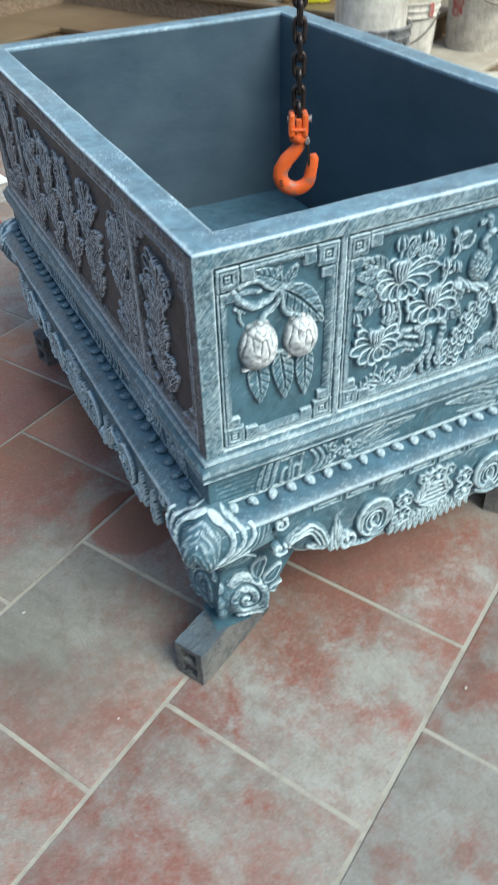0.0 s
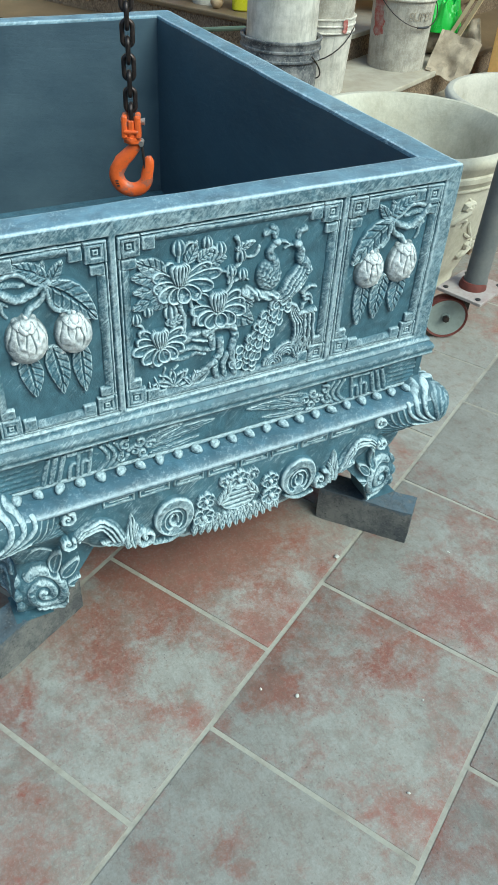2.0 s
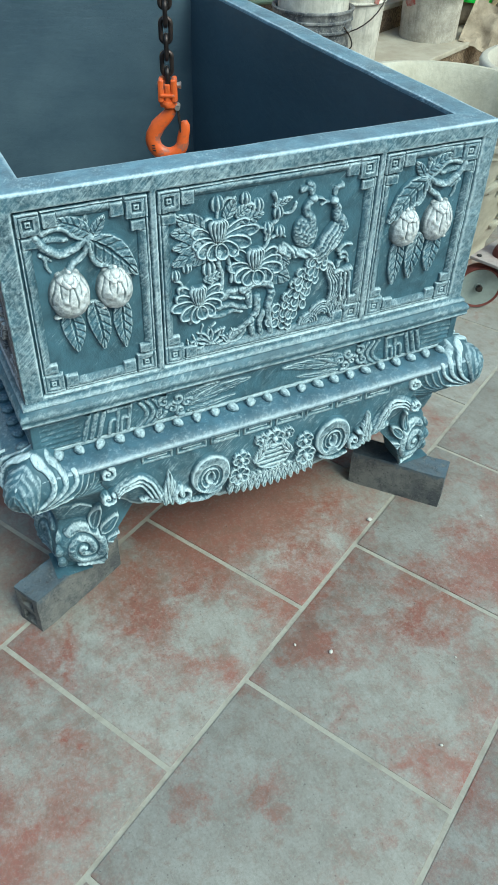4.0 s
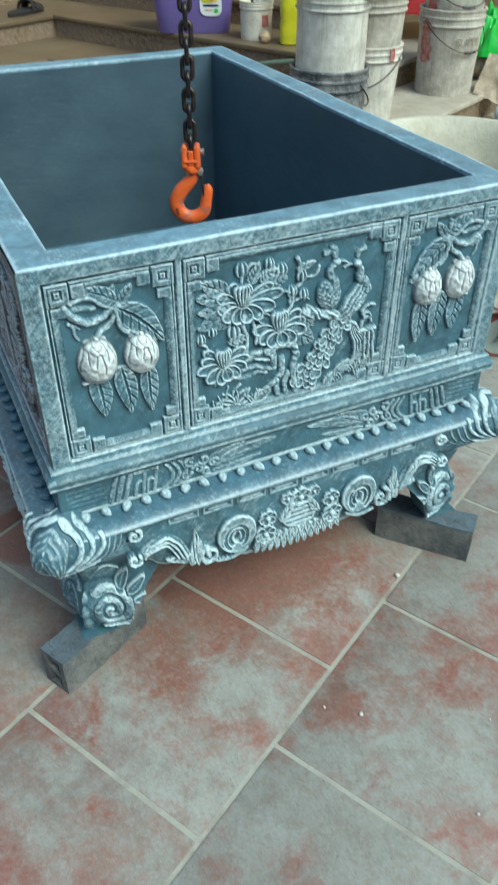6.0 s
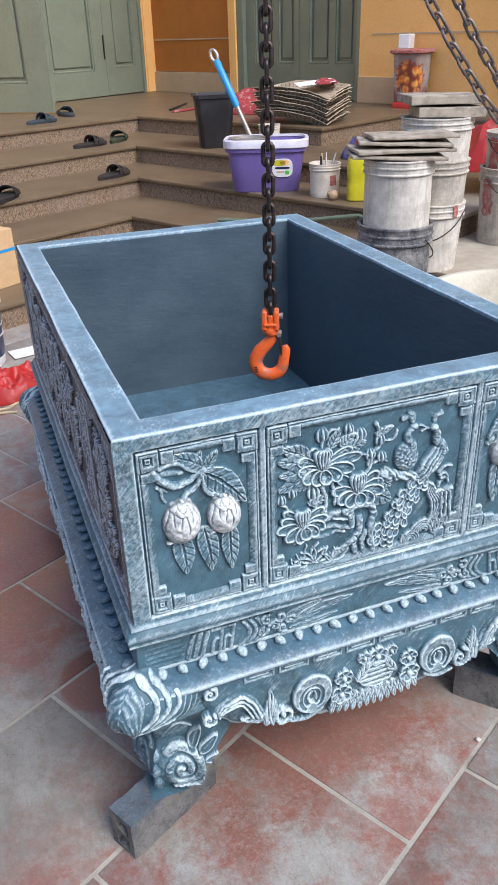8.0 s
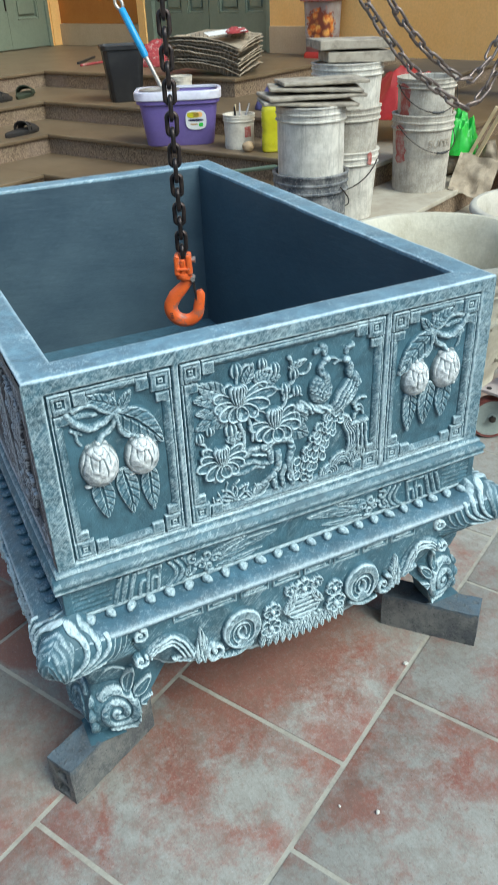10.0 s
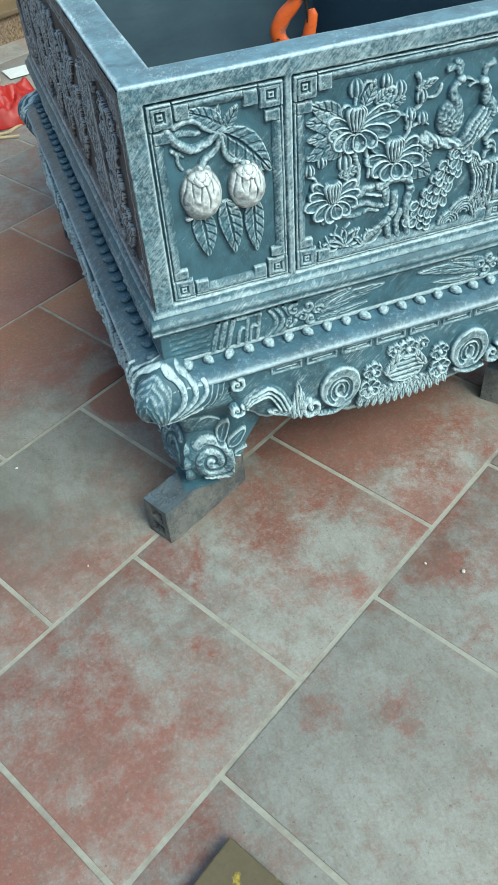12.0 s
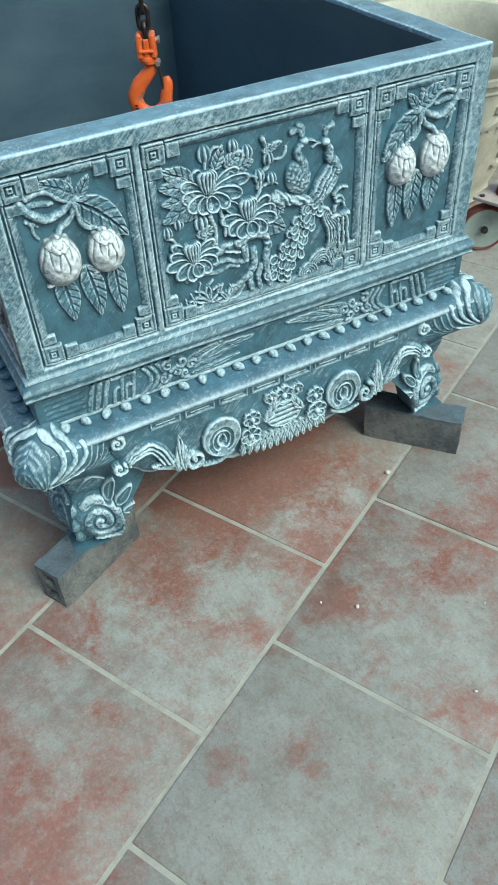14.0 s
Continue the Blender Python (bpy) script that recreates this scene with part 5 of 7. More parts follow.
def brick(name, m, label):
    """A hollow cement brick on its narrow side: two holes through its length."""
    b = thing(name, label, "brick", "bricks under the planter", m)
    bm = bmesh.new()
    L2, w, h = 0.105, 0.030, FOOT - 0.001
    cols, rows = [-w, -0.017, 0.017, w], [0, 0.011, 0.040, 0.051, 0.080, h]
    for x0, x1 in ((-L2, -L2 + 0.002), (L2 - 0.002, L2)):
        for i in range(3):
            for j in range(5):
                if i == 1 and j in (1, 3):
                    continue
                box(bm, x0, x1, cols[i], cols[i + 1], rows[j], rows[j + 1])
    box(bm, -L2 + 0.002, L2 - 0.002, -w, -0.017, 0, h)
    box(bm, -L2 + 0.002, L2 - 0.002, 0.017, w, 0, h)
    for j in (0, 2, 4):
        box(bm, -L2 + 0.002, L2 - 0.002, -0.017, 0.017, rows[j], rows[j + 1])
    bmesh.ops.remove_doubles(bm, verts=bm.verts, dist=0.0002)
    bmesh.ops.subdivide_edges(bm, edges=[e for e in bm.edges if e.calc_length() > 0.1], cuts=17, use_grid_fill=True)
    bmesh.ops.subdivide_edges(bm, edges=[e for e in bm.edges if e.calc_length() > 0.05], cuts=5, use_grid_fill=True)
    for v in bm.verts:
        v.co += noise.noise_vector(v.co * 40) * 0.0018 + noise.noise_vector(v.co * 130) * 0.0012
        v.co.z = max(v.co.z, 0)
    part("block", bm, BRICK, b, smooth=True)
    return b


for x, y, a in ((0.021, 0.032, 27.5), (0.780, 0.013, -48.5), (0.075, D - 0.055, 12), (W - 0.02, D - 0.01, 40)):
    brick("brick", pose(x, y, 0, 0, 0, a), "grey hollow cement brick propping up a planter leg")

# ---- the yard and the porch ----
TH = radians(27)
U, V = Vector((math.cos(TH), math.sin(TH), 0)), Vector((-math.sin(TH), math.cos(TH), 0))
HOUSE = Matrix.Rotation(TH, 4, "Z")  # local x runs along U, local y along V


def structure(name, bm, mat, label="", smooth=False):
    ob = part(name, bm, mat, None, label, smooth)
    ob.matrix_basis = HOUSE
    return tagged(ob, kind="structure")


RISE = 0.132
STEPS = [(2.20, 2.69, 0.02), (2.76, 3.30, 0.85), (3.26, 3.80, 1.26), (3.74, 4.37, 2.10), (4.42, 5.12, 3.00)]  # u of the right flight, v of the left flight, v of the far corner
for k, (su, sv, sc) in enumerate(STEPS):
    z0, z1 = k * RISE, (k + 1) * RISE
    bm = bmesh.new()
    box(bm, -3.5, su + 0.01, sv, 8.0, z0 - 0.02, z1 - 0.025)
    box(bm, su, 9.5, sc, 8.0, z0 - 0.021, z1 - 0.026)
    structure("step_riser_%d" % (k + 1), bm, GRANITE, "washed granite-chip step riser")
    bm = bmesh.new()
    box(bm, -3.5, su, sv - 0.02, 8.0, z1 - 0.025, z1, 0.006)
    box(bm, su - 0.02, 9.5, sc - 0.02, 8.0, z1 - 0.0255, z1 + 0.0005, 0.006)
    structure("step_tread_%d" % (k + 1), bm, TREAD, "brown polished stone tread with a nosing")

# ---- walls and doors of the house ----
PORCH = 5 * RISE


def spot(u, v, z=0.0, turn=0.0, lean=(0, 0)):
    """A pose at (u, v) in the house's directions; turn is about the vertical, from U."""
    p = U * u + V * v
    return pose(p.x, p.y, z, lean[0], lean[1], 27 + turn)


def wall_frame(p0, p1):
    """x runs from p0 to p1 along a wall, y into it, z up from the porch floor."""
    a, b = U * p0[0] + V * p0[1], U * p1[0] + V * p1[1]
    d = (b - a).normalized()
    return Matrix.Translation((a.x, a.y, PORCH)) @ Matrix.Rotation(math.atan2(d.y, d.x), 4, "Z")


def fixed(name, bm, mat, m, label=""):
    ob = tagged(part(name, bm, mat, None, label), kind="structure")
    ob.matrix_basis = m
    return ob


def door_leaf(name, m, w, h, panels, handle=None, label="sage-green panelled wooden door leaf"):
    """A leaf with sunk panels: panels are (x0, x1, z0, z1)."""
    ob = tagged(new(name), label, kind="structure")
    ob.matrix_basis = m
    bm = bmesh.new()
    xs = sorted({0.0, w, *[v for p in panels for v in p[:2]]})
    zs = sorted({0.0, h, *[v for p in panels for v in p[2:]]})
    for x0, x1 in zip(xs, xs[1:]):
        for z0, z1 in zip(zs, zs[1:]):
            sunk = any(p[0] <= x0 and x1 <= p[1] and p[2] <= z0 and z1 <= p[3] for p in panels)
            if not sunk:
                box(bm, x0, x1, 0, 0.045, z0, z1)
    part("leaf_frame", bm, GREEN, ob)
    for x0, x1, z0, z1 in panels:
        bm = bmesh.new()
        box(bm, x0, x1, 0.036, 0.043, z0, z1)
        box(bm, x0 + 0.050, x1 - 0.050, 0.020, 0.036, z0 + 0.050, z1 - 0.050, 0.010)
        for a0, a1, b0, b1 in ((x0, x0 + 0.02, z0, z1), (x1 - 0.02, x1, z0, z1), (x0 + 0.02, x1 - 0.02, z0, z0 + 0.02), (x0 + 0.02, x1 - 0.02, z1 - 0.02, z1)):
            box(bm, a0, a1, 0.006, 0.036, b0, b1, 0.006)
        part("door_panel", bm, GREEN, ob)
    if handle:
        bm = bmesh.new()
        box(bm, handle[0] - 0.006, handle[0] + 0.006, -0.02, 0.0, handle[1], handle[2], 0.005)
        part("door_pull", bm, DARK_METAL, ob)
    return ob


DARK_METAL = painted("dark_worn_steel", (0.05, 0.045, 0.042), (0.11, 0.07, 0.05), 25, 0.45, 0.8, 200, 0.3, 0.7)
M_LEFT = wall_frame((5.03, 7.32), (6.6, 7.58))
bm = bmesh.new()
box(bm, -4.5, 0.0, 0.02, 0.24, 0, 3.4)
box(bm, 1.70, 1.95, 0.02, 0.24, 0, 3.4)
box(bm, 0.0, 1.70, 0.02, 0.24, 2.35, 3.4)
fixed("wall_left", bm, ORANGE, M_LEFT)
bm = bmesh.new()
box(bm, 0.0, 0.05, -0.01, 0.1, 0, 2.35, 0.006)
box(bm, 1.65, 1.70, -0.01, 0.1, 0, 2.35, 0.006)
box(bm, 0.05, 1.65, -0.01, 0.1, 2.29, 2.35, 0.006)
box(bm, 0.05, 1.65, 0.075, 0.1, 0, 2.29)
fixed("door_frame", bm, GREEN, M_LEFT, "sage-green door frame")
door_leaf("door_1", M_LEFT @ Matrix.Translation((0.052, 0.012, 0.012)), 0.93, 2.27, [(0.03, 0.72, 0.28, 1.15), (0.03, 0.72, 1.35, 2.1)], (0.945 - 0.04, 0.40, 0.66))
door_leaf("door_2", M_LEFT @ Matrix.Translation((0.986, 0.012, 0.012)), 0.66, 2.27, [(0.16, 0.54, 0.30, 1.15), (0.16, 0.54, 1.35, 2.1)])
M_OPEN = wall_frame((3.76, 7.07), (4.21, 6.13))
door_leaf("door_3", M_OPEN @ Matrix.Translation((0, 0, 0.012)), 1.04, 2.28, [(0.12, 0.80, 0.26, 1.15), (0.12, 0.80, 1.35, 2.1)], None, "sage-green panelled door leaf standing open on the porch")
M_RIGHT = wall_frame((6.78, 7.53), (6.35, 3.75))
bm = bmesh.new()
box(bm, -0.2, 1.57, 0.10, 0.34, 0.24, 3.4)
# the niche wears the orange that carries its shade
fixed("wall_niche", bm, SHADED_ORANGE, M_RIGHT)
bm = bmesh.new()
box(bm, -0.20, -0.08, -0.03, 0.12, 0, 3.4, 0.004)
box(bm, 1.56, 1.68, -0.02, 0.34, 0, 3.4, 0.004)
fixed("pilaster", bm, ORANGE, M_RIGHT, "yellow-orange painted wall pilaster")
bm = bmesh.new()
box(bm, -0.08, 1.56, 0.075, 0.32, 0, 0.235, 0.004)
box(bm, 3.51, 4.28, -0.012, 0.32, 0, 0.235, 0.004)
fixed("plinth", bm, PLINTH, M_RIGHT, "beige stone wall plinth")
bm = bmesh.new()
box(bm, -0.08, 1.56, 0.092, 0.14, 0.59, 0.605)
box(bm, 3.66, 9.5, -0.004, 0.05, 0.592, 0.606)
fixed("wall_groove", bm, PLINTH, M_RIGHT)
bm = bmesh.new()
box(bm, 3.51, 4.28, 0.0, 0.30, 0.235, 3.4)
box(bm, 4.28, 9.5, 0.0, 0.30, 0, 3.4)
box(bm, 1.68, 3.51, 0.0, 0.30, 2.4, 3.4)
fixed("wall_right", bm, ORANGE, M_RIGHT)
bm = bmesh.new()
box(bm, 1.68, 1.79, 0.0, 0.16, 0, 2.4, 0.005)
box(bm, 3.46, 3.51, 0.0, 0.16, 0, 2.4, 0.005)
box(bm, 1.79, 3.46, 0.0, 0.16, 2.33, 2.4, 0.005)
box(bm, 1.79, 3.46, 0.13, 0.16, 0, 2.33)
fixed("door_frame_2", bm, GREEN, M_RIGHT, "sage-green door frame")
for k, x in enumerate((1.793, 2.63)):
    door_leaf("door_%d" % (4 + k), M_RIGHT @ Matrix.Translation((x, 0.05, 0.012)), 0.828, 2.3, [(0.14, 0.43, 0.33, 1.15), (0.51, 0.76, 0.33, 1.15), (0.14, 0.76, 1.35, 2.1)])
# unseen plain walls added to close the yard and cut light from the left
bm = bmesh.new()
box(bm, -3.2, -3.0, -5.5, 8.0, -0.1, 2.0)
box(bm, -3.2, 9.5, -5.7, -5.5, -0.1, 2.4)
structure("added_wall_left", bm, YARD, "plain grey wall added out of view to close the yard")
bm = bmesh.new()
box(bm, 9.5, 9.7, -5.7, 8.0, -0.1, 2.6)
structure("added_wall_right", bm, YARD, "plain grey wall added out of view to close the yard")

# ---- materials of the clutter ----


def crusted(name, base, stain, run=0.55):
    """Plastic crusted with cement: thin runs down the side, blots and grit."""
    m, nt, b = material(name, 0.68)
    runs = noise_of(nt, coords(nt, (46, 46, 7), (0, 0, 0), True), 1.0, 5, 0.7, 0.3)
    blots = noise_of(nt, coords(nt, local=True), 13, 7, 0.72, 0.2)
    grit = noise_of(nt, coords(nt, local=True), 95, 5, 0.75)
    c = mix(nt, ramp(nt, blots, 0.42, 0.64, 0.0, 0.9), base, stain)
    c = mix(nt, ramp(nt, runs, 0.48, 0.64, 0.0, run), c, tuple(0.72 * x for x in stain))
    c = mix(nt, ramp(nt, grit, 0.52, 0.68, 0.0, 0.45), c, (0.60, 0.57, 0.51))
    nt.links.new(c, b.inputs["Base Color"])
    bump(nt, b, maths(nt, "ADD", grit, blots), 0.5, 0.004)
    return m


PAIL = crusted("cement_stained_white_plastic", (0.66, 0.615, 0.535), (0.42, 0.385, 0.325))
PAIL_GREY = crusted("cement_stained_grey_plastic", (0.50, 0.455, 0.38), (0.29, 0.255, 0.21))
PAIL_DARK = crusted("cement_stained_dark_plastic", (0.055, 0.06, 0.068), (0.30, 0.29, 0.275), 0.25)
WHITE = painted("dirty_white_plastic", (0.66, 0.60, 0.50), (0.42, 0.36, 0.29), 12, 0.5, 0.9, 80, 0.2)
PURPLE = painted("purple_plastic", (0.16, 0.115, 0.34), (0.20, 0.15, 0.38), 6, 0.38, 0.6, 60, 0.1)
LILAC = painted("lilac_plastic", (0.62, 0.60, 0.66), (0.48, 0.44, 0.56), 9, 0.42, 0.7, 60, 0.1)
BLACK = painted("black_plastic", (0.018, 0.018, 0.02), (0.05, 0.048, 0.046), 7, 0.45, 0.7, 60, 0.2)
YELLOW = painted("yellow_liquid_plastic", (0.55, 0.50, 0.02), (0.42, 0.37, 0.02), 7, 0.25, 0.6, 40, 0.05)
RED = painted("red_plastic", (0.44, 0.022, 0.016), (0.28, 0.016, 0.014), 9, 0.45, 0.7, 60, 0.2)
RED_FADED = painted("faded_red_paint", (0.37, 0.085, 0.068), (0.46, 0.37, 0.32), 34, 0.7, 0.9, 90, 0.3)
BLUE = painted("blue_plastic", (0.03, 0.27, 0.55), (0.05, 0.33, 0.6), 9, 0.35, 0.5, 60, 0.1)
STEEL = painted("dull_steel_tube", (0.40, 0.37, 0.34), (0.24, 0.2, 0.17), 20, 0.4, 0.8, 120, 0.2, 0.6)
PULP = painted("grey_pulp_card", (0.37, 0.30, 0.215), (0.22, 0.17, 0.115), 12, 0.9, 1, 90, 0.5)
# PULP darkened: the shade between stacked trays is in this colour
PULP_SHADED = painted("shaded_pulp_card", (0.22, 0.178, 0.125), (0.12, 0.094, 0.064), 16, 0.9, 1, 90, 0.5)
BOARD = painted("cement_stained_board", (0.38, 0.325, 0.25), (0.13, 0.105, 0.08), 13, 0.85, 1, 70, 0.5)
CARD = painted("brown_cardboard", (0.55, 0.37, 0.19), (0.47, 0.31, 0.15), 6, 0.85, 0.7, 60, 0.2)
CREAM = painted("cream_cast_cement", (0.60, 0.555, 0.44), (0.40, 0.355, 0.26), 7, 0.8, 0.9, 110, 0.6, lo=0.42, hi=0.68)
CHALK = painted("pale_cement_bowl", (0.54, 0.495, 0.41), (0.38, 0.34, 0.27), 5, 0.8, 1, 110, 0.4)
HOOK = painted("chipped_orange_paint", (0.72, 0.122, 0.024), (0.36, 0.13, 0.085), 34, 0.4, 0.95, 160, 0.3, lo=0.54, hi=0.60)
CHAIN = painted("oily_dark_chain_steel", (0.055, 0.045, 0.042), (0.12, 0.08, 0.065), 60, 0.38, 0.9, 300, 0.3, 0.75)
CHAIN_WORN = painted("worn_grey_chain_steel", (0.22, 0.17, 0.145), (0.34, 0.27, 0.23), 60, 0.4, 0.9, 300, 0.3, 0.7)
POLE = painted("grey_painted_steel_pole", (0.13, 0.135, 0.13), (0.20, 0.19, 0.17), 9, 0.5, 0.8, 120, 0.25)
RUBBER = painted("dark_red_rubber_tyre", (0.15, 0.035, 0.025), (0.10, 0.04, 0.03), 20, 0.7, 0.8, 120, 0.3)
HUB = painted("grey_green_castor_wheel", (0.30, 0.335, 0.30), (0.22, 0.24, 0.21), 14, 0.5, 0.8, 90, 0.2)
PLATE = painted("dusty_steel_plate", (0.42, 0.36, 0.33), (0.30, 0.2, 0.18), 14, 0.7, 0.9, 90, 0.3)
GREEN_FILM = painted("green_plastic_film", (0.06, 0.46, 0.05), (0.10, 0.6, 0.09), 12, 0.3, 0.8, 60, 0.2)
NAVY = painted("navy_paint_bucket", (0.02, 0.02, 0.06), (0.03, 0.03, 0.075), 6, 0.35, 0.5, 60, 0.05)
PAPER = painted("white_paper", (0.72, 0.72, 0.70), (0.62, 0.62, 0.6), 5, 0.8, 0.5, 60, 0.05)
TIMBER = painted("pale_timber", (0.58, 0.46, 0.27), (0.45, 0.34, 0.19), 12, 0.75, 0.9, 90, 0.3)
SANDAL = painted("brown_black_sandal", (0.011, 0.009, 0.008), (0.034, 0.024, 0.017), 18, 0.8, 0.9, 90, 0.3)
SANDAL_GREEN = painted("olive_sandal", (0.020, 0.028, 0.012), (0.042, 0.05, 0.024), 18, 0.8, 0.9, 90, 0.3)
SANDAL_BLUE = painted("slate_blue_sandal", (0.022, 0.033, 0.042), (0.05, 0.065, 0.075), 18, 0.8, 0.9, 90, 0.3)
POTATO = painted("dry_brown_lump", (0.38, 0.27, 0.16), (0.26, 0.17, 0.09), 22, 0.85, 0.9, 120, 0.4)
CLOTH_RED = painted("red_printed_cloth", (0.27, 0.032, 0.036), (0.42, 0.27, 0.24), 26, 0.9, 0.8, 120, 0.3, lo=0.55, hi=0.62)
CLOTH_NAVY = painted("navy_violet_cloth", (0.045, 0.04, 0.12), (0.07, 0.06, 0.16), 16, 0.9, 0.8, 120, 0.3)


def flower_print():
    m, nt, b = material("flower_printed_tin", 0.45)
    vec = coords(nt, local=True)
    cell = node(nt, "ShaderNodeTexVoronoi", Scale=15.0)
    nt.links.new(vec, cell.inputs["Vector"])
    ragged = noise_of(nt, vec, 26, 5, 0.7)
    gap = nt.nodes.new("ShaderNodeVectorMath")
    gap.operation = "DISTANCE"
    gap.inputs[1].default_value = (-0.12, -0.05, 0.25)
    nt.links.new(vec, gap.inputs[0])
    bunch = ramp(nt, maths(nt, "ADD", gap.outputs["Value"], ramp(nt, ragged, 0.3, 0.7, -0.05, 0.05)), 0.125, 0.150, 1.0, 0.0)
    c = mix(nt, ramp(nt, noise_of(nt, vec, 5, 4), 0.4, 0.6), (0.40, 0.37, 0.35), (0.27, 0.20, 0.18))
    sep = nt.nodes.new("ShaderNodeSeparateXYZ")
    nt.links.new(vec, sep.inputs[0])
    c = mix(nt, ramp(nt, maths(nt, "ADD", sep.outputs[2], ramp(nt, ragged, 0.3, 0.7, -0.06, 0.06)), 0.11, 0.20, 0.85, 0.0), c, (0.17, 0.035, 0.03))
    bloom = mix(nt, ramp(nt, ragged, 0.42, 0.60), (0.60, 0.135, 0.02), (0.82, 0.42, 0.10))
    bloom = mix(nt, ramp(nt, cell.outputs["Distance"], 0.36, 0.60), bloom, (0.20, 0.045, 0.025))
    c = mix(nt, bunch, c, bloom)
    nt.links.new(c, b.inputs["Base Color"])
    return m


PRINT = flower_print()

# ---- things on the steps and the porch ----


def pail(m, label, r=0.15, h=0.33, mat=PAIL, taper=0.86, group="stained pails", handle=True, fill=None, marks=(), hang=0.0):
    p = thing("pail", label, "bucket", group, m)
    bm = bmesh.new()
    rb = r * taper
    prof = [(rb * 0.93, 0.004), (rb, 0), (rb + 0.002, 0.012)]
    prof += [(rb + (r * 0.94 - rb) * k / 6, 0.012 + (h * 0.80 - 0.012) * k / 6) for k in range(1, 7)]
    prof += [(r * 0.945, h * 0.84), (r * 0.91, h * 0.85), (rb * 0.94, 0.012), (0.0001, 0.012)]
    lathe(bm, prof, 40, wobble=0.006)
    part("body", bm, mat, p, smooth=True)
    bm = bmesh.new()
    lathe(bm, [(r * 0.93, h * 0.80), (r * 0.985, h * 0.805), (r, h * 0.812), (r, h * 0.825), (r * 0.965, h * 0.835), (r * 0.965, h * 0.89), (r, h * 0.897), (r, h * 0.912), (r * 0.975, h * 0.92), (r * 0.985, h * 0.968), (r * 1.012, h * 0.98), (r * 1.012, h * 0.996), (r * 0.96, h), (r * 0.915, h * 0.99), (r * 0.90, h * 0.82)], 40, wobble=0.006, caps=False)
    part("rim", bm, mat, p, smooth=True)
    if fill is not None:
        bm = bmesh.new()
        lathe(bm, [(r * 0.93, h * 0.86), (r * 0.5, h * 0.875), (0.0001, h * 0.87)], 30, wobble=0.02)
        part("dried_cement", bm, fill, p, smooth=True)
    if handle:
        bm = bmesh.new()
        a = radians(hang)
        pts = []
        for k in range(17):
            t = math.pi * k / 16
            x = -r * 1.02 * math.cos(t)
            drop = math.sin(t) * r * 0.95
            pts.append((x, -r * 1.03 * math.sin(t) * 0.98 - 0.004, h * 0.87 - drop * 0.85))
        rot = Matrix.Rotation(a, 4, "Z")
        tube(bm, [rot @ Vector(q) for q in pts], 0.0028, 8)
        wire = part("handle", bm, DARK_METAL, p, "thin black wire handle", smooth=True)
        bm = bmesh.new()
        tube(bm, [rot @ Vector(q) for q in pts[7:10]], 0.006, 8)
        part("grip", bm, BLACK, wire)
    for a, z, w, hh, mt in marks:
        bm = bmesh.new()
        n, rows = 10, 14

        def point(i, j):
            zz = z + hh * j / rows
            k = noise.noise((j * 0.3, a, 1.7)) * 0.22
            wide = w * (0.85 + 0.3 * noise.noise((j * 0.5, a, 9.1))) * min(1, 3.5 * math.sin(math.pi * (j + 0.4) / (rows + 0.8)))
            t = radians(a) + (w * k + wide * (i / n - 0.5)) / r
            base = rb + (r * 0.94 - rb) * min(1, zz / (h * 0.8))
            base = base if zz < h * 0.81 else r * 1.003
            return ((base + 0.0022) * math.cos(t), (base + 0.0022) * math.sin(t), zz + 0.012 * noise.noise((i * 0.7, a, 4.2)))
        for i in range(n):
            for j in range(rows):
                bm.faces.new([bm.verts.new(point(i + di, j + dj)) for di, dj in ((0, 0), (1, 0), (1, 1), (0, 1))])
        bmesh.ops.remove_doubles(bm, verts=bm.verts, dist=0.0003)
        part("paint_splash", bm, mt, p, "splash of red paint", smooth=True)
    return p


def slabs(name, m, rows, mat, label, category, group):
    """A pile of boards: rows of (x, y, turn, length, width, thickness, tilt)."""
    z = 0.0
    for i, (x, y, a, lx, ly, t, tilt) in enumerate(rows):
        ob = thing(name, label, category, group, m @ pose(x, y, z + t / 2, 0, tilt, a))
        bm = bmesh.new()
        box(bm, -lx / 2, lx / 2, -ly / 2, ly / 2, -t / 2, t / 2, 0.004)
        bmesh.ops.subdivide_edges(bm, edges=[e for e in bm.edges if e.calc_length() > 0.05], cuts=5, use_grid_fill=True)
        for v in bm.verts:
            v.co += noise.noise_vector(v.co * 12 + Vector((i * 3, 0, 0))) * 0.004
        part("board", bm, mat, ob)
        z += t + 0.0105


P1, P2, P3 = (2.44, 1.08), (2.82, 1.125), (3.50, 1.045)
pail(spot(*P1, RISE, 20), "dark plastic pail crusted with pale cement", 0.168, 0.42, PAIL_DARK, 0.9, handle=True, hang=60)
pail(spot(P1[0], P1[1], RISE + 0.375, 0), "white plastic pail with cement stains, nested in a dark one", 0.153, 0.315, PAIL, 0.94, handle=False)
slabs("board", spot(P1[0], P1[1], RISE + 0.693, -47), [(-0.02, -0.02, 0, 0.40, 0.22, 0.014, 2.6), (0.0, 0.0, 6, 0.42, 0.24, 0.014, 0.6), (0.015, 0.01, -4, 0.39, 0.21, 0.013, 2.2), (0.05, 0.03, 4, 0.37, 0.2, 0.014, 0.3)], BOARD, "thin cement-stained board lying across a pail", "board", "boards on the pails")
pail(spot(*P2, 2 * RISE, -30), "white plastic pail smeared with cement, red mark on its rim", 0.160, 0.315, PAIL, 0.84, hang=-50, marks=((-75, 0.258, 0.03, 0.055, RED_FADED),))
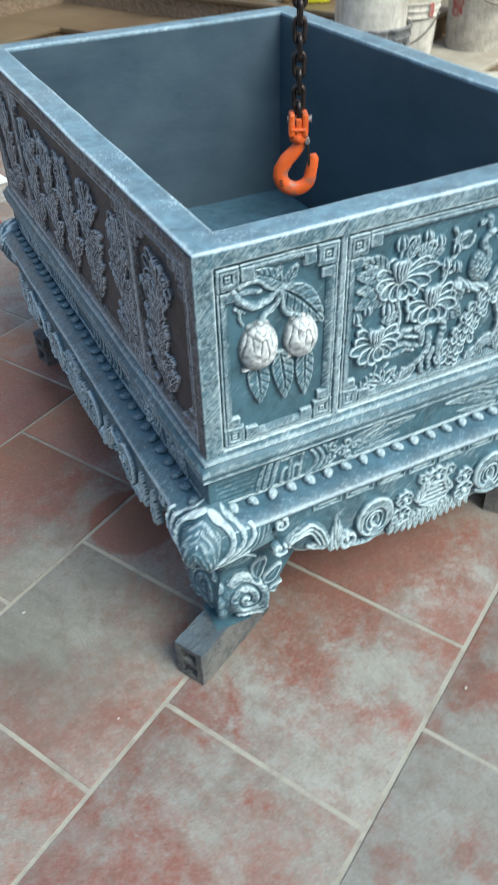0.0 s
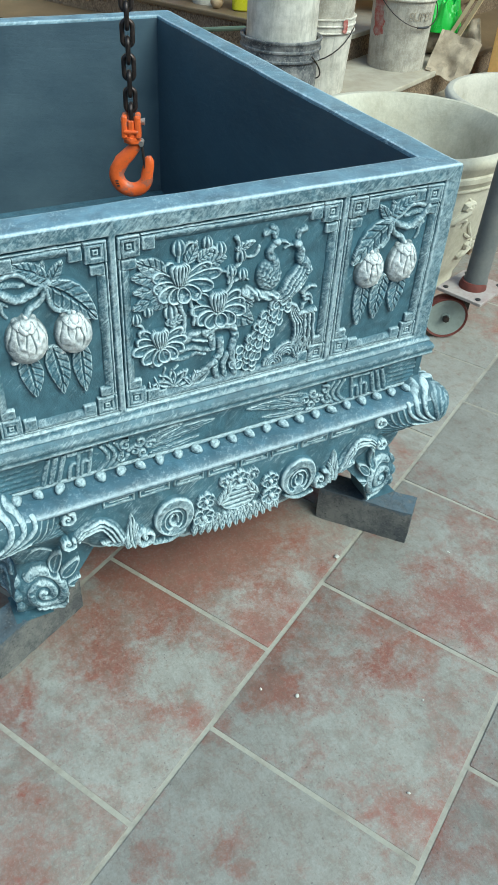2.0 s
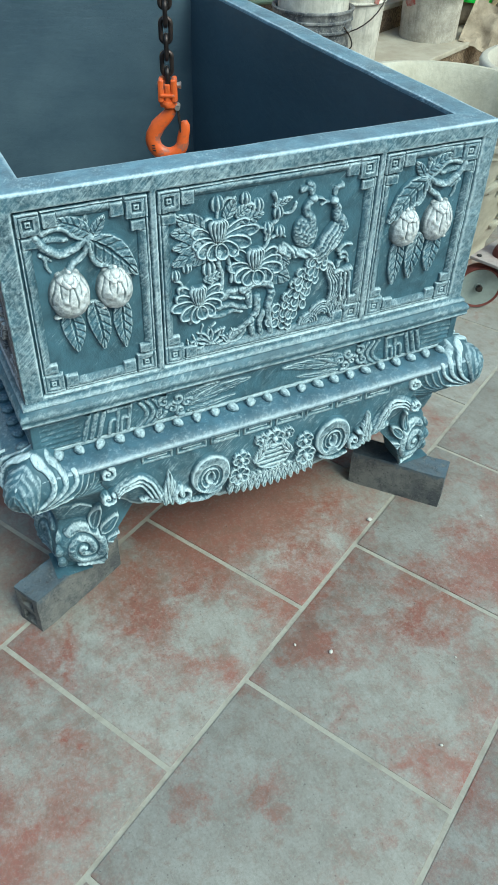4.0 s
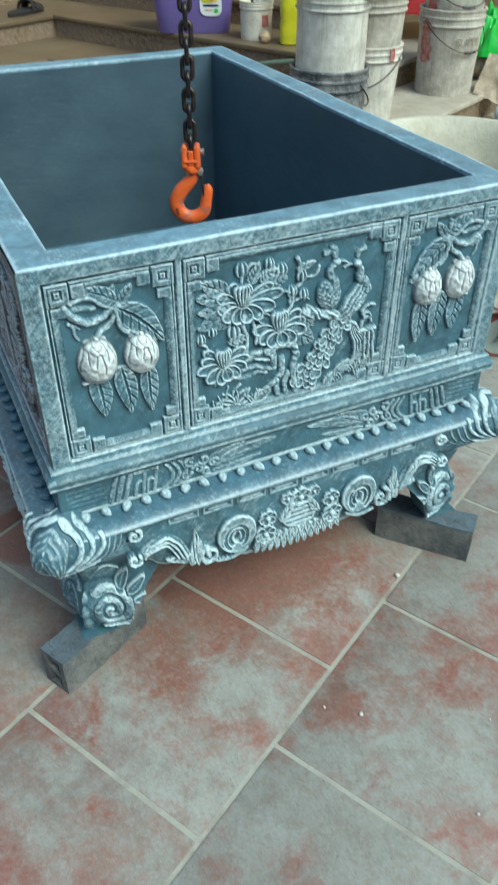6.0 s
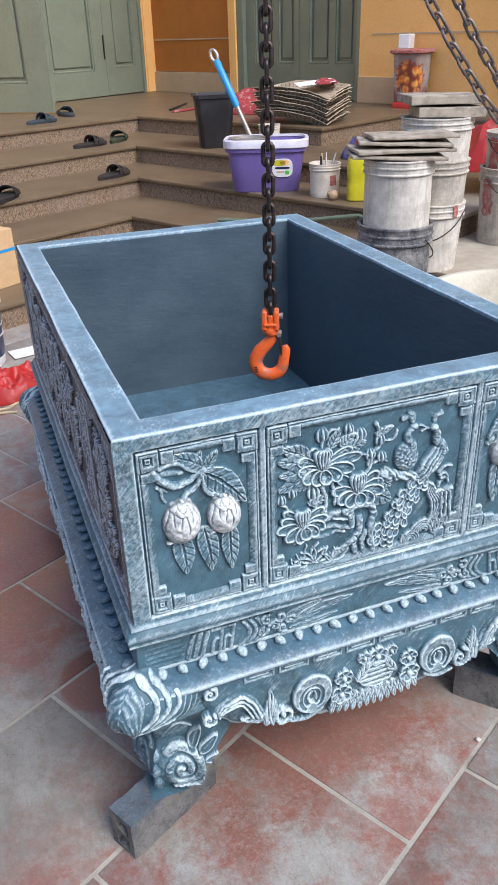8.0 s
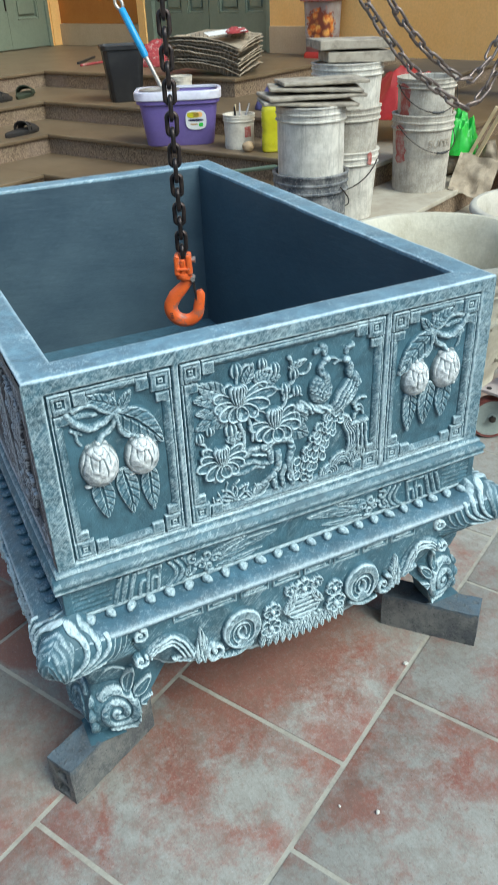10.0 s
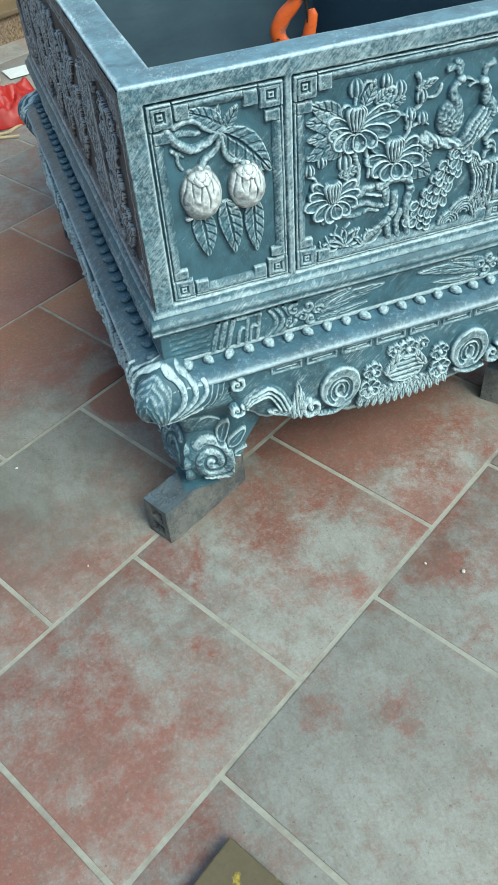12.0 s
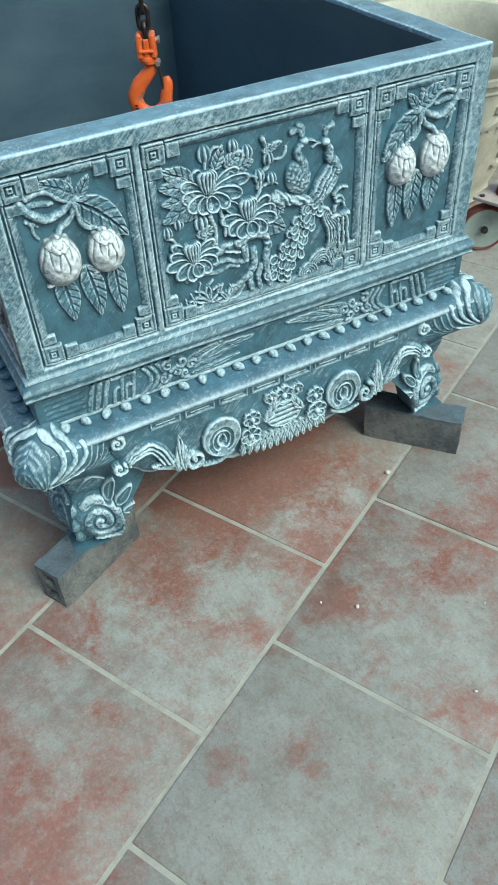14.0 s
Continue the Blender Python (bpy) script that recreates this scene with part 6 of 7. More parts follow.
pail(spot(P2[0], P2[1], 2 * RISE + 0.205, 10), "grey plastic pail stained with cement, in the middle of a stack", 0.162, 0.30, PAIL_GREY, 0.88, handle=False)
pail(spot(P2[0], P2[1], 2 * RISE + 0.415, 10), "white plastic pail on top of a stack of pails", 0.166, 0.272, PAIL, 0.88, handle=False)
slabs("board", spot(P2[0], P2[1], 2 * RISE + 0.688, -47), [(0.035, -0.01, 0, 0.30, 0.22, 0.042, 0.6), (0.0, 0.0, 5, 0.33, 0.23, 0.036, 1.2)], BOARD, "thick grey wooden tray lying across stacked pails", "board", "boards on the pails")
pail(spot(*P3, 2 * RISE, 20), "grey plastic pail with cement and red paint stains", 0.165, 0.39, PAIL_GREY, 0.87, hang=-45, marks=((-222, 0.15, 0.085, 0.19, RED_FADED),))
pail(spot(P3[0] + 0.01, P3[1], 2 * RISE + 0.315, 0), "white plastic pail with a red paint stain, nested in another", 0.155, 0.245, PAIL_GREY, 0.9, hang=-40, marks=((-203, 0.06, 0.085, 0.16, RED_FADED),))
txt = bpy.data.curves.new("lettering", "FONT")
txt.body, txt.size, txt.extrude, txt.align_x = "SUPER", 0.052, 0.0004, "CENTER"
tmp = new("lettering_curve", txt)
dg = bpy.context.evaluated_depsgraph_get()
dg.update()
me = bpy.data.meshes.new_from_object(tmp.evaluated_get(dg))
bpy.data.objects.remove(tmp)
bm = bmesh.new()
bm.from_mesh(me)
for v in bm.verts:
    a = radians(-136) + v.co.x / 0.156
    r0 = 0.1575 + v.co.z
    v.co = Vector((r0 * math.cos(a), r0 * math.sin(a), 0.235 + v.co.y))
lettered = [o for o in bpy.data.objects if o.name.startswith("pail") and o.get("label", "") == "grey plastic pail with cement and red paint stains"][0]
part("lettering", bm, BOARD, lettered, "faded dark lettering")


def tub(m):
    t = thing("mop_bucket", "purple plastic mop bucket with a lilac rim and a steel wringer", "bucket", "", m)

    def ring(bm, w, d, z, n=40, p=4.5):
        return [bm.verts.new((w * math.copysign(abs(math.cos(a)) ** (2 / p), math.cos(a)), d * math.copysign(abs(math.sin(a)) ** (2 / p), math.sin(a)), z)) for a in (2 * math.pi * k / n for k in range(n))]

    def loft(rows, cap0=True, cap1=False):
        bm = bmesh.new()
        rings = [ring(bm, *r) for r in rows]
        for a, b in zip(rings, rings[1:]):
            for i in range(len(a)):
                j = (i + 1) % len(a)
                bm.faces.new((a[i], a[j], b[j], b[i]))
        if cap0:
            bm.faces.new(rings[0][::-1])
        if cap1:
            bm.faces.new(rings[-1])
        return bm
    part("body", loft([(0.192, 0.105, 0), (0.198, 0.11, 0.008), (0.226, 0.132, 0.225), (0.240, 0.145, 0.228), (0.243, 0.147, 0.29), (0.236, 0.141, 0.29), (0.222, 0.128, 0.228), (0.19, 0.10, 0.012)]), PURPLE, t, smooth=True)
    part("rim", loft([(0.245, 0.149, 0.248), (0.252, 0.156, 0.252), (0.252, 0.156, 0.290), (0.246, 0.151, 0.297), (0.232, 0.138, 0.296), (0.230, 0.136, 0.284)], False), LILAC, t, "pale lilac rim", smooth=True)
    bm = bmesh.new()
    lathe(bm, [(0.105, 0.285), (0.118, 0.290), (0.118, 0.297), (0.104, 0.297), (0.09, 0.2), (0.0001, 0.19)], 32, Matrix.Translation((-0.105, 0, 0)))
    part("wringer_basket", bm, STEEL, t, smooth=True)

    def oval(cx, cz, w, h, y0, y1, p=3.2):
        bm = bmesh.new()
        m2 = Matrix.Rotation(radians(5.6), 4, "X")
        rings = [[bm.verts.new(m2 @ Vector((cx + w * math.copysign(abs(math.cos(a)) ** (2 / p), math.cos(a)), y, cz + h * math.copysign(abs(math.sin(a)) ** (2 / p), math.sin(a))))) for a in (2 * math.pi * k / 28 for k in range(28))] for y in (y0, y1)]
        for i in range(28):
            k = (i + 1) % 28
            bm.faces.new((rings[0][i], rings[0][k], rings[1][k], rings[1][i]))
        bm.faces.new(rings[0])
        bm.faces.new(rings[1][::-1])
        return bm
    tag = part("sticker", oval(0.100, 0.152, 0.060, 0.052, -0.1150, -0.1110), PAPER, t, "rounded white product sticker with an orange picture")
    for cx, cz, w, h, mt in ((0.084, 0.180, 0.034, 0.016, YELLOW), (0.112, 0.182, 0.026, 0.014, ORANGE), (0.100, 0.152, 0.044, 0.006, NAVY), (0.088, 0.130, 0.022, 0.004, CARD), (0.128, 0.126, 0.012, 0.011, GREEN_FILM)):
        part("print", oval(cx, cz, w, h, -0.1165, -0.1152), mt, tag)
    return t


tub(spot(3.40, 2.67, 3 * RISE, -52) @ Matrix.Scale(1.08, 4))
mop = thing("mop", "steel mop with a blue grip, standing in a purple bucket", "mop")
base = U * 3.42 + V * 2.71
foot, tip = Vector((base.x - 0.005, base.y + 0.07, 3 * RISE + 0.20)), Vector((1.62, 4.29, 1.172))
bm = bmesh.new()
tube(bm, [foot, foot.lerp(tip, 0.55)], 0.0145, 12)
part("pole", bm, STEEL, mop, smooth=True)
bm = bmesh.new()
tube(bm, [foot.lerp(tip, 0.5), foot.lerp(tip, 0.53), foot.lerp(tip, 0.96), foot.lerp(tip, 0.97)], [0.018, 0.023, 0.023, 0.018], 14)
part("grip", bm, BLUE, mop, "blue plastic grip", smooth=True)
bm = bmesh.new()
d = (tip - foot).normalized()
e = d.cross(Vector((0.5, 0.85, 0))).normalized()
c = foot.lerp(tip, 1.02)
tube(bm, [c + 0.036 * math.cos(a) * d + 0.021 * math.sin(a) * e for a in (2 * math.pi * k / 20 for k in range(20))], 0.011, 8, True)
part("hanging_eye", bm, STEEL, mop, "grey plastic hanging eye", smooth=True)
bm = bmesh.new()
lathe(bm, [(0.07, 0.0), (0.075, 0.015), (0.03, 0.05), (0.014, 0.07)], 20, Matrix.Translation(foot - Vector((0, 0, 0.03))))
part("mop_head", bm, WHITE, mop, smooth=True)

bin_ = thing("waste_bin", "tall black ribbed plastic waste bin", "bin", "", spot(4.0, 3.72, 4 * RISE, -40) @ Matrix.Diagonal((1.18, 1.18, 1.04, 1)))
bm = bmesh.new()
rows = [(0.094, 0.0), (0.098, 0.006), (0.128, 0.335), (0.138, 0.34), (0.140, 0.365), (0.130, 0.366), (0.124, 0.34), (0.092, 0.012)]
rings = []
for w, z in rows:
    r = []
    for k in range(48):
        a = 2 * math.pi * k / 48
        q = w * (1 - 0.035 * (0.5 + 0.5 * math.cos(a * 8)))
        r.append(bm.verts.new((q * math.copysign(abs(math.cos(a)) ** 0.28, math.cos(a)), q * math.copysign(abs(math.sin(a)) ** 0.28, math.sin(a)), z)))
    rings.append(r)
for a, b in zip(rings, rings[1:]):
    for i in range(48):
        bm.faces.new((a[i], a[(i + 1) % 48], b[(i + 1) % 48], b[i]))
bm.faces.new(rings[0][::-1])
bm.faces.new(rings[-1])
part("body", bm, BLACK, bin_, smooth=True)

pail(spot(4.22, 3.35, 4 * RISE), "small off-white plastic tub behind a mop bucket", 0.085, 0.16, WHITE, 0.88, group="", handle=False)
small = pail(spot(3.43, 2.22, 3 * RISE, 10), "small dirty white plastic tub holding brushes", 0.098, 0.195, WHITE, 0.9, group="", handle=False, fill=PAIL)
for i, (x, y, a, b, mt) in enumerate(((-0.06, -0.02, -14, 8, BLACK), (0.035, 0.02, 16, -10, STEEL), (0.05, 0.0, 22, 6, STEEL), (-0.01, 0.03, -4, 10, TIMBER))):
    br = thing("paint_brush", "used tool standing in a small tub", "brush", "tools in the tub", spot(3.43, 2.22, 3 * RISE + 0.13) @ pose(x, y, 0, b, a, 0))
    bm = bmesh.new()
    tube(bm, [(0, 0, 0), (0, 0, 0.06), (0, 0, 0.12)], [0.006, 0.008, 0.005], 10)
    part("tool_handle", bm, mt, br, smooth=True)
for a, w, z, hh, mt in ((-118, 0.045, 0.070, 0.06, RED_FADED), (-60, 0.05, 0.05, 0.07, PULP)):
    bm = bmesh.new()
    for i in range(6):
        t0, t1 = (radians(a) + w / 0.09 * (k / 6 - 0.5) for k in (i, i + 1))
        r0 = 0.0915
        bm.faces.new([bm.verts.new((r0 * math.cos(t), r0 * math.sin(t), zz)) for t, zz in ((t0, z), (t1, z), (t1, z + hh), (t0, z + hh))])
    part("worn_label", bm, mt, small, "worn printed label")

lump = thing("potato", "dry brown potato-like lump on the step", "vegetable", "", spot(3.34, 2.09, 3 * RISE + 0.03, 20))
bm = bmesh.new()
bmesh.ops.create_icosphere(bm, subdivisions=3, radius=1)
for v in bm.verts:
    v.co = Vector((v.co.x * 0.042, v.co.y * 0.034, v.co.z * 0.032)) * (1 + 0.16 * noise.noise(v.co * 1.6))
part("lump", bm, POTATO, lump, smooth=True)

jug = thing("jug", "clear plastic jug of yellow liquid with a red cap", "jug", "", spot(3.43, 1.955, 3 * RISE, -52) @ Matrix.Diagonal((1.18, 1.18, 1.22, 1)))
bm = bmesh.new()
rings = []
for w, d, z in ((0.058, 0.046, 0), (0.066, 0.052, 0.006), (0.067, 0.053, 0.08), (0.062, 0.05, 0.10), (0.067, 0.053, 0.12), (0.066, 0.052, 0.19), (0.052, 0.042, 0.225), (0.026, 0.026, 0.243), (0.022, 0.022, 0.252)):
    rings.append([bm.verts.new((w * math.copysign(abs(math.cos(a)) ** 0.5, math.cos(a)), d * math.copysign(abs(math.sin(a)) ** 0.5, math.sin(a)), z)) for a in (2 * math.pi * k / 32 for k in range(32))])
for a, b in zip(rings, rings[1:]):
    for i in range(32):
        bm.faces.new((a[i], a[(i + 1) % 32], b[(i + 1) % 32], b[i]))
bm.faces.new(rings[0][::-1])
bm.faces.new(rings[-1])
part("body", bm, YELLOW, jug, smooth=True)
bm = bmesh.new()
lathe(bm, [(0.026, 0.25), (0.027, 0.255), (0.026, 0.28), (0.0001, 0.282)], 20)
part("cap", bm, RED, jug, "red screw cap", smooth=True)


def heap(name, label, m, mat, w, d, h, seed, n=52, category="cloth"):
    """A crumpled heap of cloth or film."""
    ob = thing(name, label, category, "", m)
    bm = bmesh.new()
    grid = [[bm.verts.new((w * (i / n - 0.5), d * (j / n - 0.5), 0)) for j in range(n + 1)] for i in range(n + 1)]
    for i in range(n):
        for j in range(n):
            bm.faces.new((grid[i][j], grid[i + 1][j], grid[i + 1][j + 1], grid[i][j + 1]))
    for v in bm.verts:
        x, y = 2 * v.co.x / w, 2 * v.co.y / d
        r = math.hypot(x, y)
        edge = max(0.0, 1 - r ** 2.2)
        k = noise.noise((x * 1.6, y * 1.6, seed)) * 0.5 + noise.noise((x * 4, y * 4, seed + 5)) * 0.3 + (0.5 - abs(noise.noise((x * 5, y * 5, seed + 2)))) * 0.26
        v.co.z = h * max(0.02, edge ** 0.6 * (0.75 + k))
        lim = 1.0 if r < 1 else 1.0 / r
        v.co.x *= lim * (1 + 0.25 * noise.noise((x, y, seed + 9)))
        v.co.y *= lim * (1 + 0.25 * noise.noise((x, y, seed + 19)))
    ext = bmesh.ops.extrude_face_region(bm, geom=list(bm.faces))
    for v in ext["geom"]:
        if isinstance(v, bmesh.types.BMVert):
            v.co.z += 0.004
    part("folds", bm, mat, ob, smooth=True)
    return ob


heap("cloth", "crumpled navy violet cloth lying on a step behind a jug", spot(4.12, 2.45, 4 * RISE + 0.001, 10), CLOTH_NAVY, 0.34, 0.22, 0.12, 3)
heap("cloth", "red printed cloth lying on the porch", spot(5.2, 4.32, PORCH, 0), CLOTH_RED, 0.66, 0.5, 0.20, 7)


def pulp_tray(m, w, d, seed):
    """A nested tray: a thin pale lip over a ribbed sloping wall, sagging at one corner."""
    t = thing("pulp_tray", "worn grey-brown moulded tray in a sagging stack", "tray", "stack of pulp trays", m)
    nx, ny = 34, 22
    loop = [(-1 + 2 * i / nx, -1) for i in range(nx)] + [(1, -1 + 2 * i / ny) for i in range(ny)] + [(1 - 2 * i / nx, 1) for i in range(nx)] + [(-1, 1 - 2 * i / ny) for i in range(ny)]

    def place(a, b, inset, z):
        x, y = a * (w / 2 - inset), b * (d / 2 - inset)
        z += 0.014 * noise.noise((x * 5, y * 5, seed)) - 0.055 * max(0, a * 0.5 - b * 0.5) ** 2 - 0.030 * a * a + 0.005 * noise.noise((x * 22, y * 22, seed))
        return (x + 0.010 * noise.noise((y * 8, 0, seed + 3)), y + 0.010 * noise.noise((x * 8, 1, seed + 7)), z)
    rows = ((0.050, -0.046, 0), (0.016, -0.004, 1), (0.004, -0.003, 0), (0.0, 0.0, 0), (0.003, 0.004, 0), (0.016, 0.003, 0), (0.052, -0.040, 0))
    n = len(loop)
    # walls under the lips take the card with shade in its colour
    for name, span, mat in (("wall", rows[:3], PULP_SHADED), ("lip", rows[2:6], PULP), ("bed", rows[5:], PULP)):
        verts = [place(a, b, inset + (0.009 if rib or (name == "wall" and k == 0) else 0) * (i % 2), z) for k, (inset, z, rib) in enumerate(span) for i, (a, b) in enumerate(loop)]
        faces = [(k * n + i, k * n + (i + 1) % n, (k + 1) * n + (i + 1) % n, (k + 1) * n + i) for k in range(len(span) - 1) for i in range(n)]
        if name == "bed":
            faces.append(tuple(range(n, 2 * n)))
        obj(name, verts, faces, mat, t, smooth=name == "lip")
    return t


for i in range(8):
    pulp_tray(spot(4.66 + 0.012 * (i % 3), 3.38 + 0.010 * (i % 2), PORCH + 0.105 + 0.0255 * i, -78 + 2.6 * math.sin(i * 2.1), (1.2 * math.sin(i), 1.5 * math.cos(i * 1.7))), 0.66 - 0.012 * (i % 3), 0.44 + 0.01 * (i % 2), i * 0.13)
slip = thing("paper_sheet", "white paper lying on stacked trays", "paper", "", spot(4.76, 3.32, PORCH + 0.285, -40, (4, -5)))
bm = bmesh.new()
box(bm, -0.16, 0.14, -0.1, 0.1, 0, 0.004)
part("sheet", bm, PAPER, slip)
heap("cloth", "red printed scrap on top of the trays", spot(4.80, 3.25, PORCH + 0.275, 0), CLOTH_RED, 0.24, 0.14, 0.04, 12)

fb = thing("flower_bin", "square flower-printed tin bin with a red lid and foot", "bin", "", spot(6.10, 3.27, PORCH, 0))
for name, rows, mt in (("body", [(0.118, 0.05), (0.135, 0.44)], PRINT), ("lid", [(0.14, 0.44), (0.165, 0.45), (0.165, 0.47), (0.14, 0.48), (0.05, 0.482)], RED_FADED), ("foot", [(0.135, 0.0), (0.135, 0.03), (0.122, 0.05)], RED)):
    bm = bmesh.new()
    rings = []
    for w, z in rows:
        rings.append([bm.verts.new((w * math.copysign(abs(math.cos(a)) ** 0.35, math.cos(a)), w * math.copysign(abs(math.sin(a)) ** 0.35, math.sin(a)), z)) for a in (2 * math.pi * k / 40 for k in range(40))])
    for a, b in zip(rings, rings[1:]):
        for i in range(40):
            bm.faces.new((a[i], a[(i + 1) % 40], b[(i + 1) % 40], b[i]))
    bm.faces.new(rings[0][::-1])
    bm.faces.new(rings[-1])
    part(name, bm, mt, fb, smooth=True)
wb = thing("white_box", "small white box on a flower-printed bin", "box", "", spot(6.08, 3.33, PORCH + 0.482, 12))
bm = bmesh.new()
box(bm, -0.07, 0.07, -0.05, 0.05, 0, 0.115, 0.006)
part("carton", bm, PAPER, wb)


def sandal(m, mat, label, size=0.285):
    m = m @ Matrix.Scale(1.22, 4)
    s = thing("sandal", label, "sandal", "sandals on the steps", m)
    bm = bmesh.new()
    n, outline = 28, []
    for k in range(n):
        a = 2 * math.pi * k / n
        x = size / 2 * math.cos(a)
        outline.append((x, 0.047 * math.sin(a) * (1 + 0.22 * math.cos(a))))
    low = [bm.verts.new((x, y, 0)) for x, y in outline]
    mid = [bm.verts.new((x * 1.02, y * 1.04, 0.018)) for x, y in outline]
    top = [bm.verts.new((x * 0.97, y * 0.95, 0.024)) for x, y in outline]
    for a, b in ((low, mid), (mid, top)):
        for i in range(n):
            bm.faces.new((a[i], a[(i + 1) % n], b[(i + 1) % n], b[i]))
    bm.faces.new(low[::-1])
    bm.faces.new(top)
    part("sole", bm, mat, s, smooth=True)
    for x0, wide, high, drop in ((0.10, 0.19, 0.046, 0.007), (-0.02, 0.09, 0.054, 0.003)):
        bm = bmesh.new()
        prev = None
        for k in range(13):
            t = math.pi * k / 12
            row = [bm.verts.new((size * (x0 + wide * j / 3) + 0.010 * math.sin(t), 0.054 * math.cos(t), 0.012 + (high - drop * j + 0.002 * (j % 2)) * math.sin(t) ** 0.7)) for j in range(4)]
            row += [bm.verts.new(v.co + Vector((0, 0, 0.007))) for v in row[::-1]]
            if prev:
                for j in range(8):
                    bm.faces.new((prev[j], prev[(j + 1) % 8], row[(j + 1) % 8], row[j]))
            prev = row
        part("strap", bm, mat, s, smooth=True)
    return s


sandal(spot(3.60, 5.45, PORCH, 10), SANDAL_BLUE, "slate-blue rubber slide sandal on the porch edge")
sandal(spot(4.12, 5.80, PORCH, 75), SANDAL_BLUE, "slate-blue rubber slide sandal, worn, on the porch", 0.27)
sandal(spot(3.50, 4.66, 4 * RISE, 5), SANDAL, "brown-black slide sandal on a stone step")
sandal(spot(3.84, 4.72, 4 * RISE, 35), SANDAL_GREEN, "olive rubber slide sandal on a stone step")
sandal(spot(3.16, 3.96, 3 * RISE, 12), SANDAL, "dark brown slide sandal low on the steps")
sandal(spot(2.20, 3.88, 3 * RISE, 40), SANDAL, "black slide sandal near a cardboard box")
for k, (a0, b0, a1, b1) in enumerate(((4.9, 5.2, 5.5, 5.6), (4.75, 5.0, 5.45, 5.1))):
    rod = thing("broom_handle", "thin dark broom handle lying on the porch", "broom", "rods on the porch")
    bm = bmesh.new()
    p0, p1 = U * a0 + V * b0 + Vector((0, 0, PORCH + 0.012)), U * a1 + V * b1 + Vector((0, 0, PORCH + 0.012))
    tube(bm, [p0, p0.lerp(p1, 0.5), p1], 0.011, 8)
    part("rod", bm, CLOTH_RED if k else BLACK, rod, smooth=True)

crate = thing("cardboard_box", "brown cardboard box with a blue stripe, on the lowest step", "box", "", spot(1.43, 3.06, RISE, 8))
bm = bmesh.new()
box(bm, -0.2, 0.2, -0.14, 0.14, 0, 0.30, 0.004)
part("carton", bm, CARD, crate)
bm = bmesh.new()
box(bm, -0.202, 0.202, -0.142, 0.142, 0.185, 0.20)
part("stripe", bm, BLUE, crate, "printed blue stripe")

pb = thing("paint_bucket", "navy and white paint bucket standing on the tiles", "bucket", "", pose(-0.17, 2.58, 0, 0, 0, 30))
for name, rows, mt in (("body", [(0.12, 0), (0.125, 0.01), (0.128, 0.045)], PAPER), ("printed_side", [(0.128, 0.046), (0.142, 0.28)], NAVY), ("rim", [(0.146, 0.28), (0.15, 0.285), (0.15, 0.32), (0.13, 0.325), (0.0001, 0.32)], PAPER)):
    bm = bmesh.new()
    lathe(bm, rows, 36)
    part(name, bm, mt, pb, smooth=True)
for i in range(3):
    bm = bmesh.new()
    lathe(bm, [(0.1365 + 0.0006 * i, 0.14 + 0.045 * i), (0.1375 + 0.0006 * i, 0.146 + 0.045 * i)], 36)
    part("printed_bar", bm, PAPER, pb)

sheet = thing("paper_sheet", "white sheet of paper on the tiled yard floor", "paper", "", pose(0.06, 2.63, 0.005, 0, 0, 12))
bm = bmesh.new()
box(bm, -0.08, 0.16, -0.055, 0.055, 0, 0.004)
part("sheet", bm, PAPER, sheet)
heap("red_bag", "crumpled red plastic bag on the tiled yard floor", pose(-0.06, 2.20, 0.001, 0, 0, 30), RED, 0.32, 0.28, 0.11, 21, category="bag")
heap("leaf_litter", "dry grey-green leaf beside a red bag", pose(-0.16, 2.28, 0.001, 0, 0, 60), SANDAL_GREEN, 0.16, 0.08, 0.035, 27, 12, "leaf")
for k, (x, y, a) in enumerate(((-0.11, 2.02, 10), (-0.06, 2.05, 40), (-0.09, 1.98, -15))):
    chip = thing("wood_chip", "pale splinter of wood on the tiles", "wood chip", "splinters on the tiles", pose(x, y, 0.001, 0, 0, a))
    bm = bmesh.new()
    box(bm, -0.035, 0.035, -0.007, 0.007, 0, 0.007, 0.002)
    part("splinter", bm, TIMBER, chip)

# ---- the yard to the right: pots, gantry and rubbish ----


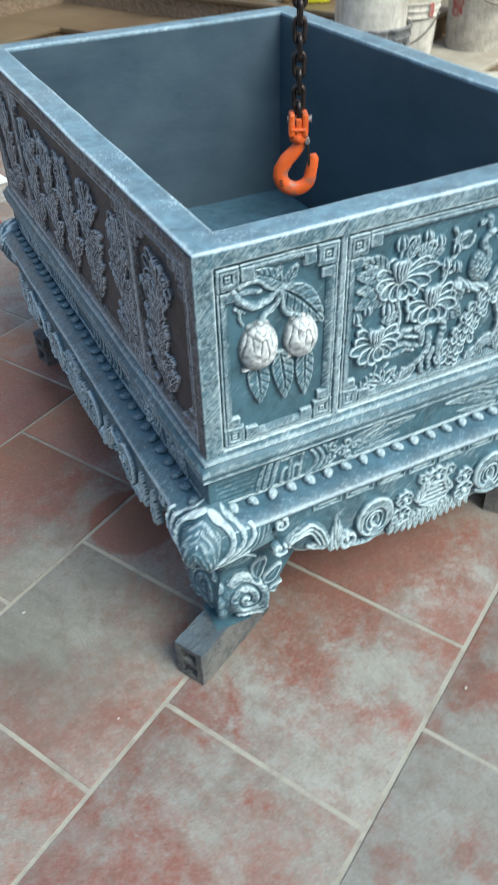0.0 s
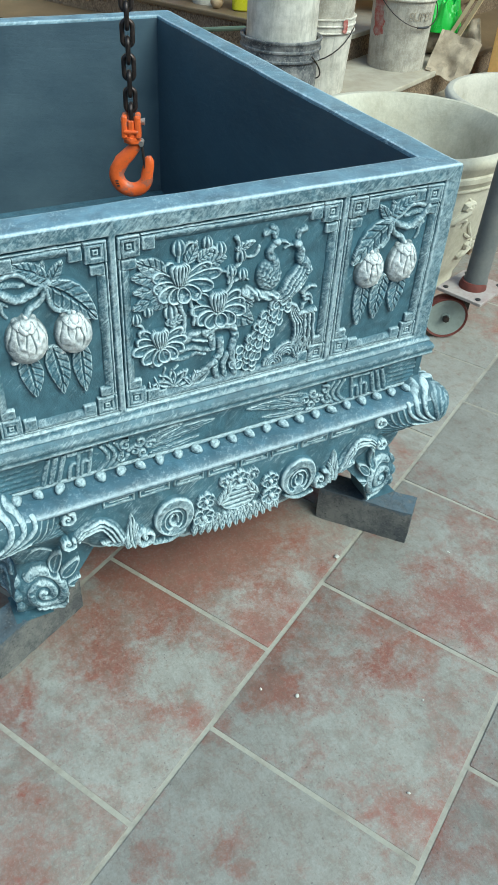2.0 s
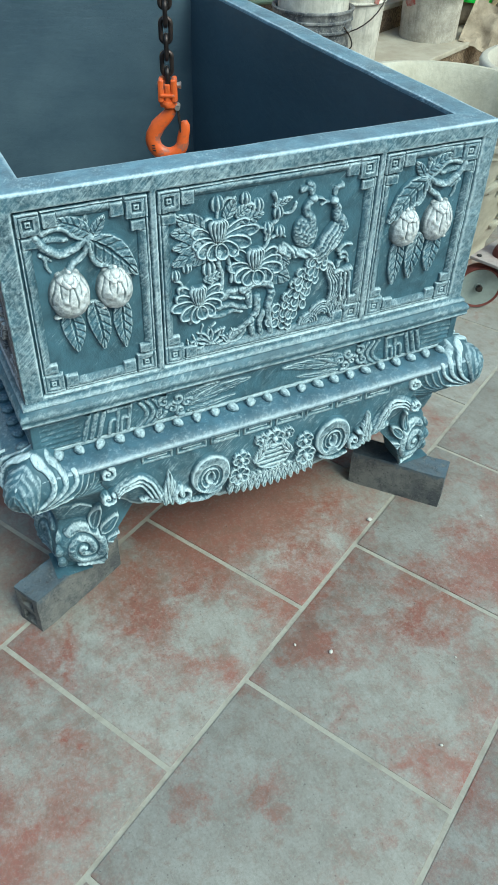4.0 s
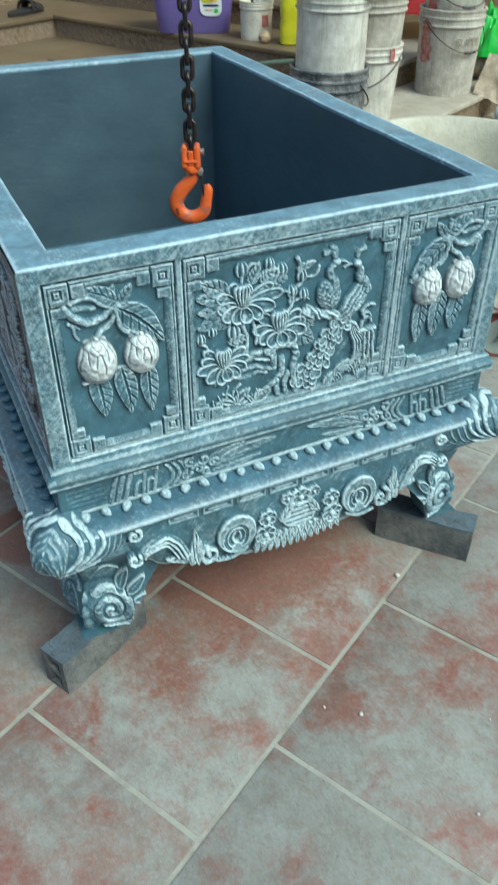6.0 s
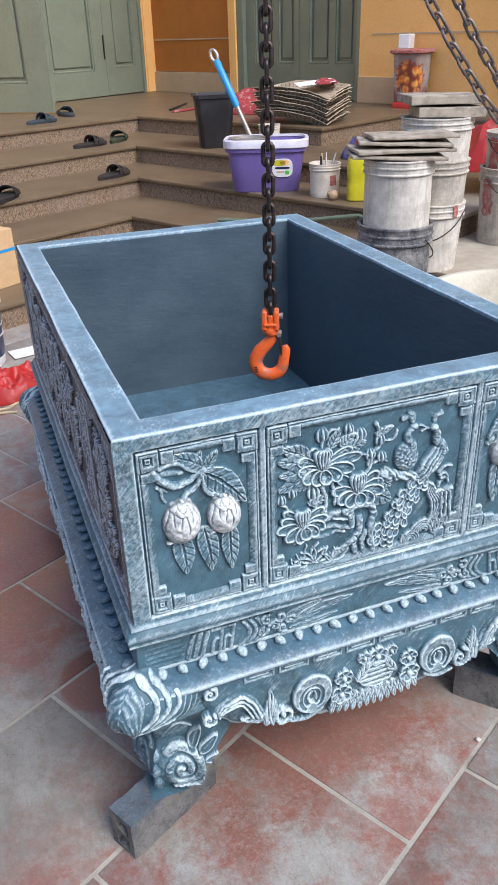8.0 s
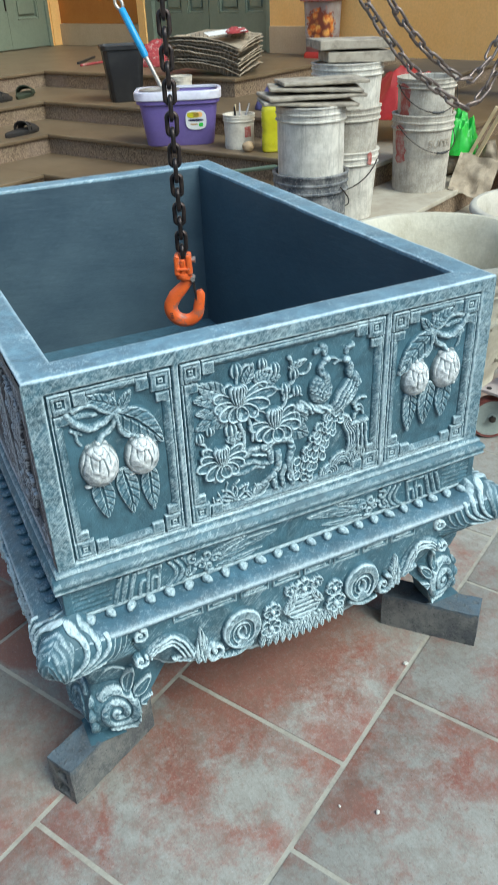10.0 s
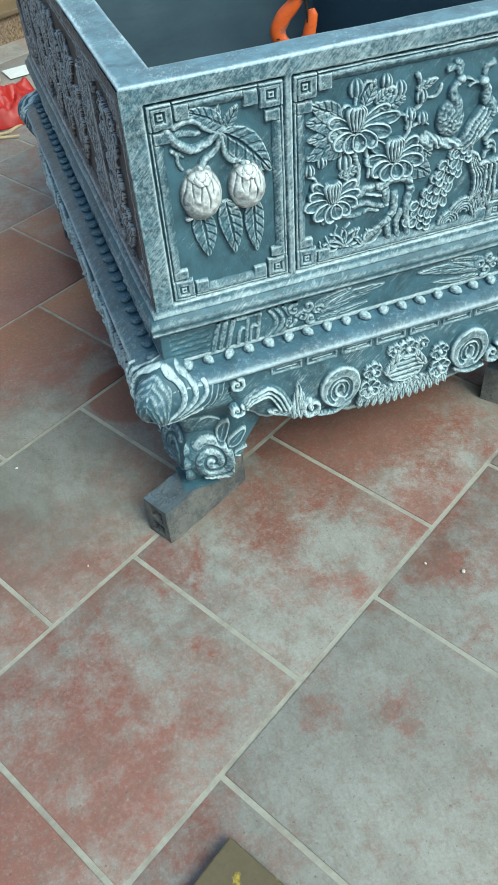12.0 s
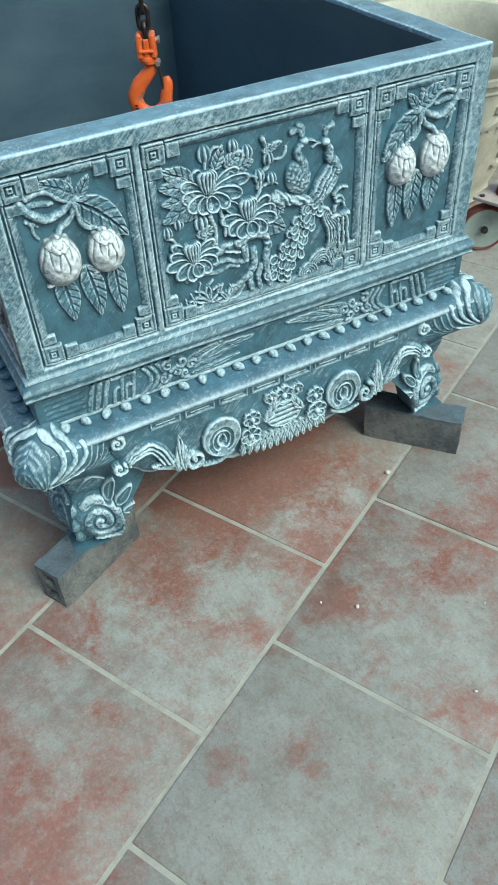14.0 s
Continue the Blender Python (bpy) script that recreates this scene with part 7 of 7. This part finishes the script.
def pot(m, label, r, h, mat, carved):
    p = thing("stone_pot", label, "pot", "", m)
    bm = bmesh.new()
    t = 0.035
    prof = [(r * 0.60, 0), (r * 0.66, 0.01), (r * 0.66, 0.04), (r * 0.70, 0.07), (r * 0.86, h * 0.45), (r * 0.93, h * 0.75), (r * 0.95, h - 0.085), (r * 0.975, h - 0.075), (r * 0.975, h - 0.06), (r * 0.96, h - 0.055), (r * 0.975, h - 0.045), (r, h - 0.03), (r + 0.004, h - 0.018), (r, h - 0.006), (r - 0.008, h), (r - 0.026, h), (r - t, h - 0.012), (r - t - 0.012, h - 0.06), (r * 0.82, h * 0.5), (r * 0.62, 0.07), (0.0001, 0.06)]
    lathe(bm, prof, 96, wobble=0.004)
    part("body", bm, mat, p, smooth=True)
    if carved:
        rnd = random.Random(4)

        def wall_r(z):
            return float(np.interp(z, [0.07, h * 0.45, h * 0.75, h - 0.085], [r * 0.70, r * 0.86, r * 0.93, r * 0.95]))

        for k in range(84):
            bm = bmesh.new()
            a = 6.283 * k / 84 + rnd.uniform(-0.06, 0.06)
            z0, bow, rise = h * rnd.uniform(0.28, 0.70), rnd.uniform(-0.2, 0.2), rnd.uniform(-0.05, 0.06)
            pts, rad = [], []
            for j in range(13):
                t2 = j / 12
                z = z0 + rise * t2 + 0.02 * math.sin(t2 * 5 + k)
                aa = a + bow * t2 + 0.05 * math.sin(t2 * 7 + 2 * k)
                q = wall_r(z) - 0.001
                pts.append((q * math.cos(aa), q * math.sin(aa), z))
                rad.append((0.008 + 0.008 * ((k * 7) % 5) / 4) * math.sin(math.pi * (0.1 + 0.85 * t2)) + 0.002)
            tube(bm, pts, rad, 8)
            part("carved_tendril", bm, mat, p, smooth=True)
        for z in (h - 0.098, h * 0.80):
            bm = bmesh.new()
            q = wall_r(z)
            tube(bm, [(q * math.cos(a2), q * math.sin(a2), z) for a2 in (6.283 * i / 72 for i in range(72))], 0.005, 6, True)
            part("moulded_ring", bm, mat, p, smooth=True)
    return p


pot(pose(1.60, 1.07, 0, 0, 0, 0), "big round cream cast pot with a moulded rim and carved tendrils", 0.362, 0.50, CREAM, True)
pot(pose(2.42, 1.30, 0, 0, 0, 0), "pale round cement bowl with a thick rounded rim", 0.365, 0.45, CHALK, False)

gantry = thing("gantry_leg", "grey steel gantry leg on a swivel castor", "gantry", "", pose(1.544, 0.581, 0))
bm = bmesh.new()
lathe(bm, [(0.036, 0.168), (0.036, 0.19), (0.0335, 0.2), (0.0335, 2.6)], 28, Matrix.Rotation(radians(2.0), 4, "Y"))
part("pole", bm, POLE, gantry, smooth=True)
bm = bmesh.new()
lathe(bm, [(0.042, 0.166), (0.0415, 0.172), (0.0385, 0.183), (0.0362, 0.188)], 28)
part("weld_collar", bm, RUBBER, gantry, "rust-red painted weld collar", smooth=True)
bm = bmesh.new()
box(bm, -0.085, 0.085, -0.075, 0.075, 0.156, 0.166, 0.002, Matrix.Rotation(radians(20), 4, "Z"))
plate = part("base_plate", bm, PLATE, gantry, "dusty square steel plate")
# black discs laid on the plate paint the dark of its bolt holes
for x, y in ((-0.065, -0.055), (0.065, -0.055), (-0.065, 0.055), (0.065, 0.055)):
    bm = bmesh.new()
    lathe(bm, [(0.008, 0.166), (0.008, 0.1685), (0.0001, 0.169)], 12, Matrix.Rotation(radians(20), 4, "Z") @ Matrix.Translation((x, y, 0)))
    part("bolt_hole_disc", bm, BLACK, plate)
cm = Matrix.Translation((-0.068, 0.018, 0.070)) @ Matrix.Rotation(radians(62), 4, "Z") @ Matrix.Rotation(radians(90), 4, "Y")
bm = bmesh.new()
lathe(bm, [(0.061, -0.016), (0.067, -0.019), (0.0695, -0.012), (0.0695, 0.012), (0.067, 0.019), (0.061, 0.016), (0.061, -0.016)], 44, cm, caps=False)
wheel = part("tyre", bm, RUBBER, gantry, "dark red rubber tyre", smooth=True)
bm = bmesh.new()
lathe(bm, [(0.0001, -0.017), (0.012, -0.017), (0.014, -0.012), (0.036, -0.009), (0.050, -0.013), (0.062, -0.015), (0.062, 0.015), (0.050, 0.013), (0.036, 0.009), (0.014, 0.012), (0.012, 0.017), (0.0001, 0.017)], 40, cm)
part("rim", bm, HUB, wheel, "grey-green wheel rim", smooth=True)
bm = bmesh.new()
lathe(bm, [(0.009, -0.030), (0.011, -0.026), (0.011, 0.026), (0.009, 0.030)], 6, cm)
part("axle_bolt", bm, DARK_METAL, wheel)
for sgn in (-1, 1):
    bm = bmesh.new()
    box(bm, -0.020, 0.020, -0.002, 0.002, 0.056, 0.156, 0.001, Matrix.Translation((-0.010, 0.046, 0)) @ Matrix.Rotation(radians(62), 4, "Z") @ Matrix.Rotation(radians(90), 4, "Z") @ Matrix.Translation((-0.02, sgn * 0.026, 0)))
    part("fork_cheek", bm, DARK_METAL, gantry)
bm = bmesh.new()
lathe(bm, [(0.038, 0.134), (0.042, 0.138), (0.042, 0.152), (0.036, 0.156)], 28)
part("swivel", bm, RUBBER, gantry, smooth=True)

for u, v, z, turn, lean, lx, ly in ((3.64, 0.79, 0.315, -69, (50, 16), 0.22, 0.23), (3.86, 0.82, 0.39, -75, (58, -20), 0.14, 0.12)):
    card = thing("cardboard_scrap", "torn grey corrugated card leaning on the step", "cardboard", "cardboard scraps", spot(u, v, z, turn, lean))
    bm = bmesh.new()
    box(bm, -lx / 2, lx / 2, -ly / 2, ly / 2, 0, 0.008)
    bmesh.ops.subdivide_edges(bm, edges=[e for e in bm.edges if e.calc_length() > 0.05], cuts=15, use_grid_fill=True)
    for q in bm.verts:
        q.co.z += 0.0016 * math.sin(q.co.x * 210) + 0.045 * noise.noise(q.co * 9) + 0.02 * noise.noise(q.co * 24)
        q.co.y += 0.03 * noise.noise((q.co.x * 14, 3, turn))
    part("sheet", bm, PULP, card, smooth=True)
for k in range(2):
    st = thing("timber_stick", "pale sawn timber stick leaning among rubbish", "stick", "timber sticks")
    bm = bmesh.new()
    p0, p1 = U * (3.80 + 0.03 * k) + V * (0.95 - 0.04 * k) + Vector((0, 0, 0.268)), U * 3.84 + V * (0.80 - 0.04 * k) + Vector((0, 0, 0.60))
    d = (p1 - p0).normalized()
    m4 = d.to_track_quat("Z", "Y").to_matrix().to_4x4()
    m4.translation = p0
    box(bm, -0.013, 0.013, -0.010, 0.010, 0, 0.42, 0.002, m4)
    part("stick", bm, TIMBER, st)
rub = thing("rubble_sack", "grey cement sack under a green bag", "sack", "", spot(3.90, 1.06, 2 * RISE, 0))
bm = bmesh.new()
bmesh.ops.create_icosphere(bm, subdivisions=3, radius=1)
for q in bm.verts:
    q.co = Vector((q.co.x * 0.12, q.co.y * 0.12, max(-1, min(0.75, q.co.z)) * 0.09 + 0.085)) * (1 + 0.1 * noise.noise(q.co * 2))
    q.co.z = max(0, q.co.z)
part("sack", bm, BOARD, rub, smooth=True)
heap("green_bag", "bright green plastic bag lying on a sack beside the pails", spot(3.88, 0.99, 2 * RISE + 0.125, 0), GREEN_FILM, 0.24, 0.22, 0.24, 33, category="bag")
post = tagged(new("post"), "orange painted post beside the yard", kind="structure")
post.matrix_basis = spot(3.97, 0.70, 0, 0)
bm = bmesh.new()
box(bm, -0.02, 0.3, -0.25, 0.0, 0, 2.6, 0.006)
part("shaft", bm, ORANGE, post)
heap("red_net_bag", "crumpled red plastic net bag piled behind the pails", spot(4.22, 1.48, 4 * RISE, 20), RED, 0.62, 0.55, 0.27, 41, 40, "bag")
crates = thing("wooden_offcut", "pale wooden offcuts piled behind stacked pails", "wood", "", spot(3.42, 1.42, 3 * RISE, 0))
for i, (x, y, z, a, lx, ly) in enumerate(((0, 0, 0.0, 10, 0.3, 0.1), (0.02, 0.02, 0.05, 35, 0.28, 0.09), (-0.02, 0.0, 0.10, -15, 0.26, 0.12), (0.03, 0.01, 0.15, 20, 0.24, 0.1))):
    bm = bmesh.new()
    box(bm, -lx / 2, lx / 2, -ly / 2, ly / 2, z, z + 0.045, 0.004, pose(x, y, 0, 0, 0, a))
    part("offcut", bm, (TIMBER, PULP, BOARD, WHITE)[i], crates)
hose = thing("hose", "dark green garden hose lying over the step", "hose")
bm = bmesh.new()
pts = [U * a + V * b + Vector((0, 0, z)) for a, b, z in ((2.86, 2.6, 0.30), (2.95, 2.3, 0.31), (3.05, 2.0, 0.34), (3.20, 1.80, 0.36), (3.18, 1.66, 0.33), (2.95, 1.5, 0.29), (2.80, 1.75, 0.282), (2.85, 2.05, 0.282))]
tube(bm, pts, 0.012, 8)
part("tube", bm, painted("dark_green_hose", (0.13, 0.17, 0.115), (0.09, 0.12, 0.08), 12, 0.5, 0.7), hose, smooth=True)

# ---- hook and chains ----


def link_mesh(name, pitch, wide, wire, mat):
    bm = bmesh.new()
    a, b = pitch / 2 + wire * 0.15 + 0.001, wide / 2 - wire
    pts = []
    for k in range(24):
        t = 2 * math.pi * k / 24
        s = a - b + wire
        pts.append((b * math.cos(t), 0, b * math.sin(t) + (s if math.sin(t) >= 0 else -s)))
    tube(bm, pts, wire, 8, True)
    bmesh.ops.recalc_face_normals(bm, faces=bm.faces)
    me = bpy.data.meshes.new(name)
    bm.to_mesh(me)
    bm.free()
    me.polygons.foreach_set("use_smooth", [True] * len(me.polygons))
    me.materials.append(mat)
    return me


def chain(label, points, me, pitch, group, twist=0.0):
    """Links along a line of points, each turned a quarter from the last."""
    ch = thing("chain", label, "chain", group)
    pts = [Vector(p) for p in points]
    run = [0.0]
    for a, b in zip(pts, pts[1:]):
        run.append(run[-1] + (b - a).length)
    n = int(run[-1] / pitch)
    for i in range(n):
        s = (i + 0.5) * pitch
        k = max(j for j in range(len(run) - 1) if run[j] <= s)
        p = pts[k].lerp(pts[k + 1], (s - run[k]) / (run[k + 1] - run[k]))
        d = (pts[k + 1] - pts[k]).normalized()
        side = Vector((0.93, -0.36, 0)) if i % 2 else Vector((0.36, 0.93, 0))
        side = Matrix.Rotation(twist, 3, "Z") @ side
        side = (side - side.dot(d) * d).normalized()
        up = d.cross(side)
        m = Matrix((side, up, d)).transposed().to_4x4()
        m.translation = p
        ob = new("link", me)
        ob.parent = ch
        ob.matrix_basis = m
    return ch


HX, HY = 0.447, 0.515
PITCH = 0.0285
fine_link = link_mesh("chain_link", PITCH, 0.0280, 0.0046, CHAIN)
chain("oily dark steel hoist chain hanging over the planter", [(HX, HY, 0.773), (HX, HY, 2.4)], fine_link, PITCH, "hoist chains")
worn_link = link_mesh("chain_link_worn", 0.034, 0.0260, 0.0034, CHAIN_WORN)


chain("worn grey steel chain hanging in a slack loop from the hoist", [(0.66, 0.56, 1.62), (0.735, 0.56, 1.475), (0.81, 0.56, 1.358), (0.883, 0.56, 1.264), (0.959, 0.56, 1.176), (1.038, 0.56, 1.099), (1.164, 0.56, 1.020), (1.20, 0.56, 1.003), (1.235, 0.56, 1.008), (1.27, 0.56, 1.04), (1.33, 0.56, 1.14), (1.43, 0.56, 1.36), (1.53, 0.56, 1.62)], worn_link, 0.034, "hoist chains", 0.6)
chain("worn grey steel chain hanging slack beside another", [(0.70, 0.575, 1.66), (0.79, 0.575, 1.505), (0.879, 0.575, 1.368), (0.930, 0.575, 1.297), (1.017, 0.575, 1.195), (1.089, 0.575, 1.130), (1.152, 0.575, 1.088), (1.20, 0.575, 1.062), (1.235, 0.575, 1.062), (1.27, 0.575, 1.09), (1.34, 0.575, 1.21), (1.43, 0.575, 1.40), (1.53, 0.575, 1.66)], worn_link, 0.034, "hoist chains", 0.9)

hook = thing("hoist_hook", "chipped orange forged hoist hook with a swivel and safety latch", "hook", "", Matrix.Translation((HX, HY, 0)) @ Matrix.Rotation(radians(-26), 4, "Z"))
bm = bmesh.new()
pts, rad = [], []
cx, cz, rr = -0.004, 0.672, 0.0305
pts += [(0.006, 0, 0.742), (0.004, 0, 0.728), (-0.008, 0, 0.714), (-0.022, 0, 0.700)]
rad += [0.0105, 0.0115, 0.0135, 0.0150]
for k in range(15):
    a = radians(165 + k * 14.2)
    pts.append((cx + rr * math.cos(a), 0, cz + rr * math.sin(a)))
    rad.append(0.0150 + 0.0014 * math.sin(math.pi * k / 14) - 0.0030 * (k / 14))
pts += [(cx + 0.034, 0, cz + 0.018), (cx + 0.036, 0, cz + 0.030), (cx + 0.034, 0, cz + 0.038)]
rad += [0.0112, 0.0098, 0.0062]
tube(bm, pts, rad, 16)
for v in bm.verts:
    v.co.y *= 0.72
part("hook_body", bm, HOOK, hook, smooth=True)
bm = bmesh.new()
lathe(bm, [(0.012, 0.735), (0.0165, 0.738), (0.0175, 0.744), (0.0165, 0.750), (0.010, 0.752)], 24)
box(bm, -0.0165, 0.0165, -0.0115, 0.0115, 0.744, 0.783, 0.004)
box(bm, -0.0185, -0.0065, -0.0155, 0.0155, 0.746, 0.791, 0.0045)
box(bm, 0.0065, 0.0185, -0.0155, 0.0155, 0.746, 0.791, 0.0045)
box(bm, -0.0058, 0.0058, -0.0146, 0.0146, 0.744, 0.782, 0.003)
box(bm, -0.0145, 0.0145, -0.0172, 0.0172, 0.758, 0.764, 0.0025)
for v in bm.verts:
    v.co += noise.noise_vector(v.co * 70) * 0.0016
part("swivel_yoke", bm, HOOK, hook)
bm = bmesh.new()
tube(bm, [(-0.021, 0, 0.777), (0.021, 0, 0.777), (0.026, 0, 0.777)], [0.0055, 0.0055, 0.007], 12)
part("pin", bm, STEEL, hook, "bright steel pin", smooth=True)
bm = bmesh.new()
box(bm, -0.0022, 0.0022, -0.0065, 0.0065, -0.050, 0.003, 0.0012, Matrix.Translation((0.018, 0, 0.737)) @ Matrix.Rotation(radians(-6), 4, "Y"))
part("safety_latch", bm, DARK_METAL, hook, "thin steel safety latch")
bm = bmesh.new()
tube(bm, [(0.018, -0.011, 0.737), (0.018, 0.011, 0.737)], 0.005, 10)
part("latch_pivot", bm, STEEL, hook)
for k in range(3):
    bm = bmesh.new()
    box(bm, -0.003, 0.003, -0.0136, -0.011, 0.0, 0.0022, 0, Matrix.Translation((-0.033 + 0.001 * k, 0.0015, 0.662 - 0.005 * k)))
    part("stamped_mark", bm, BLACK, hook)

# ---- the floor ----
floor = tagged(new("floor"), "dusty red terracotta tiles with pale cement joints", kind="structure")
bm = bmesh.new()
box(bm, -60, 60, -60, 60, -0.25, -0.002)
ground = part("joint_bed", bm, GROUT, floor)
wblock = thing("wood_block", "short dark wood block splashed with yellow paint", "wood block", "", pose(-0.128, -0.582, 0, 0, 0, 30))
bm = bmesh.new()
box(bm, -0.2, 0.0, -0.14, 0.0, 0, 0.022, 0.003)
part("block", bm, painted("yellow_splashed_dark_wood", (0.125, 0.098, 0.056), (0.46, 0.34, 0.04), 20, 0.85, 1, 120, 0.6, lo=0.55, hi=0.60), wblock)
CRUMB = painted("cement_crumb", (0.58, 0.56, 0.50), (0.40, 0.36, 0.31), 90, 0.9, 1, 300)
for k, (x, y, s) in enumerate(((0.665, -0.056, 0.008), (0.413, -0.312, 0.006), (0.36, -0.27, 0.004), (0.90, -0.15, 0.004), (0.49, -0.55, 0.004), (-0.31, 0.28, 0.005), (0.62, -0.42, 0.003), (-0.22, -0.03, 0.003), (1.02, -0.22, 0.004))):
    pb2 = thing("pebble", "tiny white crumb of cement on the tiles", "pebble", "crumbs on the tiles", pose(x, y, 0.0, 0, 0, 37 * k))
    bm = bmesh.new()
    bmesh.ops.create_icosphere(bm, subdivisions=2, radius=s * 0.6)
    for v in bm.verts:
        v.co = Vector((v.co.x * 1.3, v.co.y, v.co.z * 0.6 + s * 0.5)) * (1 + 0.3 * noise.noise(v.co * 200))
        v.co.z = max(v.co.z, 0)
    part("crumb", bm, CRUMB, pb2, smooth=True)


def tile_mesh(w, d):
    bm = bmesh.new()
    box(bm, 0, w, 0, d, -0.02, 0.0, 0.0022, seg=2)
    bmesh.ops.recalc_face_normals(bm, faces=bm.faces)
    me = bpy.data.meshes.new("tile")
    bm.to_mesh(me)
    bm.free()
    me.polygons.foreach_set("use_smooth", [True] * len(me.polygons))
    me.set_sharp_from_angle(angle=radians(40))
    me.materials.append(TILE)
    return me


SIZE, JOINT = 0.405, 0.0085
LAID = Matrix.Rotation(radians(28.7), 4, "Z")  # the courses run a little askew of the house
whole = tile_mesh(SIZE - JOINT, SIZE - JOINT)
rest_v, rest_f = [], []
count = 0
for row in range(-7, 8):
    v0 = 0.030 + row * SIZE
    off = 0.072 if row % 2 == 0 else 0.268
    if v0 > 3.2:
        continue
    for col in range(-9, 12):
        u0 = off + col * SIZE
        if (u0 > 2.25 and v0 > 0.05) or v0 > 2.72 or u0 > 4.5:
            continue
        jit = ((row * 7 + col * 13) % 5 - 2) * 0.0004
        m = LAID @ Matrix.Translation((u0 + JOINT / 2, v0 + JOINT / 2, jit))
        near = -2.4 < u0 < 3.6 and -2.2 < v0 < 2.8
        if near and count < 300:
            t = new("tile", whole)
            t.parent = floor
            t.matrix_basis = m
            count += 1
        else:
            a = len(rest_v)
            rest_v += [tuple(LAID @ Vector((u0 + x, v0 + y, jit))) for x, y in ((JOINT / 2, JOINT / 2), (SIZE - JOINT / 2, JOINT / 2), (SIZE - JOINT / 2, SIZE - JOINT / 2), (JOINT / 2, SIZE - JOINT / 2))]
            rest_f.append((a, a + 1, a + 2, a + 3))
far = obj("outer_tiles", rest_v, rest_f, TILE, floor, smooth=False)
tagged(far, kind="stuff")
